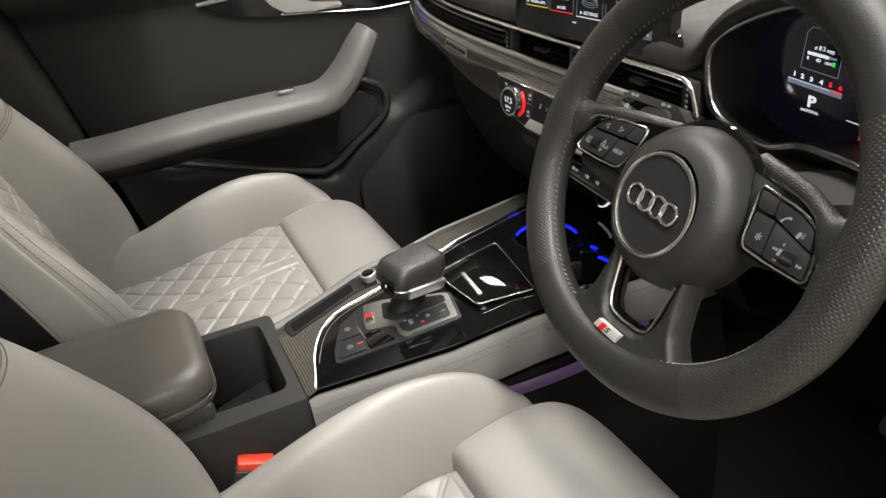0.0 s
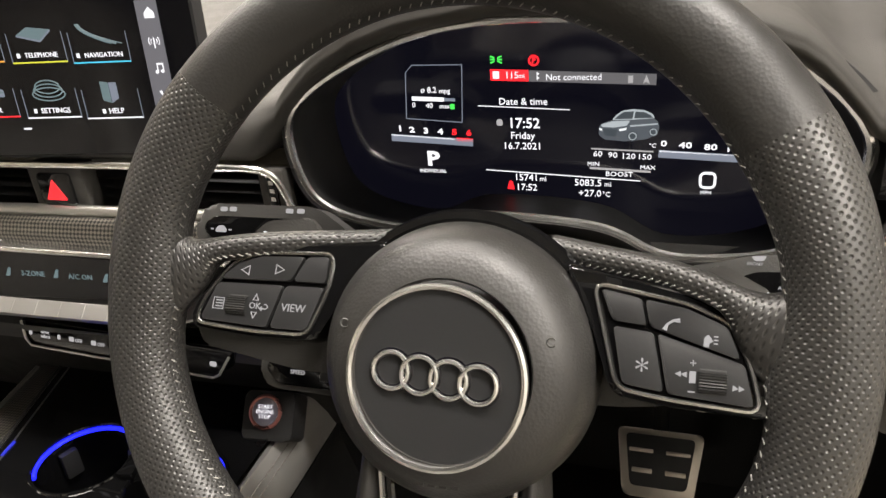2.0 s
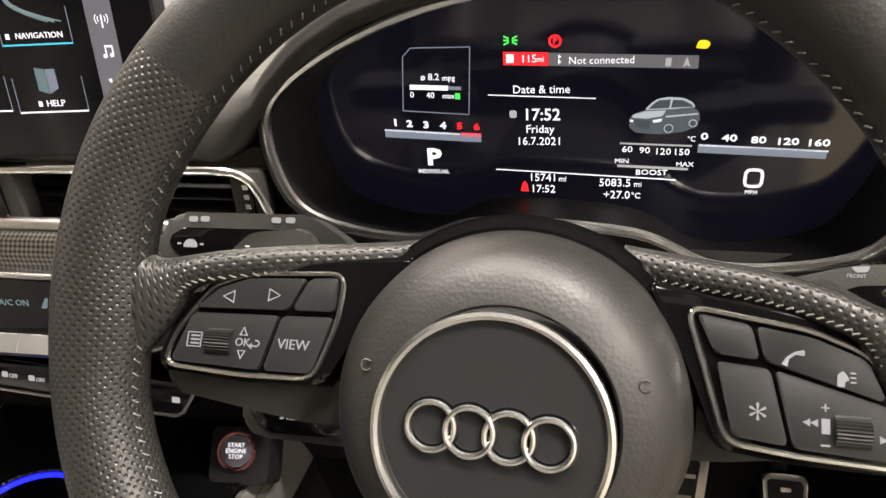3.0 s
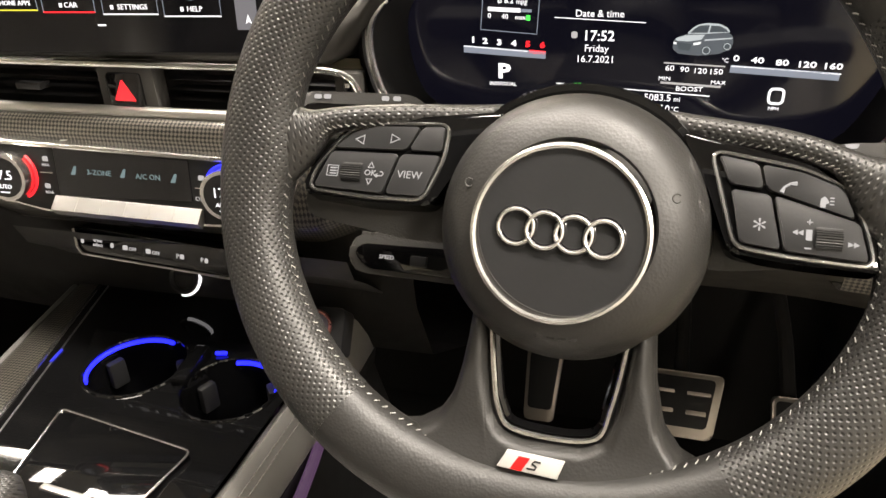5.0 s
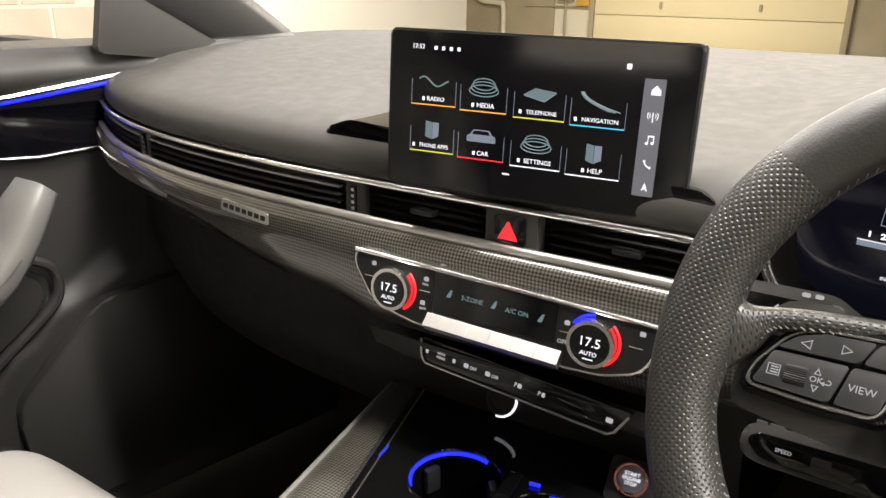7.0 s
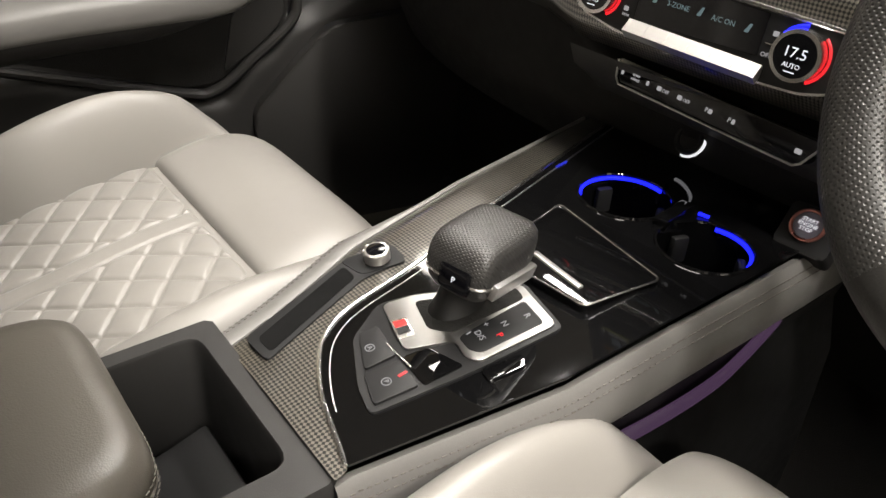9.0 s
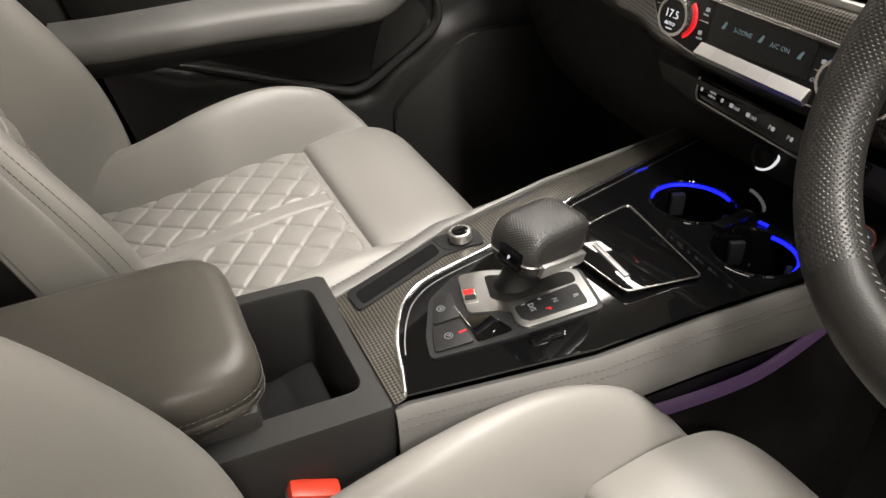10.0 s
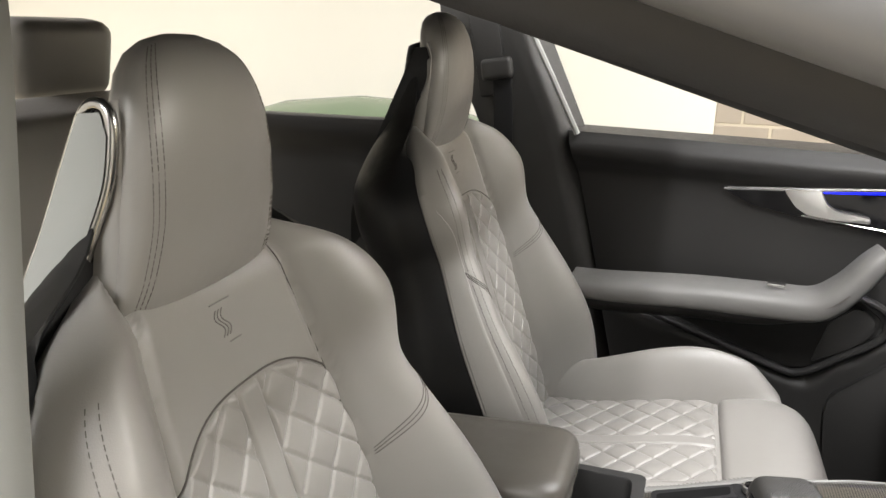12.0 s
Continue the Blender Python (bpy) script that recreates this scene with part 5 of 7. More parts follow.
HX, HY = 0.006, -0.0205
RX, RY = 0.0035, -0.0235
hubp = []
for r, z in [(0.050, -0.05), (0.061, -0.030), (0.0625, -0.012), (0.060, 0.002), (0.0545, 0.012), (0.047, 0.018), (0.0385, 0.0205), (0.0375, 0.0185)]:
    hubp.append([WM @ Vector((HX + r * math.cos(q), HY + r * math.sin(q), z)) for q in [2 * math.pi * j / 64 for j in range(64)]])
hub = part("airbag_cover", sheet(hubp, close_v=True), BLACK_LEATHER, wheel, "domed black airbag cover")
part("badge_ring", tube(ring_points(WM, RX, RY, 0.0378, 0.0202, 72), 0.0017, 8, closed=True, up=WN), CHROME, wheel, "satin chrome ring")
part("badge_disc", disc(WM, RX, RY, 0.0370, 0.008, 0.0200, 48, 0.001), BUTTON, wheel)
EM = shift(WM, RX, RY + 0.0004, 0, -3.5)
for i in range(4):
    # Flattened dark ring paints the shade of the recess round the emblem.
    part("emblem_recess_shade", tube(ring_points(EM, -0.0189 + 0.0126 * i, 0, 0.0078, 0.0196, 40), 0.0021, 8, closed=True, flat=0.35, up=WN), GLASS_BLACK, wheel)
for i in range(4):
    part("emblem_ring", tube(ring_points(EM, -0.0189 + 0.0126 * i, 0, 0.0077, 0.0212 + 0.0003 * (i % 2), 48), 0.00105, 8, closed=True, up=WN), CHROME, wheel, "chrome emblem ring")
for s in (-1, 1):
    part("release_mark", tube(ring_points(WM, HX + s * 0.0445, HY + 0.016, 0.0018, 0.0185, 14, 40, 320), 0.0004, 5, up=WN), SOFT_BLACK, hub)
for k in range(4):
    part("embossed_letter", block(shift(WM, HX - 0.0075 + 0.005 * k, HY - 0.0475, 0.0163), 0.0034, 0.0036, 0.0012, 0.0004), BLACK_LEATHER, hub)
hr = [WM @ Vector((HX + 0.0635 * math.cos(radians(d)), HY + 0.0635 * math.sin(radians(d)), -0.014)) for d in range(18, 163, 4)]
part("hub_arc", tube(hr, 0.0045, 8, up=WN), PIANO, wheel, "gloss black arc over the hub")

PM = WM @ pose(0, 0, -0.001, -14, 0, 0)
PODS = {
    -1: dict(out=[(-0.029, 0.0325), (-0.0940, 0.0245), (-0.1110, 0.0180), (-0.1250, -0.0035), (-0.1275, -0.0150), (-0.0920, -0.0175), (-0.0600, -0.0165), (-0.048, 0.006)], edge=[(-0.0560, 0.0240), (-0.0924, 0.0224), (-0.1080, 0.0174), (-0.1212, -0.0019), (-0.1237, -0.0134), (-0.0914, -0.0153), (-0.0640, -0.0146), (-0.0570, 0.0060)],
             keys=[[(-0.1045, 0.0165), (-0.0925, 0.0205), (-0.0705, 0.0215), (-0.0760, 0.0095), (-0.1130, 0.0085)], [(-0.0690, 0.0215), (-0.0580, 0.0222), (-0.0580, 0.0098), (-0.0745, 0.0096)], [(-0.1140, 0.0065), (-0.0795, 0.0072), (-0.0850, -0.0130), (-0.1205, -0.0118)], [(-0.0780, 0.0072), (-0.0585, 0.0076), (-0.0645, -0.0128), (-0.0830, -0.0130)]]),
    1: dict(out=[(0.0500, 0.0280), (0.1010, 0.0165), (0.1230, 0.0085), (0.1300, -0.0095), (0.1340, -0.0290), (0.0940, -0.0280), (0.0735, -0.0255), (0.0640, 0.0000)], edge=[(0.0633, 0.0192), (0.1008, 0.0134), (0.1180, 0.0065), (0.1259, -0.0102), (0.1299, -0.0270), (0.0955, -0.0255), (0.0753, -0.0232), (0.0695, -0.0022)],
            keys=[[(0.0665, 0.0168), (0.0830, 0.0140), (0.0855, 0.0030), (0.0720, 0.0042)], [(0.0845, 0.0137), (0.1010, 0.0110), (0.1165, 0.0050), (0.1215, -0.0075), (0.0870, 0.0028)], [(0.0725, 0.0018), (0.0885, 0.0004), (0.0935, -0.0228), (0.0775, -0.0210)], [(0.0900, 0.0002), (0.1232, -0.0092), (0.1270, -0.0250), (0.0950, -0.0232)]]),
}
for s in (-1, 1):
    P = PODS[s]
    pod = part("button_pod", prism(rounded(P["out"], 0.005), PM, -0.014, -0.0005, 0.002), PIANO, wheel, "gloss black button pod")
    part("pod_edge", tube([PM @ Vector((x, y, 0.0003)) for x, y in rounded(P["edge"], 0.006)], 0.0010, 6, closed=True, up=WN), CHROME, pod, "thin chrome edge")
    for key in P["keys"]:
        part("button", prism(rounded(key, 0.0018), PM, -0.002, 0.0018, 0.0009), BUTTON, pod)
    rx, ry = (-0.1016, -0.0038) if s < 0 else (0.1117, -0.0169)
    roll = [[PM @ Vector((rx + dx, ry + (0.0052 + (0.0004 if j % 2 else 0)) * math.cos(q), -0.0005 + (0.0046 + (0.0004 if j % 2 else 0)) * math.sin(q))) for j, q in enumerate([math.pi * j / 30 for j in range(31)])] for dx in (-0.0050, -0.0048, 0.0048, 0.0050)]
    part("scroll_wheel", sheet(roll), SHELL_BLACK, pod, sharp=20)
    # leather bridge over the pod from hub to rim
    if s < 0:
        line = [(-0.022, 0.0315, -0.022), (-0.052, 0.0290, -0.018), (-0.082, 0.0268, -0.012), (-0.114, 0.0225, -0.005), (-0.130, 0.0150, -0.002), (-0.148, 0.0100, 0.000)]
    else:
        line = [(0.042, 0.0320, -0.024), (0.066, 0.0285, -0.018), (0.092, 0.0245, -0.012), (0.114, 0.0175, -0.005), (0.130, 0.0075, -0.002), (0.149, 0.0000, 0.000)]
    sp = spline(line, 8)
    n = len(sp)
    rows = []
    for i, p in enumerate(sp):
        t = (sp[min(i + 1, n - 1)] - sp[max(i - 1, 0)]).normalized()
        v = Vector((0, 0, 1)).cross(t).normalized()
        k = i / (n - 1)
        ru, rn = 0.0060 + 0.022 * smooth01(0.55, 1, k) ** 1.5, 0.0065 + 0.004 * smooth01(0.5, 1, k)
        rows.append([WM @ (p + v * ru * math.cos(q) + Vector((0, 0, 1)) * rn * math.sin(q)) for q in [2 * math.pi * j / 20 for j in range(20)]])
    uv_sheet("spoke", rows, lambda i: 0.0031 * i, lambda j: 0.0021 * j, BLACK_PERF, wheel, "perforated black leather spoke")
    bm = bmesh.new()
    for i in range(3, n - 6):
        p, t = sp[i], (sp[i + 1] - sp[i])
        k = i / (n - 1)
        ru = 0.0060 + 0.022 * smooth01(0.55, 1, k) ** 1.5
        v = Vector((0, 0, 1)).cross(t.normalized()) * (-s)
        a = WM @ (p + v * ru * 0.82 + Vector((0, 0, 0.0047)))
        b = WM @ (p + t * 0.5 + v * ru * 0.62 + Vector((0, 0, 0.0058)))
        tmp = tube([a, (a + b) / 2, b], 0.00034, 4, up=(1, 0, 0))
        me = bpy.data.meshes.new("tmp")
        tmp.to_mesh(me)
        tmp.free()
        bm.from_mesh(me)
        bpy.data.meshes.remove(me)
    tagged(part("stitching", bm, THREAD_PALE, wheel, "pale cross stitching"), kind="stuff")
    part("spoke_back", prism(rounded([(s * 0.030, -0.034), (s * 0.075, -0.034), (s * 0.132, -0.026), (s * 0.130, 0.012), (s * 0.05, 0.022)], 0.006), WM, -0.032, -0.013, 0.003), SOFT_BLACK, wheel)
PODL, PODR = [o for o in bpy.data.objects if o.name.startswith("button_pod")][:2]
letters("VIEW", shift(PM, -0.0722, -0.0032, 0.0019), 0.0052, GLOW_DIM, PODL)
letters("OK", shift(PM, -0.0922, -0.0036, 0.0019), 0.0042, GLOW_DIM, PODL)
for x, y, d in ((-0.1004, 0.0132, 90), (-0.0821, 0.0146, -90), (-0.0922, 0.0006, 0), (-0.0922, -0.0080, 180)):
    k = 0.0022 if abs(d) == 90 else 0.0014
    m = shift(PM, x, y, 0.0019, d)
    part("arrow_symbol", tube([m @ Vector(p) for p in ((-k, -k, 0), (k, -k, 0), (0, k, 0))], 0.0004, 5, closed=True, up=WN), GLOW_DIM, PODL)
part("menu_symbol", tube([PM @ Vector((x, y, 0.0019)) for x, y in rect(-0.1118, -0.0036, 0.0056, 0.0052)], 0.0003, 5, closed=True, up=WN), GLOW_DIM, PODL)
for k in range(3):
    part("menu_symbol", prism(rect(-0.1114, -0.0050 + 0.0014 * k, 0.0036, 0.0006), PM, 0.0017, 0.0020), GLOW_DIM, PODL, smooth=False)
part("return_symbol", tube([PM @ Vector((x, y, 0.0019)) for x, y in ((-0.0888, -0.0046), (-0.0862, -0.0046), (-0.0854, -0.0036), (-0.0862, -0.0026), (-0.0872, -0.0026))], 0.0003, 5, up=WN), GLOW_DIM, PODL)
part("return_symbol", prism([(-0.0900, -0.0046), (-0.0884, -0.0034), (-0.0884, -0.0058)], PM, 0.0017, 0.0020), GLOW_DIM, PODL, smooth=False)
letters("*", shift(PM, 0.0848, -0.0155, 0.0019), 0.0125, GLOW_DIM, PODR)
part("phone_symbol", tube([PM @ Vector((x, y, 0.0019)) for x, y in ((0.0926, 0.0018), (0.0936, 0.0042), (0.0958, 0.0058), (0.0984, 0.0060))], 0.0006, 6, up=WN, radii=[0.0010, 0.0005, 0.0005, 0.0010]), GLOW_DIM, PODR)
part("voice_symbol", prism(rounded([(0.1076, -0.0036), (0.1078, 0.0002), (0.1094, 0.0014), (0.1104, 0.0002), (0.1112, -0.0014), (0.1098, -0.0020), (0.1098, -0.0036)], 0.0005), PM, 0.0017, 0.0020), GLOW_DIM, PODR, smooth=False)
for k in (-1, 0, 1):
    part("voice_symbol", prism(rect(0.1122, -0.0006 + 0.0014 * k, 0.0016, 0.0005), PM, 0.0017, 0.0020), GLOW_DIM, PODR, smooth=False)
for x in (0.0988, 0.1010, 0.1200, 0.1222):
    d = 90 if x < 0.11 else -90
    part("skip_symbol", prism([(-0.0012, -0.001), (0.0012, -0.001), (0, 0.0012)], shift(PM, x, -0.0150 - (0.0035 if x > 0.11 else 0), 0.0017, d), 0, 0.0003), GLOW_DIM, PODR, smooth=False)
part("mute_symbol", prism(rect(0.1042, -0.0158, 0.0024, 0.0046), PM, 0.0017, 0.0020), GLOW_DIM, PODR, smooth=False)
letters("+", shift(PM, 0.1042, -0.0105, 0.0019), 0.0050, GLOW_DIM, PODR)
part("minus_symbol", prism(rect(0.1040, -0.0215, 0.0026, 0.0006), PM, 0.0017, 0.0020), GLOW_DIM, PODR, smooth=False)

# lower double spoke with its gloss black window
SPOKE_TOP = [(-0.100, -0.1290), (-0.080, -0.1255), (-0.060, -0.1215), (-0.0500, -0.1150), (-0.0435, -0.1040), (-0.0395, -0.0850), (-0.0365, -0.050), (-0.0270, -0.050), (-0.0240, -0.0900), (-0.0200, -0.1090), (-0.0140, -0.1165), (-0.006, -0.1185), (0.020, -0.1180), (0.0275, -0.1140), (0.0335, -0.1000), (0.0385, -0.050), (0.0475, -0.050), (0.0505, -0.0850), (0.0555, -0.1060), (0.0640, -0.1170), (0.078, -0.1230), (0.105, -0.1270)]
SPOKE_EDGE = [(Vector(a), Vector(b)) for a, b in zip(SPOKE_TOP, SPOKE_TOP[1:])]


def edge_gap(p):
    best = 1.0
    for a, b in SPOKE_EDGE:
        k = max(0.0, min(1.0, (p - a).dot(b - a) / (b - a).length_squared))
        best = min(best, (a + (b - a) * k - p).length)
    return best


rows = []
for i in range(160):
    x = -0.100 + 0.205 * i / 159
    yt, yb = line_table(SPOKE_TOP, x), -0.1510 + 1.3 * x * x
    col = [Vector((x, yb + (yt - yb) * j / 35)) for j in range(36)]
    rows.append([WM @ Vector((p.x, p.y, -0.016 + 0.0195 * math.sqrt(1 - (1 - min(1, edge_gap(p) / 0.0075)) ** 2) + 0.006 * smooth01(-0.115, -0.145, p.y))) for p in col])
part("lower_spoke", sheet(rows), BLACK_LEATHER, wheel, "smooth black leather lower spoke", sharp=75)
U = [(-0.0275, -0.060), (-0.0235, -0.090), (-0.0195, -0.108), (-0.010, -0.1170), (0.024, -0.1165), (0.0320, -0.100), (0.0380, -0.060)]
part("window_edge", tube(spline([WM @ Vector((x * 0.96 + 0.0002, y * 0.985, -0.006)) for x, y in U], 8), 0.0026, 8, up=WN), PIANO, wheel, "gloss black inner edge")
part("window_edge", tube(spline([WM @ Vector((x, y, -0.001)) for x, y in U], 8), 0.0014, 6, up=WN), CHROME, wheel, "thin chrome edge")
badge = part("badge_plate", prism([(-0.0161, -0.1319), (0.0117, -0.1334), (0.0142, -0.1257), (-0.0123, -0.1246)], WM, 0.0, 0.0098, 0.0006), BADGE_SILVER, wheel, "red and silver trim badge")
part("badge_enamel", prism([(-0.0098, -0.1318), (-0.0045, -0.1321), (-0.0010, -0.1257), (-0.0062, -0.1254)], WM, 0.006, 0.0102), RED_ENAMEL, badge)
part("badge_stroke", tube([WM @ Vector((x, y, 0.0100)) for x, y in ((0.0040, -0.1270), (0.0012, -0.1268), (0.0000, -0.1280), (0.0022, -0.1292), (0.0014, -0.1306), (-0.0022, -0.1304))], 0.0005, 6, up=WN), BUTTON, badge)
rows = []
for y, z, r in [(0.035, 0.700, 0.040), (0.06, 0.692, 0.048), (0.10, 0.678, 0.052), (0.16, 0.660, 0.055), (0.25, 0.635, 0.06), (0.40, 0.60, 0.06)]:
    rows.append([Vector((0.353 + r * 1.15 * math.cos(q), y, z + r * 0.75 * math.sin(q))) for q in [2 * math.pi * j / 28 for j in range(28)]])
column = thing("steering_column", (0.353, 0.2, 0.62), "black plastic steering column shroud with stalks", "steering column")
part("shroud", sheet(rows, close_v=True, caps=True), SOFT_BLACK, column)


def stalk(name, at, outline, face, label):
    """A flat stalk: its body, a gloss face, and the frame that its marks lie in."""
    m = axes(at, (1, 0, 0), (0, -0.85, 0.5))
    body = part(name, prism(rounded(outline, 0.006), m, -0.016, 0.0, 0.0035, 3), SOFT_BLACK, column, label)
    part("stalk_face", prism(rounded(face, 0.004), m, -0.001, 0.0012, 0.0008), PIANO, body, "gloss black face")
    return m, body


def arrow(m, x, y, size, d, mat, host):
    part("arrow_symbol", prism([(-0.5 * size, -0.5 * size), (0.5 * size, -0.5 * size), (0.5 * size, 0), (size, 0), (0, size), (-size, 0), (-0.5 * size, 0)], shift(m, x, y, 0.0014, d), 0, 0.0002), mat, host, smooth=False)


IS, body = stalk("indicator_stalk", (0.185, 0.070, 0.746), [(-0.003, -0.005), (-0.003, 0.006), (0.005, 0.0135), (0.072, 0.0140), (0.092, 0.002), (0.100, -0.014), (0.02, -0.014), (0.001, -0.012)], [(0.001, -0.001), (0.008, 0.0062), (0.058, 0.0066), (0.080, 0.001), (0.078, -0.0095), (0.012, -0.0090)], "black indicator stalk with white symbols")
part("knurled_end", block(IS @ pose(0.016, -0.0125, -0.006), 0.030, 0.008, 0.012, 0.003), BUTTON, body)
for x, y in ((0.014, 0.0104), (0.020, 0.0106), (0.056, 0.0110), (0.063, 0.0112)):
    part("printed_symbol", prism(rounded(rect(x, y, 0.0045, 0.0026), 0.001), IS, 0.0, 0.0004), GLOW_DIM, body)
part("printed_symbol", prism(rounded([(0.0105, -0.0030), (0.0105, -0.0012), (0.0125, 0.0008), (0.0155, 0.0008), (0.0175, -0.0012), (0.0175, -0.0030)], 0.0006), IS, 0.0012, 0.0015), GLOW_DIM, body)
for x in (0.0082, 0.0198):
    part("printed_symbol", prism(rect(x, -0.0014, 0.0018, 0.0008), IS, 0.0012, 0.0015), GLOW_DIM, body)
arrow(IS, 0.0430, 0.0002, 0.0020, 90, GLOW_DIM, body)
arrow(IS, 0.0480, 0.0002, 0.0020, -90, GLOW_DIM, body)
letters("P", shift(IS, 0.0450, -0.0055, 0.0014), 0.0050, GLOW_DIM, body)
WS, body = stalk("wiper_stalk", (0.497, 0.072, 0.735), [(-0.085, -0.012), (-0.060, 0.000), (-0.029, 0.0055), (-0.014, 0.0100), (0.006, 0.0115), (0.031, 0.0110), (0.038, 0.003), (0.036, -0.013), (-0.03, -0.015)], [(-0.023, -0.003), (-0.012, 0.0022), (0.026, 0.0040), (0.031, -0.002), (0.029, -0.0110), (-0.020, -0.0115)], "black wiper stalk with white markings")
for k, word in enumerate(("HI", "LO", "AUTO", "OFF", "1x")):
    letters(word, shift(WS, 0.0015, 0.0005 - 0.0027 * k, 0.0014), 0.0026, GLOW_DIM, body)
letters("FRONT", shift(WS, -0.0125, 0.0058, 0.0004), 0.0022, GLOW_DIM, body)
part("printed_symbol", prism(rounded([(-0.0125, 0.0072), (-0.0145, 0.0094), (-0.0075, 0.0100), (-0.0085, 0.0076)], 0.0008), WS, 0.0, 0.0003), GLOW_DIM, body)
arrow(WS, 0.0080, 0.0002, 0.0016, 0, GLOW_DIM, body)
for y in (-0.003, -0.0055):
    part("printed_symbol", prism(rect(0.0085, y, 0.005, 0.0014), WS, 0.0012, 0.0015), GLOW_DIM, body, smooth=False)
CS, body = stalk("cruise_stalk", (0.224, 0.043, 0.674), [(0.0, -0.010), (0.0, 0.004), (0.006, 0.0085), (0.050, 0.0105), (0.090, 0.006), (0.090, -0.015), (0.010, -0.014)], [(0.003, -0.002), (0.008, 0.0035), (0.08, 0.005), (0.08, -0.012), (0.012, -0.011)], "small black cruise control stalk")
letters("SPEED", shift(CS, 0.024, -0.0035, 0.0014), 0.0034, GLOW_DIM, body)
for x, w in ((0.009, 0.006), (0.018, 0.009), (0.031, 0.010)):
    part("press_tab", block(CS @ pose(x, 0.0092, -0.005), w, 0.003, 0.008, 0.001), DASH_GREY, body)
part("slider", block(CS @ pose(0.044, -0.004, 0.002), 0.010, 0.006, 0.004, 0.001), BUTTON, body)
for base, out, mark in ((IS, [(0.034, -0.014), (0.037, -0.008), (0.050, 0.004), (0.075, 0.0072), (0.082, 0.001), (0.083, -0.014)], (0.049, -0.0015, "-")), (WS, [(-0.042, -0.016), (-0.041, -0.005), (-0.031, 0.0035), (-0.026, 0.0035), (-0.005, -0.0075), (-0.006, -0.018)], (-0.0075, -0.0095, "+"))):
    pd = part("shift_paddle", prism(rounded(out, 0.004), base, 0.008, 0.0125, 0.0016), DASH_GREY, wheel, "black gearshift paddle")
    letters(mark[2], shift(base, mark[0], mark[1], 0.0127), 0.0075, GLOW_WHITE, pd)

# ---- pedals ----


def pedal(name, cx, cy, cz, w, h, slots, label):
    m = axes((cx, cy, cz), (1, 0, 0), (0, -0.80, 0.60))
    pd = thing(name, (cx, cy + 0.02, cz - 0.03), label, "pedal")
    part("plate", prism(rounded([(-w / 2, h / 2), (w / 2, h / 2), (w * 0.40, -h / 2), (-w * 0.40, -h / 2)], 0.008), m, -0.008, 0.0, 0.003), PEDAL_METAL, pd, "brushed metal plate")
    part("rubber_pad", prism(rounded([(-w * 0.40, h * 0.42), (w * 0.40, h * 0.42), (w * 0.32, -h * 0.34), (-w * 0.32, -h * 0.34)], 0.006), m, -0.001, 0.0022, 0.001), BUTTON, pd, "black rubber pad")
    for x, y, sw, sh in slots:
        part("metal_stud", prism(rounded(rect(x, y, sw, sh), 0.001), m, 0.001, 0.0035, 0.0006), PEDAL_METAL, pd)
    part("arm", tube([Vector((cx, cy + 0.01, cz)), Vector((cx, cy + 0.12, cz + 0.04)), Vector((cx, 0.735, cz + 0.06))], 0.009, 8), SOFT_BLACK, pd)
    return pd


pedal("brake_pedal", 0.446, 0.410, 0.305, 0.095, 0.075, [(-0.02, 0.014, 0.026, 0.004), (0.02, 0.014, 0.026, 0.004), (-0.018, -0.008, 0.022, 0.005), (0.018, -0.008, 0.022, 0.005)], "metal and rubber brake pedal in the dark footwell")
pedal("accelerator_pedal", 0.567, 0.410, 0.292, 0.044, 0.070, [(0, 0.02, 0.010, 0.004), (0, -0.004, 0.009, 0.009)], "metal accelerator pedal in the dark footwell")
pedal("footrest", 0.273, 0.50, 0.235, 0.050, 0.10, [], "metal edged footrest beside the brake pedal")

# ---- centre console ----
console = thing("centre_console", (-0.02, -0.1, 0.0), "centre console with gloss black top, carbon border, leather sides", "console")


def con_z(y):
    return 0.497 + (0.14 * y if y < 0 else 0.0)


def chrome_x(y):
    """The chrome line between the carbon border and the gloss top."""
    tab = [(-0.252, 0.080), (-0.246, 0.060), (-0.236, 0.022), (-0.222, -0.008), (-0.203, -0.034), (-0.185, -0.042), (-0.166, -0.046), (-0.12, -0.050), (-0.081, -0.058), (-0.009, -0.074), (0.197, -0.136), (0.27, -0.157)]
    def straight(v):
        for (a, va), (b, vb) in zip(tab, tab[1:]):
            if v <= b:
                return va + (vb - va) * max(0, (v - a) / (b - a))
        return tab[-1][1]

    r = 0.020 * smooth01(-0.25, -0.17, y) + 0.0015
    return sum(straight(y + r * k / 3) for k in range(-3, 4)) / 7


def right_x(y):
    return line_table([(-0.9, 0.083), (-0.25, 0.081), (-0.1, 0.117), (0.0, 0.126), (0.2, 0.128), (0.35, 0.127)], y)


def left_x(y):
    return line_table([(-0.9, -0.075), (-0.26, -0.072), (-0.22, -0.081), (-0.17, -0.097), (-0.126, -0.113), (-0.06, -0.122), (0.0, -0.130), (0.22, -0.175), (0.35, -0.20)], y)


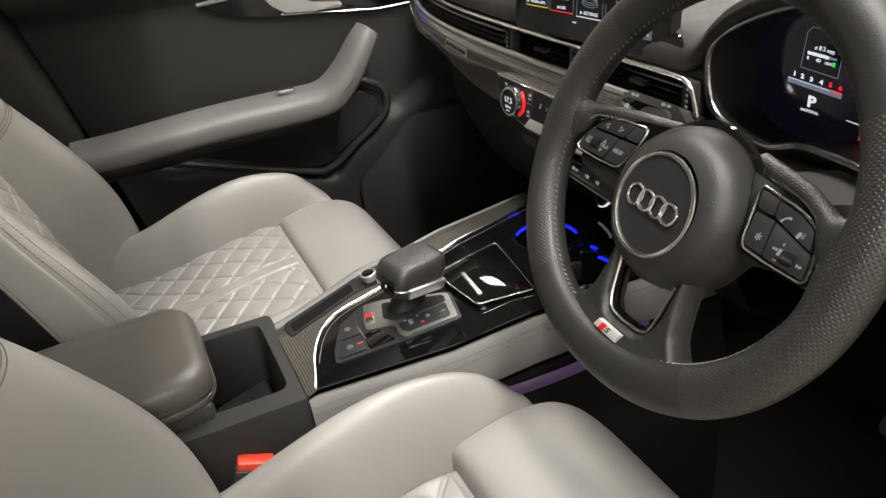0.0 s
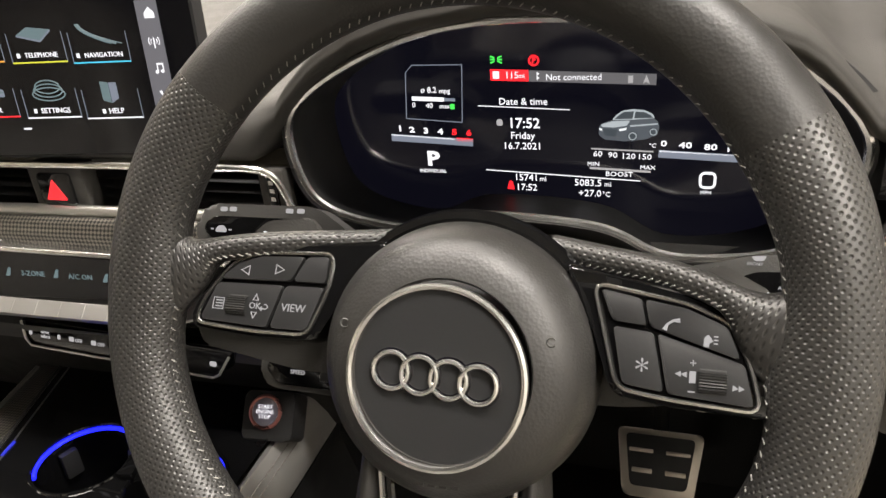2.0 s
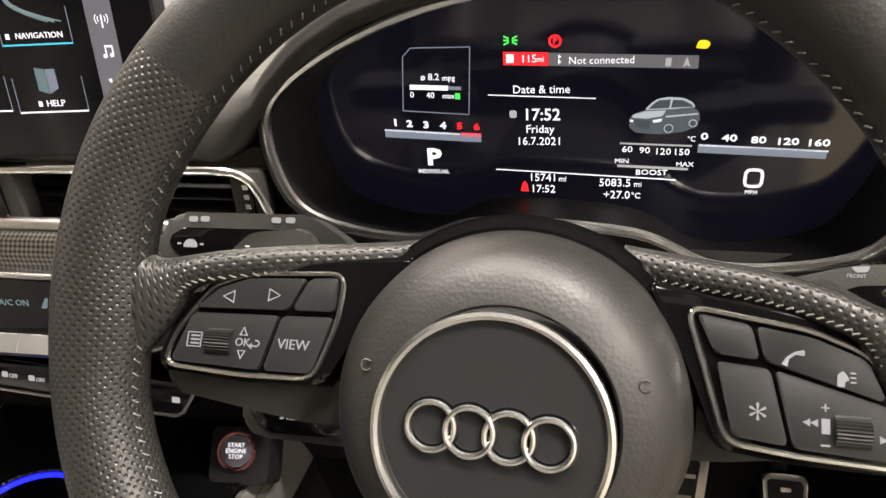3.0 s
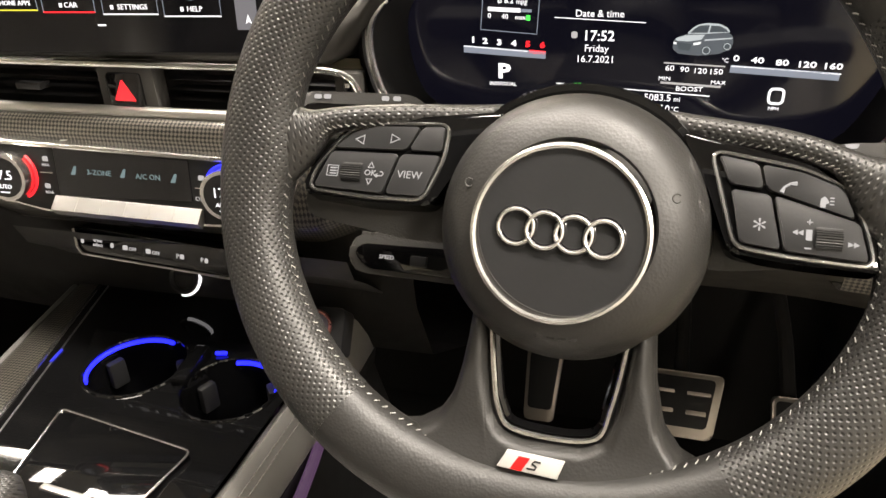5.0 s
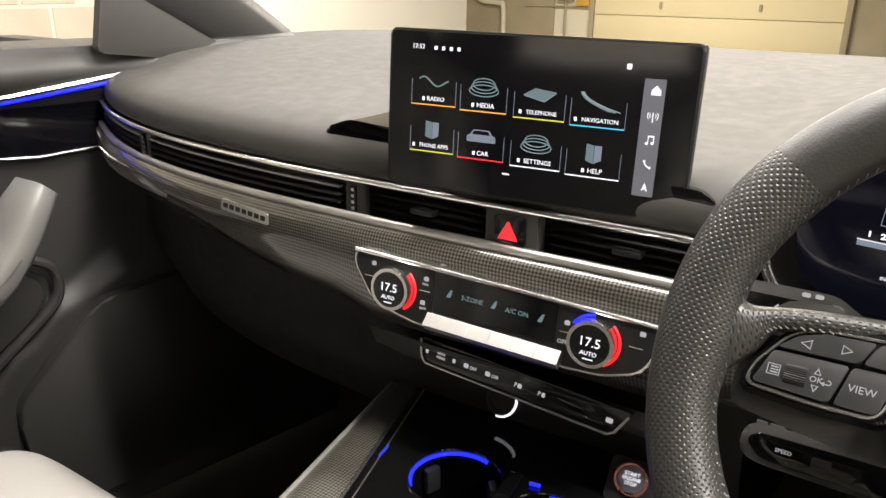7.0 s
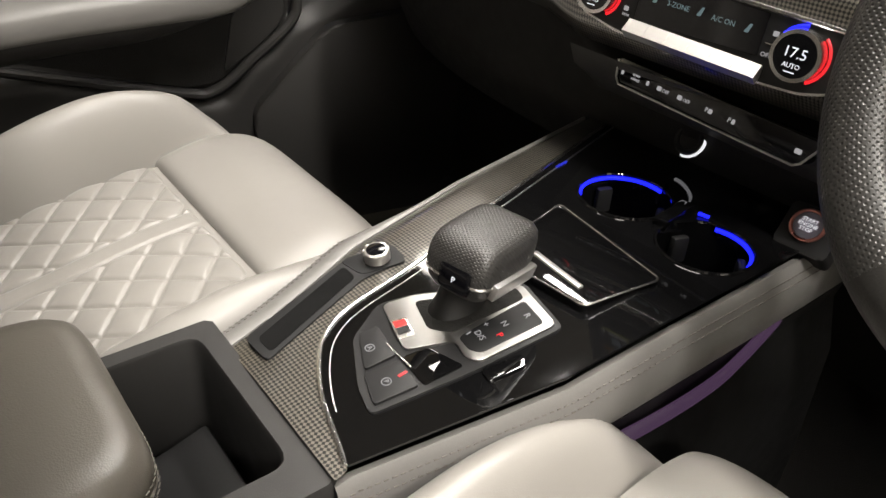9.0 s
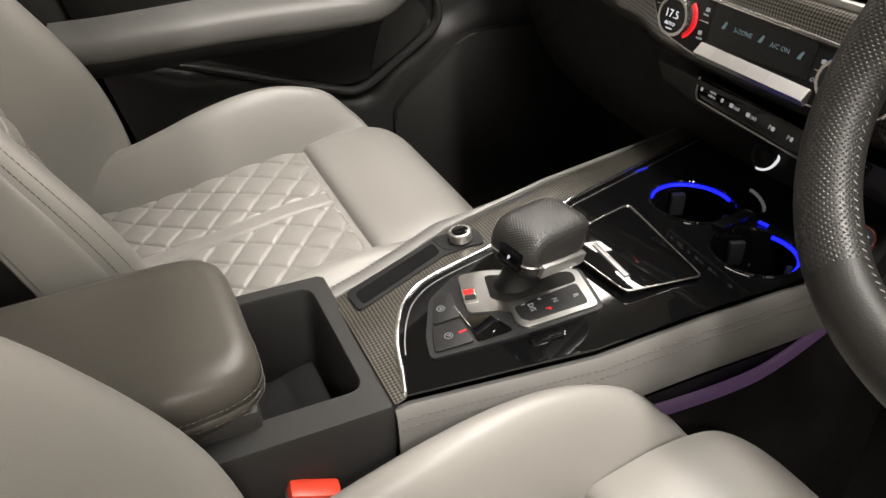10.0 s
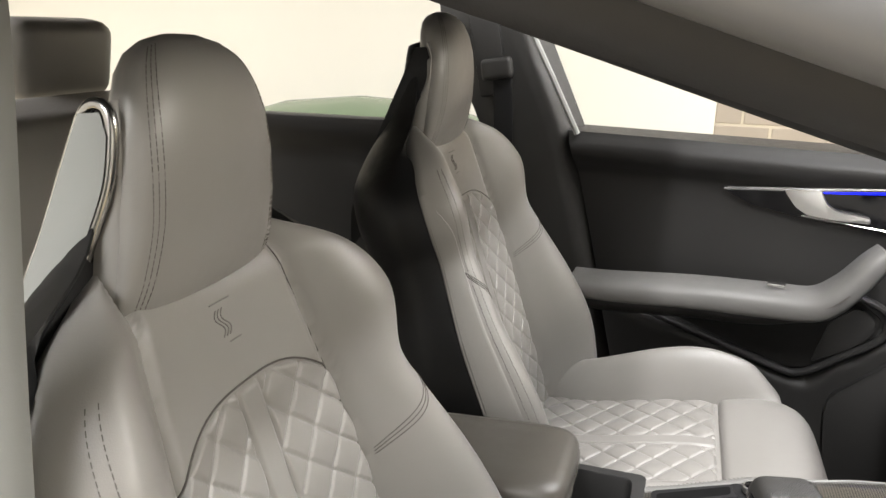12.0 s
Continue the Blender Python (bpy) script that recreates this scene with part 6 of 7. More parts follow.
ysc = [-0.262 + 0.0125 * i for i in range(45)]
part("side_pad", sheet([[(right_x(y) + o, y, con_z(y) + dz) for o, dz in [(-0.004, -0.008), (0.002, -0.006), (0.006, -0.012), (0.010, -0.035), (0.010, -0.055), (0.005, -0.068), (-0.01, -0.076)]] for y in ysc]), LEATHER_DARKER, console, "grey leather side padding with twin stitching")
part("side_pad", sheet([[(left_x(y) - o * (1 - 0.6 * smooth01(-0.14, -0.03, y)), y, con_z(y) + dz) for o, dz in [(-0.001, -0.012), (0.001, -0.0045), (0.006, -0.0030), (0.014, -0.005), (0.028, -0.014), (0.038, -0.034), (0.039, -0.060), (0.028, -0.078), (0.0, -0.084)]] for y in [-0.262 + 0.005 * i for i in range(111)]]), LEATHER_DARKER, console, "grey leather side padding with twin stitching")
bm = bmesh.new()
for off, dz, lo, lz in ((0.0070, -0.0165, 0.020, -0.0098), (0.0085, -0.0245, 0.027, -0.0142)):
    y = -0.258
    while y < 0.20:
        for sx in (1, -1):
            x = right_x(y) + off if sx > 0 else left_x(y) - lo * (1 - 0.6 * smooth01(-0.14, -0.03, y))
            bmesh.ops.create_cube(bm, size=1, matrix=pose(x, y, con_z(y) + (dz if sx > 0 else lz) + 0.0008, -8 if y < 0 else 0) @ Matrix.Diagonal((0.0008, 0.0035, 0.0008, 1)))
        y += 0.0055
tagged(part("stitching", bm, THREAD, console, "grey twin stitching", smooth=False), kind="stuff")
# Driver's side takes a deeper black, painting in the footwell's shade.
part("lower_side", sheet([[(right_x(y) + o, y, z) for o, z in [(0.0, con_z(y) - 0.078), (-0.004, con_z(y) - 0.10), (0.012, 0.34), (0.018, 0.20), (0.018, 0.0)]] for y in ysc]), SHELL_BLACK, console)
part("lower_side", sheet([[(left_x(y) - o, y, z) for o, z in [(0.0, con_z(y) - 0.078), (-0.004, con_z(y) - 0.10), (0.012, 0.34), (0.018, 0.20), (0.018, 0.0)]] for y in ysc]), SOFT_BLACK, console)
# Wide faint glow painting the purple light cast on the lower panel.
part("light_guide", tube(spline([(0.116, -0.15, 0.400), (0.130, -0.03, 0.400), (0.134, 0.06, 0.402), (0.133, 0.11, 0.412), (0.130, 0.16, 0.43)], 8), 0.004, 8, flat=2.2), GLOW_PURPLE, console, "glowing strip standing in for purple light cast on the console side")
carbon_sheet("carbon_border", [[(left_x(y) + (chrome_x(y) + 0.003 - left_x(y)) * k, y, con_z(y) - 0.006 * (1 - k) ** 6 + 0.0005) for k in [j / 10 for j in range(11)]] for y in [-0.262 + 0.005 * i for i in range(106)]], console, "glossy carbon weave border", True)
part("chrome_line", tube([Vector((chrome_x(y), y, con_z(y) + 0.0015)) for y in [-0.252 + 0.003 * i for i in range(175)]], 0.0019, 8), CHROME, console, "chrome line")
part("chrome_line", tube([Vector((chrome_x(y) + 0.0085, y + 0.004, con_z(y) + 0.0012)) for y in [-0.238 + 0.003 * i for i in range(160)]], 0.0008, 6), PLATE_METAL, console, "fine inner metal line")
part("chrome_line", tube([Vector((right_x(y) - 0.002, y, con_z(y) + 0.0005)) for y in [-0.250 + 0.01 * i for i in range(46)]], 0.0013, 6), PIANO, console, "gloss black edge line")
CUPS = [(-0.020, 0.110, 0.0425), (0.077, 0.100, 0.040)]


def cup_drop(x, y):
    d = 0.0
    for cx, cy, r in CUPS:
        q = math.hypot(x - cx, y - cy)
        d = max(d, 0.075 * (1 - smooth01(r - 0.003, r, q)))
    return d


rows = []
for i in range(203):
    y = -0.250 + 0.0025 * i
    a, b = chrome_x(y) + 0.001, right_x(y) - 0.003
    rows.append([(a + (b - a) * j / 90, y, con_z(y) + 0.0012 - cup_drop(a + (b - a) * j / 90, y)) for j in range(91)])
part("gloss_top", sheet(rows), PIANO, console, "gloss black console top with two cup wells", sharp=30)
for (cx, cy, r), (a0, a1) in zip(CUPS, ((75, 225), (12, 115))):
    cup = part("cup_rim", tube([Vector((cx + (r + 0.001) * math.cos(q), cy + (r + 0.001) * math.sin(q), con_z(cy) + 0.0015)) for q in [2 * math.pi * j / 48 for j in range(48)]], 0.0016, 6, closed=True), PIANO, console)
    part("light_guide", tube([Vector((cx + (r - 0.0015) * math.cos(radians(d)), cy + (r - 0.0015) * math.sin(radians(d)), con_z(cy) - 0.0015)) for d in range(a0, a1 + 1, 5)], 0.0019, 6), GLOW_BLUE, cup, "glowing blue arc")
    for d in (40, 160, 280):
        part("grip_tongue", block(pose(cx + (r - 0.007) * math.cos(radians(d)), cy + (r - 0.007) * math.sin(radians(d)), con_z(cy) - 0.022, 0, 0, d), 0.008, 0.016, 0.026, 0.003), BUTTON, cup)
part("cup_divider", block(pose(0.030, 0.118, 0.500, 0, 0, 8), 0.014, 0.05, 0.010, 0.003), PIANO, console)
part("light_guide", block(pose(0.046, 0.140, 0.5005, 0, 0, 12), 0.010, 0.003, 0.002), GLOW_BLUE, console)
part("light_guide", block(pose(-0.098, 0.105, 0.499, 0, 0, 100), 0.018, 0.002, 0.0015), glow("faint_blue_light", (0.02, 0.03, 0.6), 0.8), console)
lid = [(-0.036, 0.041), (0.091, 0.024), (0.078, -0.047), (-0.016, -0.058)]
slide = part("sliding_lid", prism(rounded(lid, 0.006), axes((0, 0, 0.4985), (1, 0, 0), (0, -0.05, 1)), -0.004, 0.0032, 0.001), PIANO, console, "gloss black sliding lid")
part("lid_edge", tube([axes((0, 0, 0.4985), (1, 0, 0), (0, -0.05, 1)) @ Vector((x, y, 0.0030)) for x, y in rounded(lid, 0.006)], 0.0009, 6, closed=True), CHROME, slide)
part("lid_strip", block(pose(0.034, -0.032, 0.5005, -4, 0, -4), 0.056, 0.0055, 0.003, 0.001), ALU, slide, "bright metal pull strip")

# storage tray, small dial
tray = [(-0.0670, -0.2500), (-0.0345, -0.2480), (-0.0655, -0.1480), (-0.0640, -0.1080), (-0.0900, -0.1040), (-0.0960, -0.1480)]
CT = axes((0, 0, 0.497), (1, 0, 0), (0, -0.14, 1))
part("tray", prism(rounded([(x, y * 1.01) for x, y in tray], 0.006), CT, -0.003, 0.0018, 0.0008), BUTTON, console, "black oblong storage slot")
# Flat near-black patch stands in for the shade down in the slot.
part("tray_shade_patch", prism(rounded([(-0.0600, -0.2430 * 1.01), (-0.0405, -0.2420 * 1.01), (-0.0710, -0.1510 * 1.01), (-0.0895, -0.1510 * 1.01)], 0.005), CT, 0.0019, 0.0022), SLOT_SHADE, console, smooth=False)
vol = thing("volume_dial", (-0.075, -0.128, 0.487), "small knurled metal volume dial on the carbon border", "dial")
part("base_plate", prism(rounded([(-0.098, -0.150 * 1.01), (-0.070, -0.146 * 1.01), (-0.060, -0.108 * 1.01), (-0.088, -0.104 * 1.01)], 0.006), CT, 0.0, 0.0025, 0.001), BUTTON, vol)
part("knob", disc(axes((-0.077, -0.1265, 0.484), (1, 0, 0), (0, -0.14, 1)), 0, 0, 0.0110, 0, 0.0090, 36, 0.002), ALU, vol, "knurled metal knob")
part("knob_cap", disc(axes((-0.077, -0.1265, 0.484), (1, 0, 0), (0, -0.14, 1)), 0, 0, 0.0084, 0.0082, 0.0097, 30, 0.001), GLASS_BLACK, vol)

# ---- gear selector ----
gear = thing("gear_selector", (0.03, -0.11, 0.478), "black leather gear selector on a satin metal plate", "gear lever")


def flat_shape(pts, z0, z1, mat, name, label="", r=0.003, parent=None, bevel=0.0008):
    return part(name, prism(rounded([(x, y * 1.0098) for x, y in pts], r), CT, z0, z1, bevel), mat, parent or gear, label)


flat_shape([(-0.031, -0.156), (-0.022, -0.128), (0.0240, -0.0560), (0.0800, -0.0680), (0.0715, -0.139), (0.0630, -0.1840), (0.0560, -0.2190), (0.0300, -0.2120), (-0.0120, -0.1900)], 0.001, 0.0030, BUTTON, "surround", "", 0.006)
plate = flat_shape([(-0.0264, -0.1545), (-0.0194, -0.1310), (0.0256, -0.0605), (0.0758, -0.0712), (0.0679, -0.1359), (0.0583, -0.1413), (0.0406, -0.1363), (0.0245, -0.1690)], 0.002, 0.0050, PLATE_METAL, "plate", "satin metal gate plate", 0.005)
flat_shape([(-0.0125, -0.1345), (0.0265, -0.0665), (0.0400, -0.0700), (0.0335, -0.1330), (0.0180, -0.1440)], 0.004, 0.0056, CARPET, "gate", "", 0.004, plate)
flat_shape([(0.0400, -0.1330), (0.0420, -0.0720), (0.0690, -0.0770), (0.0625, -0.1300), (0.0550, -0.1350)], 0.004, 0.0056, BUTTON, "gate_display", "", 0.003, plate)
flat_shape([(-0.0071, -0.1606), (-0.0023, -0.1493), (0.0174, -0.1549), (0.0135, -0.1668)], 0.0048, 0.0058, CHROME, "badge_plate", "red and silver trim badge", 0.001, plate)
flat_shape([(-0.0040, -0.1600), (-0.0005, -0.1510), (0.0050, -0.1526), (0.0020, -0.1616)], 0.0056, 0.0062, RED_ENAMEL, "badge_enamel", "", 0.0005, plate, 0)
flat_shape([(0.0035, -0.1618), (0.0062, -0.1530), (0.0125, -0.1550), (0.0100, -0.1640)], 0.0056, 0.0061, BUTTON, "badge_stroke", "", 0.0005, plate, 0)
flat_shape([(-0.0125, -0.1842), (-0.0092, -0.1700), (0.0241, -0.1755), (0.0215, -0.2005)], 0.0025, 0.0050, BUTTON, "hold_button", "", 0.003)
flat_shape([(0.0240, -0.2030), (0.0290, -0.1775), (0.0577, -0.1800), (0.0520, -0.2130)], 0.0025, 0.0050, BUTTON, "parking_brake_button", "", 0.003)
flat_shape([(0.0285, -0.1750), (0.0315, -0.1550), (0.0630, -0.1460), (0.0595, -0.1775)], 0.0025, 0.0042, PIANO, "touch_pad", "", 0.003)
flat_shape([(0.0720, -0.1390), (0.0800, -0.1080), (0.0900, -0.1120), (0.0850, -0.1420)], 0.0005, 0.0030, PIANO, "press_switch", "", 0.003)
bar(CT, 0.0255, -0.1770, 0.030, 0.0010, 0.0050, CHROME, gear, "button_line")
for word, x, y, tone in (("R", 0.0560, -0.0815, GLOW_DIM), ("N", 0.0515, -0.0995, GLOW_DIM), ("D/S", 0.0488, -0.1205, GLOW_DIM), ("P", 0.0580, -0.1095, GLOW_RED), ("+", 0.0430, -0.1100, GLOW_DIM)):
    letters(word, shift(CT, x, y * 1.0098, 0.0058, -10), 0.0070, tone, plate)
part("printed_symbol", prism(rect(0.0418, -0.1262, 0.0008, 0.004), CT, 0.0056, 0.006), GLOW_DIM, plate, smooth=False)
for x, y in ((0.0065, -0.1885), (0.0410, -0.1975)):
    part("printed_symbol", tube(ring_points(shift(CT, x, y, 0.0052), 0, 0, 0.0034, 0, 20), 0.0004, 5, closed=True), GLOW_DIM, gear)
letters("A", shift(CT, 0.0065, -0.1885, 0.0052, -10), 0.0052, GLOW_DIM, gear)
letters("P", shift(CT, 0.0410, -0.1975, 0.0052, -10), 0.0052, GLOW_DIM, gear)
part("warning_lamp", prism(rect(0.0425, -0.1850, 0.0022, 0.0070), shift(CT, 0, 0, 0), 0.005, 0.0055), GLOW_RED, gear, smooth=False)
GM = pose(0.026, -0.106, 0.541, -7, 2, 14)
rows = []
for z, sx, sy, oy in [(-0.026, 0.014, 0.016, -0.002), (-0.024, 0.022, 0.028, -0.001), (-0.017, 0.026, 0.0335, 0.0), (-0.004, 0.0285, 0.0365, 0.001), (0.006, 0.0283, 0.0363, 0.002), (0.0120, 0.0272, 0.0350, 0.003), (0.0160, 0.0250, 0.0325, 0.003), (0.0183, 0.0215, 0.0285, 0.003), (0.0192, 0.0165, 0.0220, 0.003), (0.0194, 0.0015, 0.002, 0.003)]:
    e = 0.42
    rows.append([GM @ Vector((sx * math.copysign(abs(math.cos(q)) ** e, math.cos(q)), oy + sy * math.copysign(abs(math.sin(q)) ** e, math.sin(q)), z + 0.10 * sy * math.copysign(abs(math.sin(q)) ** e, math.sin(q)) * smooth01(-0.012, 0.006, z))) for q in [2 * math.pi * j / 48 for j in range(48)]])
knob = uv_sheet("knob", rows, lambda i: 0.008 * i, lambda j: 0.0045 * j, BLACK_PERF, gear, "black leather selector knob")
knob.data.polygons.foreach_set("use_smooth", [True] * len(knob.data.polygons))
to_knob = GM.inverted()
for l in knob.data.loops:
    p = to_knob @ knob.matrix_world @ knob.data.vertices[l.vertex_index].co
    knob.data.uv_layers[0].data[l.index].uv = (p.x, p.y + p.z)

part("knob_top", sheet([rows[-1], [GM @ Vector((0, 0.003, 0.0195))] * 48], close_v=True), BLACK_LEATHER, gear)
part("knob_seam", tube([GM @ Vector((0.0272 * math.copysign(abs(math.cos(q)) ** 0.45, math.cos(q)), 0.0005 + 0.0350 * math.copysign(abs(math.sin(q)) ** 0.4, math.sin(q)), -0.0105)) for q in [2 * math.pi * j / 48 for j in range(48)]], 0.0015, 6, closed=True), CHROME, gear, "chrome band")
part("chrome_flank", block(GM @ pose(0.0275, 0.004, -0.014, 0, 12, 0), 0.006, 0.052, 0.013, 0.002), BRIGHT, gear, "bright chrome release button")
part("position_window", block(GM @ pose(0.004, -0.0345, -0.009, 0, 0, 0), 0.026, 0.004, 0.018, 0.003), GLASS_BLACK, gear)
letters("P", GM @ pose(0.004, -0.0368, -0.009, 90, 0, 0), 0.0062, GLOW_WHITE, gear)
part("gaiter", sheet([[Vector((0.010 + (x - 0.010) * 1, y, z)) for x, y in [(0.010 + a * math.cos(q), -0.108 + b * math.sin(q)) for q in [2 * math.pi * j / 20 for j in range(20)]]] for a, b, z in [(0.019, 0.028, 0.484), (0.0155, 0.023, 0.491), (0.013, 0.018, 0.503), (0.014, 0.019, 0.53)]], close_v=True), SHELL_BLACK, gear, "black gaiter")

# ---- open bin in front of the armrest ----
bin_out = rounded([(-0.112, -0.44), (0.083, -0.44), (0.083, -0.258), (-0.112, -0.258)], 0.006)
bin_in = rounded([(-0.096, -0.430), (0.052, -0.430), (0.052, -0.277), (-0.096, -0.277)], 0.014)


def bin_ring(points, z, k=1.0):
    return [Vector((-0.018 + (x + 0.018) * k, -0.35 + (y + 0.35) * k, z)) for x, y in points]


def even(points, n):
    """n points at equal steps round a closed outline, from due south of its middle."""
    ps = [Vector((x, y)) for x, y in points]
    start = min(range(len(ps)), key=lambda i: math.atan2(ps[i].y + 0.35, ps[i].x + 0.02))
    ps = ps[start:] + ps[:start]
    ps.append(ps[0])
    steps = [(b - a).length for a, b in zip(ps, ps[1:])]
    total, out, i, gone = sum(steps), [], 0, 0.0
    for q in range(n):
        want = total * q / n
        while gone + steps[i] < want:
            gone += steps[i]
            i += 1
        out.append(tuple(ps[i].lerp(ps[i + 1], (want - gone) / max(steps[i], 1e-6))))
    return out


o, h = even(bin_out, 96), even(bin_in, 96)
part("bin_frame", sheet([bin_ring(o, 0.26), bin_ring(o, 0.4545), bin_ring(o, 0.4580, 0.985), bin_ring(h, 0.4580, 1.02), bin_ring(h, 0.4555), bin_ring(h, 0.36, 0.96)], close_v=True), BIN_BLACK, console, "matt black frame of the open bin", sharp=50)
part("bin_floor", block(pose(-0.018, -0.34, 0.345), 0.16, 0.17, 0.02, 0.003), CARPET, console)
part("bin_mat", block(pose(-0.030, -0.318, 0.372, 16, 0, 0), 0.095, 0.07, 0.012, 0.004), BUTTON, console, "ribbed rubber mat")
part("rear_body", block(pose(-0.018, -0.66, 0.22), 0.20, 0.54, 0.44, 0.012), SOFT_BLACK, console)
part("side_wall", block(pose(0.0755, -0.34, 0.20), 0.02, 0.17, 0.30, 0.006), SOFT_BLACK, console)
part("side_wall", block(pose(-0.110, -0.34, 0.20), 0.02, 0.17, 0.30, 0.006), SOFT_BLACK, console)

# ---- seats ----


def seat(cx, yb, zb, dz, k, inner):
    st = thing("front_seat", (cx, -0.3, 0.0), "", "seat", "front seats")
    M = axes((cx, yb, zb), (-1, 0, 0), (0, 0.954, 0.30)) @ Matrix.Scale(k, 4)
    W = [(-0.50, 0.25), (-0.30, 0.282), (-0.17, 0.270), (-0.09, 0.242), (-0.045, 0.228), (0.0, 0.240), (0.035, 0.243), (0.075, 0.222), (0.11, 0.172), (0.135, 0.125), (0.15, 0.098)]
    WC = [(-0.50, 0.150), (-0.13, 0.138), (0.0, 0.118), (0.13, 0.098), (0.2, 0.09)]
    BO = [(-0.50, 0.075), (-0.30, 0.100), (-0.09, 0.054), (-0.045, 0.046), (0.03, 0.052), (0.10, 0.028), (0.15, 0.0)]
    EDGE = 0.98

    def front(X, H):
        w, wc, b = curve_table(W, H), curve_table(WC, H), curve_table(BO, H)
        a = abs(X)
        if a < wc:
            d = -0.010 * (1 - (a / wc) ** 2)
        else:
            s = (a - wc) / max(w - wc, 1e-4)
            d = b * math.sin(math.pi / 2 * s / 0.62) ** 1.3 if s < 0.62 else b - (b * 0.6 + 0.012) * ((s - 0.62) / 0.38) ** 2
        return d - 0.0075 * math.exp(-((a - wc) / 0.006) ** 2) - 0.020 * smooth01(0.09, 0.15, H)

    rows = []
    for i in range(119):
        H = -0.50 + 0.65 * i / 118
        w = curve_table(W, H)
        w = curve_table(WC, H) + (w - curve_table(WC, H)) * EDGE if H < 0.09 else w
        loop = [M @ Vector((X, H, front(X, H))) for X in [w * (-1 + 2 * j / 96) for j in range(97)]]
        loop += [M @ Vector((X, H, -0.02 - 0.05 * (1 - (X / w) ** 4))) for X in [w * (1 - 2 * j / 24) for j in range(1, 24)]]
        rows.append(loop)
    part("backrest", sheet(rows, close_v=True, caps=True), LEATHER, st, sharp=60)
    rows = []
    HEAD = [(0.092, 0.106, -0.036, 0.010), (0.108, 0.104, -0.022, 0.016), (0.13, 0.100, -0.008, 0.022), (0.165, 0.094, 0.008, 0.027), (0.20, 0.091, 0.019, 0.030), (0.232, 0.087, 0.027, 0.030), (0.258, 0.079, 0.031, 0.028), (0.278, 0.067, 0.032, 0.025), (0.292, 0.050, 0.030, 0.020), (0.300, 0.031, 0.028, 0.013), (0.303, 0.014, 0.027, 0.006)]
    for H, hw, dc, hd in HEAD:
        rows.append([M @ Vector((hw * math.copysign(abs(math.cos(q)) ** 0.72, math.cos(q)), H, dc + hd * (1 if math.sin(q) > 0 else 1.12) * math.copysign(abs(math.sin(q)) ** 0.85, math.sin(q)))) for q in [2 * math.pi * j / 64 for j in range(64)]])
    part("headrest", sheet(rows, close_v=True, caps=True), LEATHER, st, sharp=60)
    # quilted panel of the backrest
    rows = []
    for j in range(161):
        u = -1 + 2 * j / 160
        col = []
        for i in range(221):
            top = top_of(u)
            H = -0.50 + (top + 0.50) * i / 220
            X = u * curve_table(WC, H) * 0.985
            col.append((X, H))
        rows.append([M @ Vector((X, H, front(X, H) + 0.002 + quilt(X, H, abs(u), top_of(u) - H, (0.90, 0.0455, 0.98, 0.057)))) for X, H in col])
    part("quilted_panel", sheet(rows), LEATHER, st, "diamond-quilted pale grey leather", sharp=80)
    # cushion
    Z = [(-0.58, 0.285), (-0.45, 0.292), (-0.14, 0.335), (0.0, 0.35)]
    BH = [(-0.58, 0.05), (-0.40, 0.075), (-0.26, 0.096), (-0.15, 0.095), (-0.08, 0.070), (-0.03, 0.015), (0.02, -0.04)]
    QW = 0.172

    def top(X, Y):
        a = abs(X)
        z = lerp_table(Z, Y) + dz
        b = curve_table(BH, Y) * (inner if X * cx < 0 else 1.0)
        if a > QW:
            s = (a - QW) / (0.278 - QW)
            z += b * math.sin(math.pi / 2 * min(1, s / 0.42)) ** 0.9 if s < 0.42 else b - (b + 0.045) * ((s - 0.42) / 0.58) ** 2
        return z - 0.007 * math.exp(-((a - QW) / 0.005) ** 2)

    rows = []
    for i in range(81):
        Y = -0.58 + 0.60 * i / 80
        w = 0.278 * (1 - 0.25 * smooth01(-0.10, 0.0, Y)) - 0.03 * smooth01(-0.03, 0.02, Y)
        lift = -0.10 * smooth01(-0.02, 0.02, Y)
        loop = [Vector((cx + X, Y, top(X, Y) + lift)) for X in [w * (-1 + 2 * j / 120) for j in range(121)]]
        loop += [Vector((cx + X, Y, 0.16 + dz)) for X in (w * 0.95, 0.0, -w * 0.95)]
        rows.append(loop)
    part("cushion", sheet(rows, close_v=True, caps=True), LEATHER, st, sharp=60)
    rows = []
    for j in range(145):
        u = -1 + 2 * j / 144
        rows.append([Vector((cx + u * 0.169, Y, top(u * 0.169, Y) + 0.002 + quilt(u * 0.169, Y, abs(u), -0.142 - Y, (-1.1, 0.065, -0.85, 0.056)))) for Y in [-0.56 + (0.56 - 0.142) * i / 180 for i in range(181)]])
    part("quilted_panel", sheet(rows), LEATHER, st, "diamond-quilted pale grey leather", sharp=80)
    sec = [(-0.138, 0.30), (-0.137, 0.333), (-0.130, 0.348), (-0.11, 0.356), (-0.06, 0.366), (-0.01, 0.362), (0.025, 0.342), (0.045, 0.305), (0.048, 0.26), (0.035, 0.20), (-0.138, 0.18)]
    sec = [(p.x, p.y) for p in spline([(a, b, 0) for a, b in sec], 4)]
    rows = []
    for j in range(41):
        u = -1 + 2 * j / 40
        k = 1 - 0.05 * abs(u) ** 6
        rows.append([Vector((cx + u * 0.178, -0.138 + (a + 0.138) * k, dz * 1.5 + 0.18 + (b - 0.18) * (1 - 0.07 * abs(u) ** 8))) for a, b in sec])
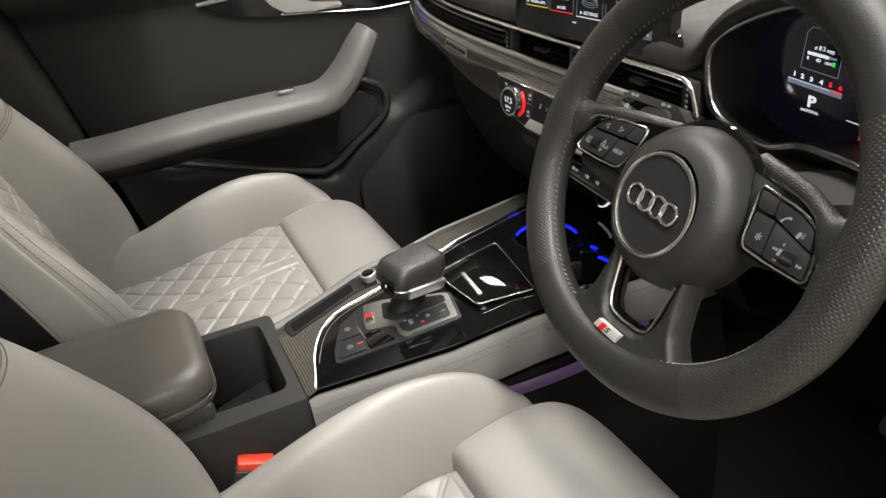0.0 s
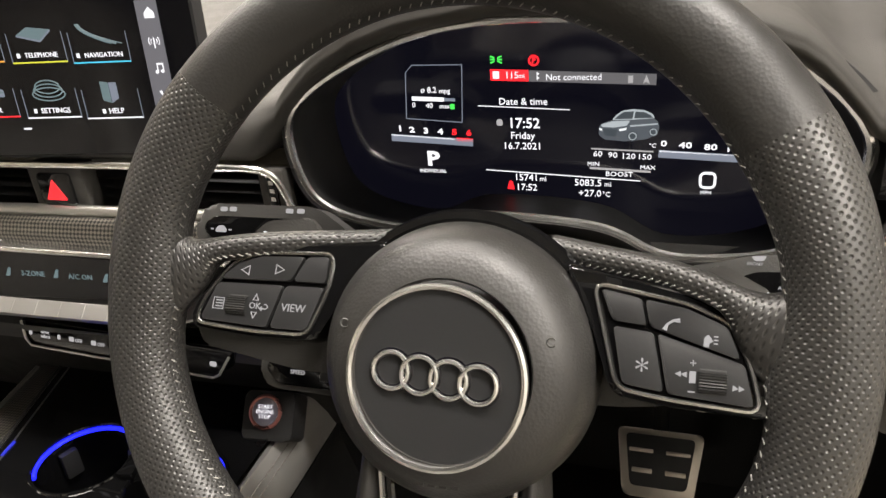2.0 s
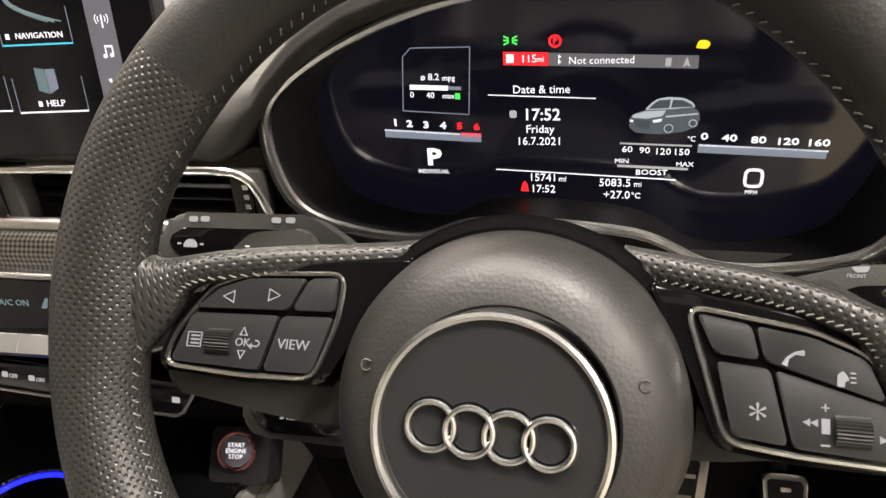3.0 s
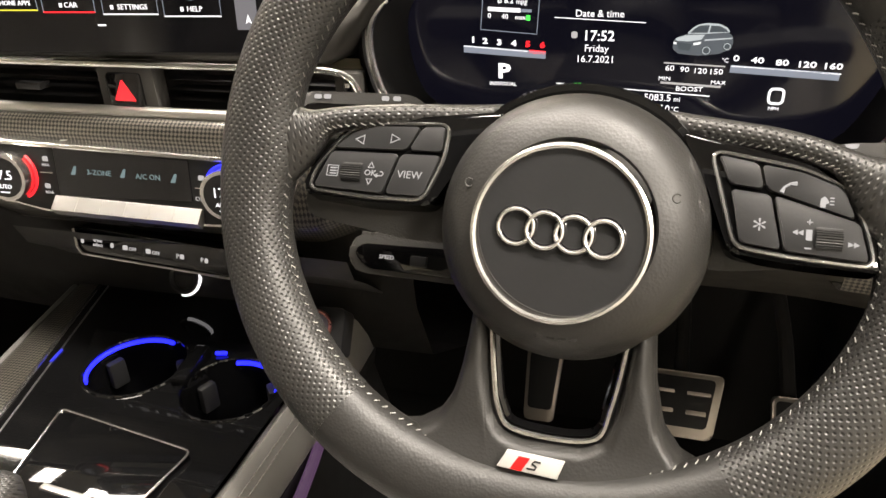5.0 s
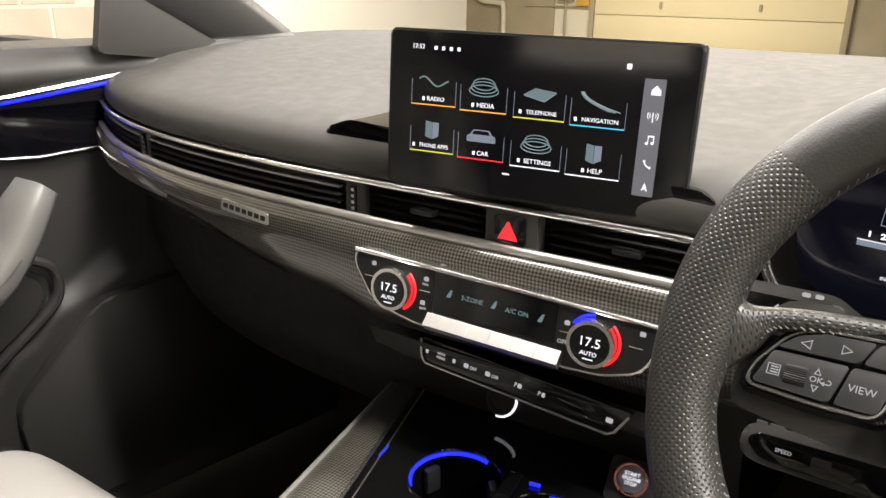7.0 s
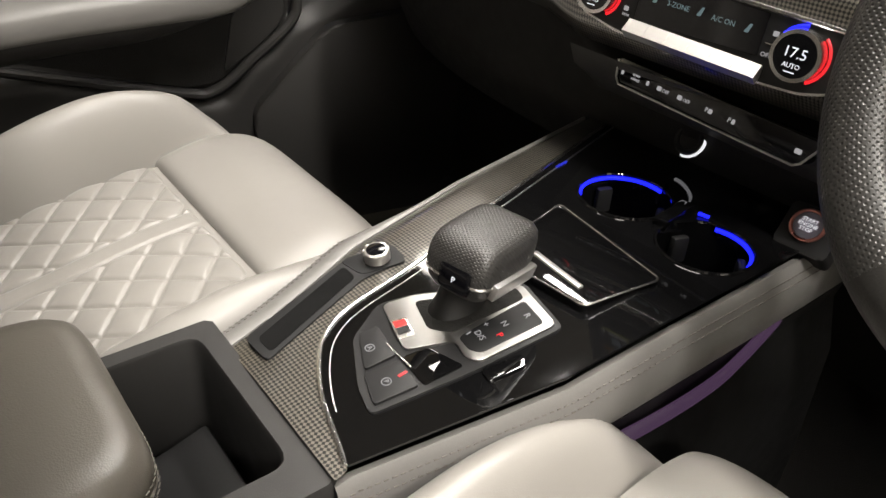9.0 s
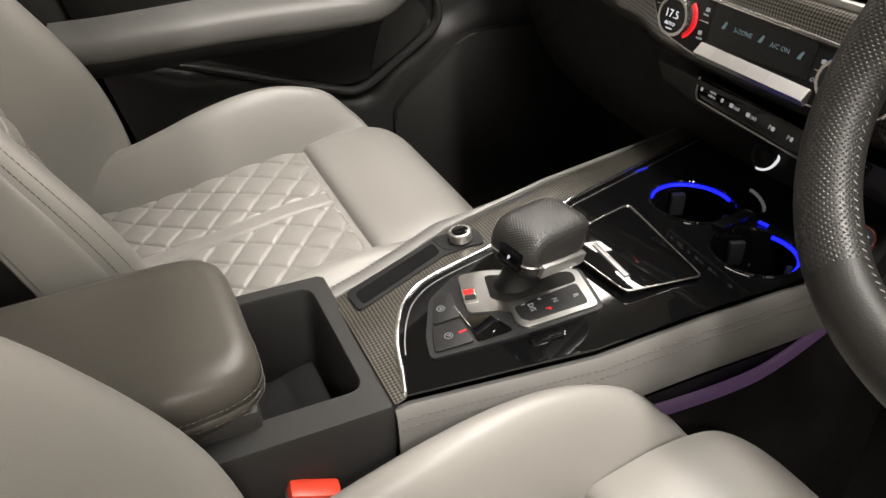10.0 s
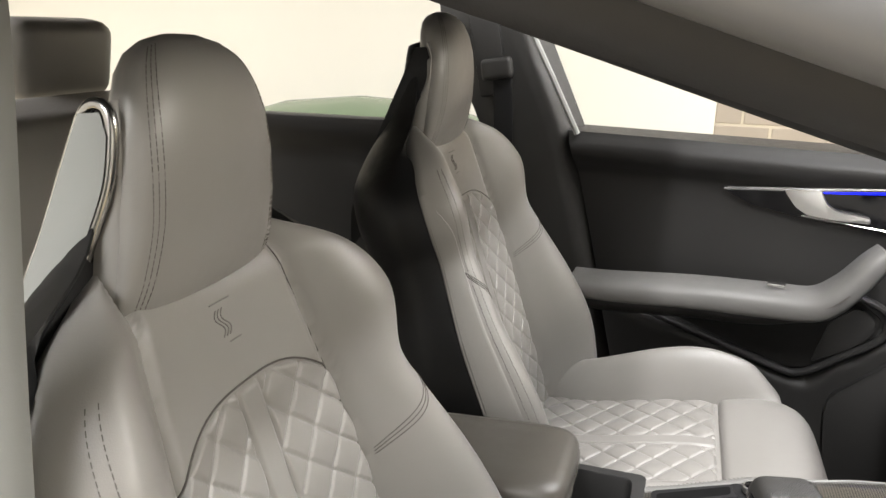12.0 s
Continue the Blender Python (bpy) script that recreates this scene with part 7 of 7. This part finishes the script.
    part("thigh_support", sheet(rows, close_v=True, caps=True), LEATHER, st, "smooth grey leather thigh support", sharp=60)
    # back shell and base
    def shell_front(w, H, fwd):
        wc, wl = curve_table(WC, H), curve_table(W, H)
        xl = wc + (wl - wc) * EDGE
        k = 1 - smooth01(0.09, 0.13, H)
        xe, de = w * 0.97 + (xl - w * 0.97) * k, fwd - 0.022 + (front(xl, H) - 0.004 - fwd + 0.022) * k
        xi, di = w * 0.90 + (xl - 0.012 - w * 0.90) * k, fwd - 0.03
        return [M @ Vector(p) for p in [(xe, H, de), (xi, H, di), (0, H, di), (-xi, H, di), (-xe, H, de)]]

    rows = []
    for i in range(61):
        H = -0.50 + 0.765 * i / 60
        w = curve_table([(-0.50, 0.250), (-0.30, 0.284), (-0.17, 0.276), (-0.05, 0.242), (0.0, 0.252), (0.035, 0.256), (0.075, 0.238), (0.11, 0.192), (0.16, 0.116), (0.22, 0.086), (0.25, 0.072), (0.27, 0.04)], H)
        fwd = 0.028 * smooth01(0.08, 0.28, H)
        thick = 0.115 - 0.085 * smooth01(0.06, 0.262, H)
        rows.append([M @ Vector((w * math.copysign(abs(math.sin(q)) ** 0.6, math.sin(q)), H, fwd - 0.022 - thick * math.cos(q) ** 0.9)) for q in [-math.pi / 2 + math.pi * j / 24 for j in range(25)]] + shell_front(w, H, fwd))
    part("back_shell", sheet(rows, close_v=True, caps=True), SHELL_BLACK, st, "black plastic back shell")
    # seam threads: round the quilted arch, along the panel, on the headrest
    bm = bmesh.new()

    def dashes(path):
        acc = 0.0
        for a, b in zip(path, path[1:]):
            acc += (b - a).length
            if acc >= 0.0048:
                acc = 0.0
                t = (b - a).normalized()
                bmesh.ops.create_cube(bm, size=1, matrix=Matrix.Translation((a + b) / 2) @ t.to_track_quat("X", "Z").to_matrix().to_4x4() @ Matrix.Diagonal((0.0040, 0.0007, 0.0005, 1)))

    for sx in (-1, 1):
        for k in (0.74, 0.80):
            line = [(sx * (curve_table(WC, H) + (curve_table(W, H) - curve_table(WC, H)) * k), H) for H in [-0.45 + 0.53 * i / 300 for i in range(301)]]
            dashes([M @ Vector((X, H, front(X, H) + 0.0002)) for X, H in line])
        for q in (math.radians(33), math.radians(38.5), math.radians(44)):
            col = []
            for H, hw, dc, hd in HEAD[1:-2]:
                col.append(M @ Vector((sx * hw * math.cos(q) ** 0.72, H, dc + hd * math.sin(q) ** 0.85 - 0.0004)))
            dashes(spline(col, 30))
    tagged(part("stitching", bm, THREAD, st, "grey seam stitching", smooth=False), kind="stuff")
    # satin loop with a grey panel on the headrest's outer side, a black panel on its inner side
    for sx in (-1, 1):
        fore = [(sx * 0.165, 0.070, -0.046), (sx * 0.145, 0.090, -0.046), (sx * 0.128, 0.105, -0.044), (sx * 0.102, 0.160, -0.024), (sx * 0.096, 0.202, 0.010), (sx * 0.092, 0.235, 0.026)]
        aft = [(sx * 0.205, 0.00, -0.132), (sx * 0.185, 0.03, -0.132), (sx * 0.160, 0.060, -0.130), (sx * 0.122, 0.120, -0.100), (sx * 0.100, 0.175, -0.062), (sx * 0.092, 0.234, -0.012)]
        ahead, behind = spline(fore, 8), spline(aft, 8)
        loop = [M @ p for p in spline(fore[1:] + [(sx * 0.089, 0.254, 0.026), (sx * 0.088, 0.258, 0.010)] + aft[:0:-1], 8)]
        outboard = sx * cx < 0
        if outboard:
            part("trim_loop", tube(loop, 0.0048, 10), LOOP_METAL, st, "satin metal loop")
        wrap = []
        for p in [p for p in ahead if p.y > 0.096] + [Vector((sx * 0.088, 0.258, 0.022))]:
            hw, dc, hd = (curve_table([(h[0], h[i]) for h in HEAD], p.y) for i in (1, 2, 3))
            a = Vector((sx * hw * 0.95, p.y, dc + 0.05 * hd))
            b = p + Vector((-sx * 0.004, 0, 0.003))
            wrap.append([M @ (a + (b - a) * j / 6 + Vector((sx * 0.003 * math.sin(math.pi * j / 6), 0, 0))) for j in range(7)])
        part("headrest_side", sheet(wrap), LEATHER, st)
        ahead.append(Vector((sx * 0.088, 0.252, 0.024)))
        behind.append(Vector((sx * 0.088, 0.256, 0.006)))
        rows = [[M @ (a + (b - a) * j / 4 + Vector((sx * (0.006 if outboard else -0.006), 0, 0))) for j in range(5)] for a, b in zip(ahead, behind)]
        part("side_panel", sheet(rows), PANEL_GREY if outboard else SHELL_BLACK, st, "grey panel inside the loop" if outboard else "black side panel")
    # dark leather flank of the bolster towards the console
    sx = 1 if cx > 0 else -1
    rows = []
    for i in range(81):
        H = -0.49 + 0.545 * i / 80
        wc, w = curve_table(WC, H), curve_table(W, H)
        a0 = wc + (w - wc) * (0.82 + 0.12 * smooth01(-0.02, 0.055, H))
        rows.append([M @ Vector((sx * a, H, front(a, H) + 0.0012 - (0.0022 if j in (0, 8) else 0))) for j, a in [(j, a0 + (wc + (w - wc) * 0.985 - a0) * j / 8) for j in range(9)]])
    part("bolster_flank", sheet(rows), LEATHER, st, "leather flank of the side bolster")
    # fanned seams between the shoulder wing and the lower side bolster
    for sx in (-1, 1):
        for o in (0.0, 0.006, 0.012):
            line = spline([(sx * 0.219, -0.046 - o), (sx * 0.212, -0.075 - o), (sx * 0.190, -0.105 - o), (sx * (curve_table(WC, -0.13) + 0.008), -0.132 - o * 0.6)], 10)
            part("seam", tube([M @ Vector((p.x, p.y, front(p.x, p.y) + 0.0002)) for p in line], 0.0007, 5, up=(0, 1, 0.3)), THREAD, st)
    # crest on the upper panel: three wavy strokes and an angular bracket,
    # darker tubes painting the shade of its pressed lines
    for k in range(3):
        wave = [(0.0045 * math.sin(2 * math.pi * q / 12) - 0.006 + 0.0045 * k, 0.058 + 0.024 * q / 12) for q in range(13)]
        part("crest_shade_line", tube([M @ Vector((x, h, front(x, h) + 0.0001)) for x, h in wave], 0.0007, 6), CREST_SHADE, st)
    for h, x0, x1 in ((0.088, -0.012, 0.016), (0.052, 0.000, 0.016)):
        part("crest_shade_line", tube([M @ Vector((x0 + (x1 - x0) * q / 6, h, front(x0 + (x1 - x0) * q / 6, h) + 0.0001)) for q in range(7)], 0.0007, 6), CREST_SHADE, st)
    # sewn seams: over the quilted arch and down both sides of the middle panel
    # Thin dark tubes stand in for the shaded grooves.
    arch = [(u * curve_table(WC, top_of(u)) * 0.985, top_of(u) + 0.001) for u in [-1 + 2 * q / 48 for q in range(49)]]
    part("seam", tube([M @ Vector((x, h, front(x, h) + 0.0006)) for x, h in arch], 0.0010, 6), GROOVE_SHADE, st)
    for sx in (-1, 1):
        side = [(sx * curve_table(WC, h), h) for h in [-0.44 + 0.56 * q / 60 for q in range(61)]]
        part("seam", tube([M @ Vector((x, h, front(x, h) + 0.0004)) for x, h in side], 0.0009, 6), GROOVE_SHADE, st)
    part("base", block(pose(cx, -0.28, 0.09), 0.44, 0.50, 0.16, 0.02), SOFT_BLACK, st)
    return st


def top_of(u):
    return 0.014 - 0.042 * abs(u) ** 3.2


def quilt(X, H, edge, gap, slopes):
    """The puffed height of the quilting: pads between two crossing sets of stitched grooves, a plain strip down the middle."""
    ka, pa, kb, pb = slopes
    oa, ob = (0.0, 0.39) if X > 0 else (0.41, 0.14)
    a = abs(math.sin(math.pi * ((H + ka * X) / pa + oa)))
    b = abs(math.sin(math.pi * ((H - kb * X) / pb + ob)))
    h = 0.0036 * (1 - math.exp(-(a / 0.085) ** 1.4)) * (1 - math.exp(-(b / 0.085) ** 1.4)) + 0.0022 * a * b - 0.0035
    k = smooth01(0.015, 0.018, abs(X))
    h = h * k + 0.0012 * (1 - k) - 0.004 * math.exp(-((abs(X) - 0.0165) / 0.0018) ** 2)
    h *= 1.5 if ka < 0 else 1.0
    fade = min(1, (1 - edge) / 0.03) * min(1, max(0, gap) / 0.006)
    return h * max(0, fade) - 0.004 * (1 - max(0, fade))


tagged(seat(0.345, -0.583, 0.746, 0.035, 1.0, 1.0), "pale grey leather driver's sport seat with diamond quilting and built-in headrest")
tagged(seat(-0.46, -0.62, 0.746, 0.0, 1.12, 0.45), "pale grey leather passenger sport seat with diamond quilting and built-in headrest")

# ---- armrest, belt buckle ----
AM = pose(-0.026, -0.52, 0.480, 3, 0, 0)
rows = []
for z, k in [(-0.020, 0.90), (-0.018, 0.96), (-0.006, 1.0), (-0.0045, 0.985), (-0.003, 1.0), (0.012, 0.99), (0.020, 0.965), (0.026, 0.91), (0.029, 0.80), (0.030, 0.5)]:
    rows.append([AM @ Vector((0.091 * k * math.copysign(abs(math.cos(q)) ** 0.32, math.cos(q)), 0.172 * (1 - (1 - k) * 0.55) * math.copysign(abs(math.sin(q)) ** 0.26, math.sin(q)), z)) for q in [2 * math.pi * j / 72 for j in range(72)]])
armrest = part("armrest_lid", sheet(rows, close_v=True, caps=True), ARM_LEATHER, console, "padded taupe leather armrest lid, darkened in colour for the roof's shade", sharp=70)
bm = bmesh.new()
edge = [Vector((0.0914 * math.copysign(abs(math.cos(q)) ** 0.32, math.cos(q)), 0.1722 * math.copysign(abs(math.sin(q)) ** 0.26, math.sin(q)), 0.0)) for q in [2 * math.pi * j / 2000 for j in range(2001)]]
for dz in (0.0015, -0.0095):
    run = 0.0
    for a, b in zip(edge, edge[1:]):
        run += (b - a).length
        if run > 0.0046:
            run = 0.0
            bmesh.ops.create_cube(bm, size=1, matrix=AM @ Matrix.Translation((a.x, a.y, dz)) @ (b - a).to_track_quat("X", "Z").to_matrix().to_4x4() @ Matrix.Diagonal((0.0032, 0.0006, 0.0006, 1)))
tagged(part("stitching", bm, THREAD_DARK, armrest, "taupe stitching", smooth=False), kind="stuff")
part("lower_shell", block(pose(-0.026, -0.525, 0.452, 3, 0, 0), 0.172, 0.335, 0.03, 0.008), SOFT_BLACK, armrest)
buckle = thing("belt_buckle", (0.098, -0.34, 0.25), "seat belt buckle with a red release button", "buckle")
BK = pose(0.092, -0.335, 0.405, -18, 0, -8)
part("body", block(BK @ pose(0, 0, -0.045), 0.026, 0.046, 0.09, 0.006), SOFT_BLACK, buckle)
part("release_button", block(BK @ pose(0, 0, 0.002), 0.018, 0.040, 0.012, 0.003), RED_PLASTIC, buckle, "red release button")
part("stalk", block(pose(0.098, -0.365, 0.24, -18, 0, 0), 0.012, 0.03, 0.22, 0.004), SOFT_BLACK, buckle)

# ---- bare blocks of the garage wall ----
block_me = []
for w in (0.280, 0.135):
    bm = block(pose(0, 0, 0), 0.05, w, 0.185, 0.006, 1)
    me = bpy.data.meshes.new("wall_block")
    bm.to_mesh(me)
    bm.free()
    me.materials.append(BLOCK)
    block_me.append(me)
wall_host = bpy.data.objects["wall_west_block"]
for r in range(9):
    z = 0.586 - 0.195 * 3 + 0.0975 + 0.195 * r
    y = -0.104 + (0.145 if r % 2 else 0.0)
    if r % 2:
        ob = new("wall_block", block_me[1])
        ob.location = (-3.531, -0.104 + 0.0675, z)
        ob.parent = wall_host
    while y + 0.28 < 2.2:
        ob = new("wall_block", block_me[0])
        ob.location = (-3.531 + random.uniform(-0.001, 0.001), y + 0.14, z)
        ob.parent = wall_host
        y += 0.290
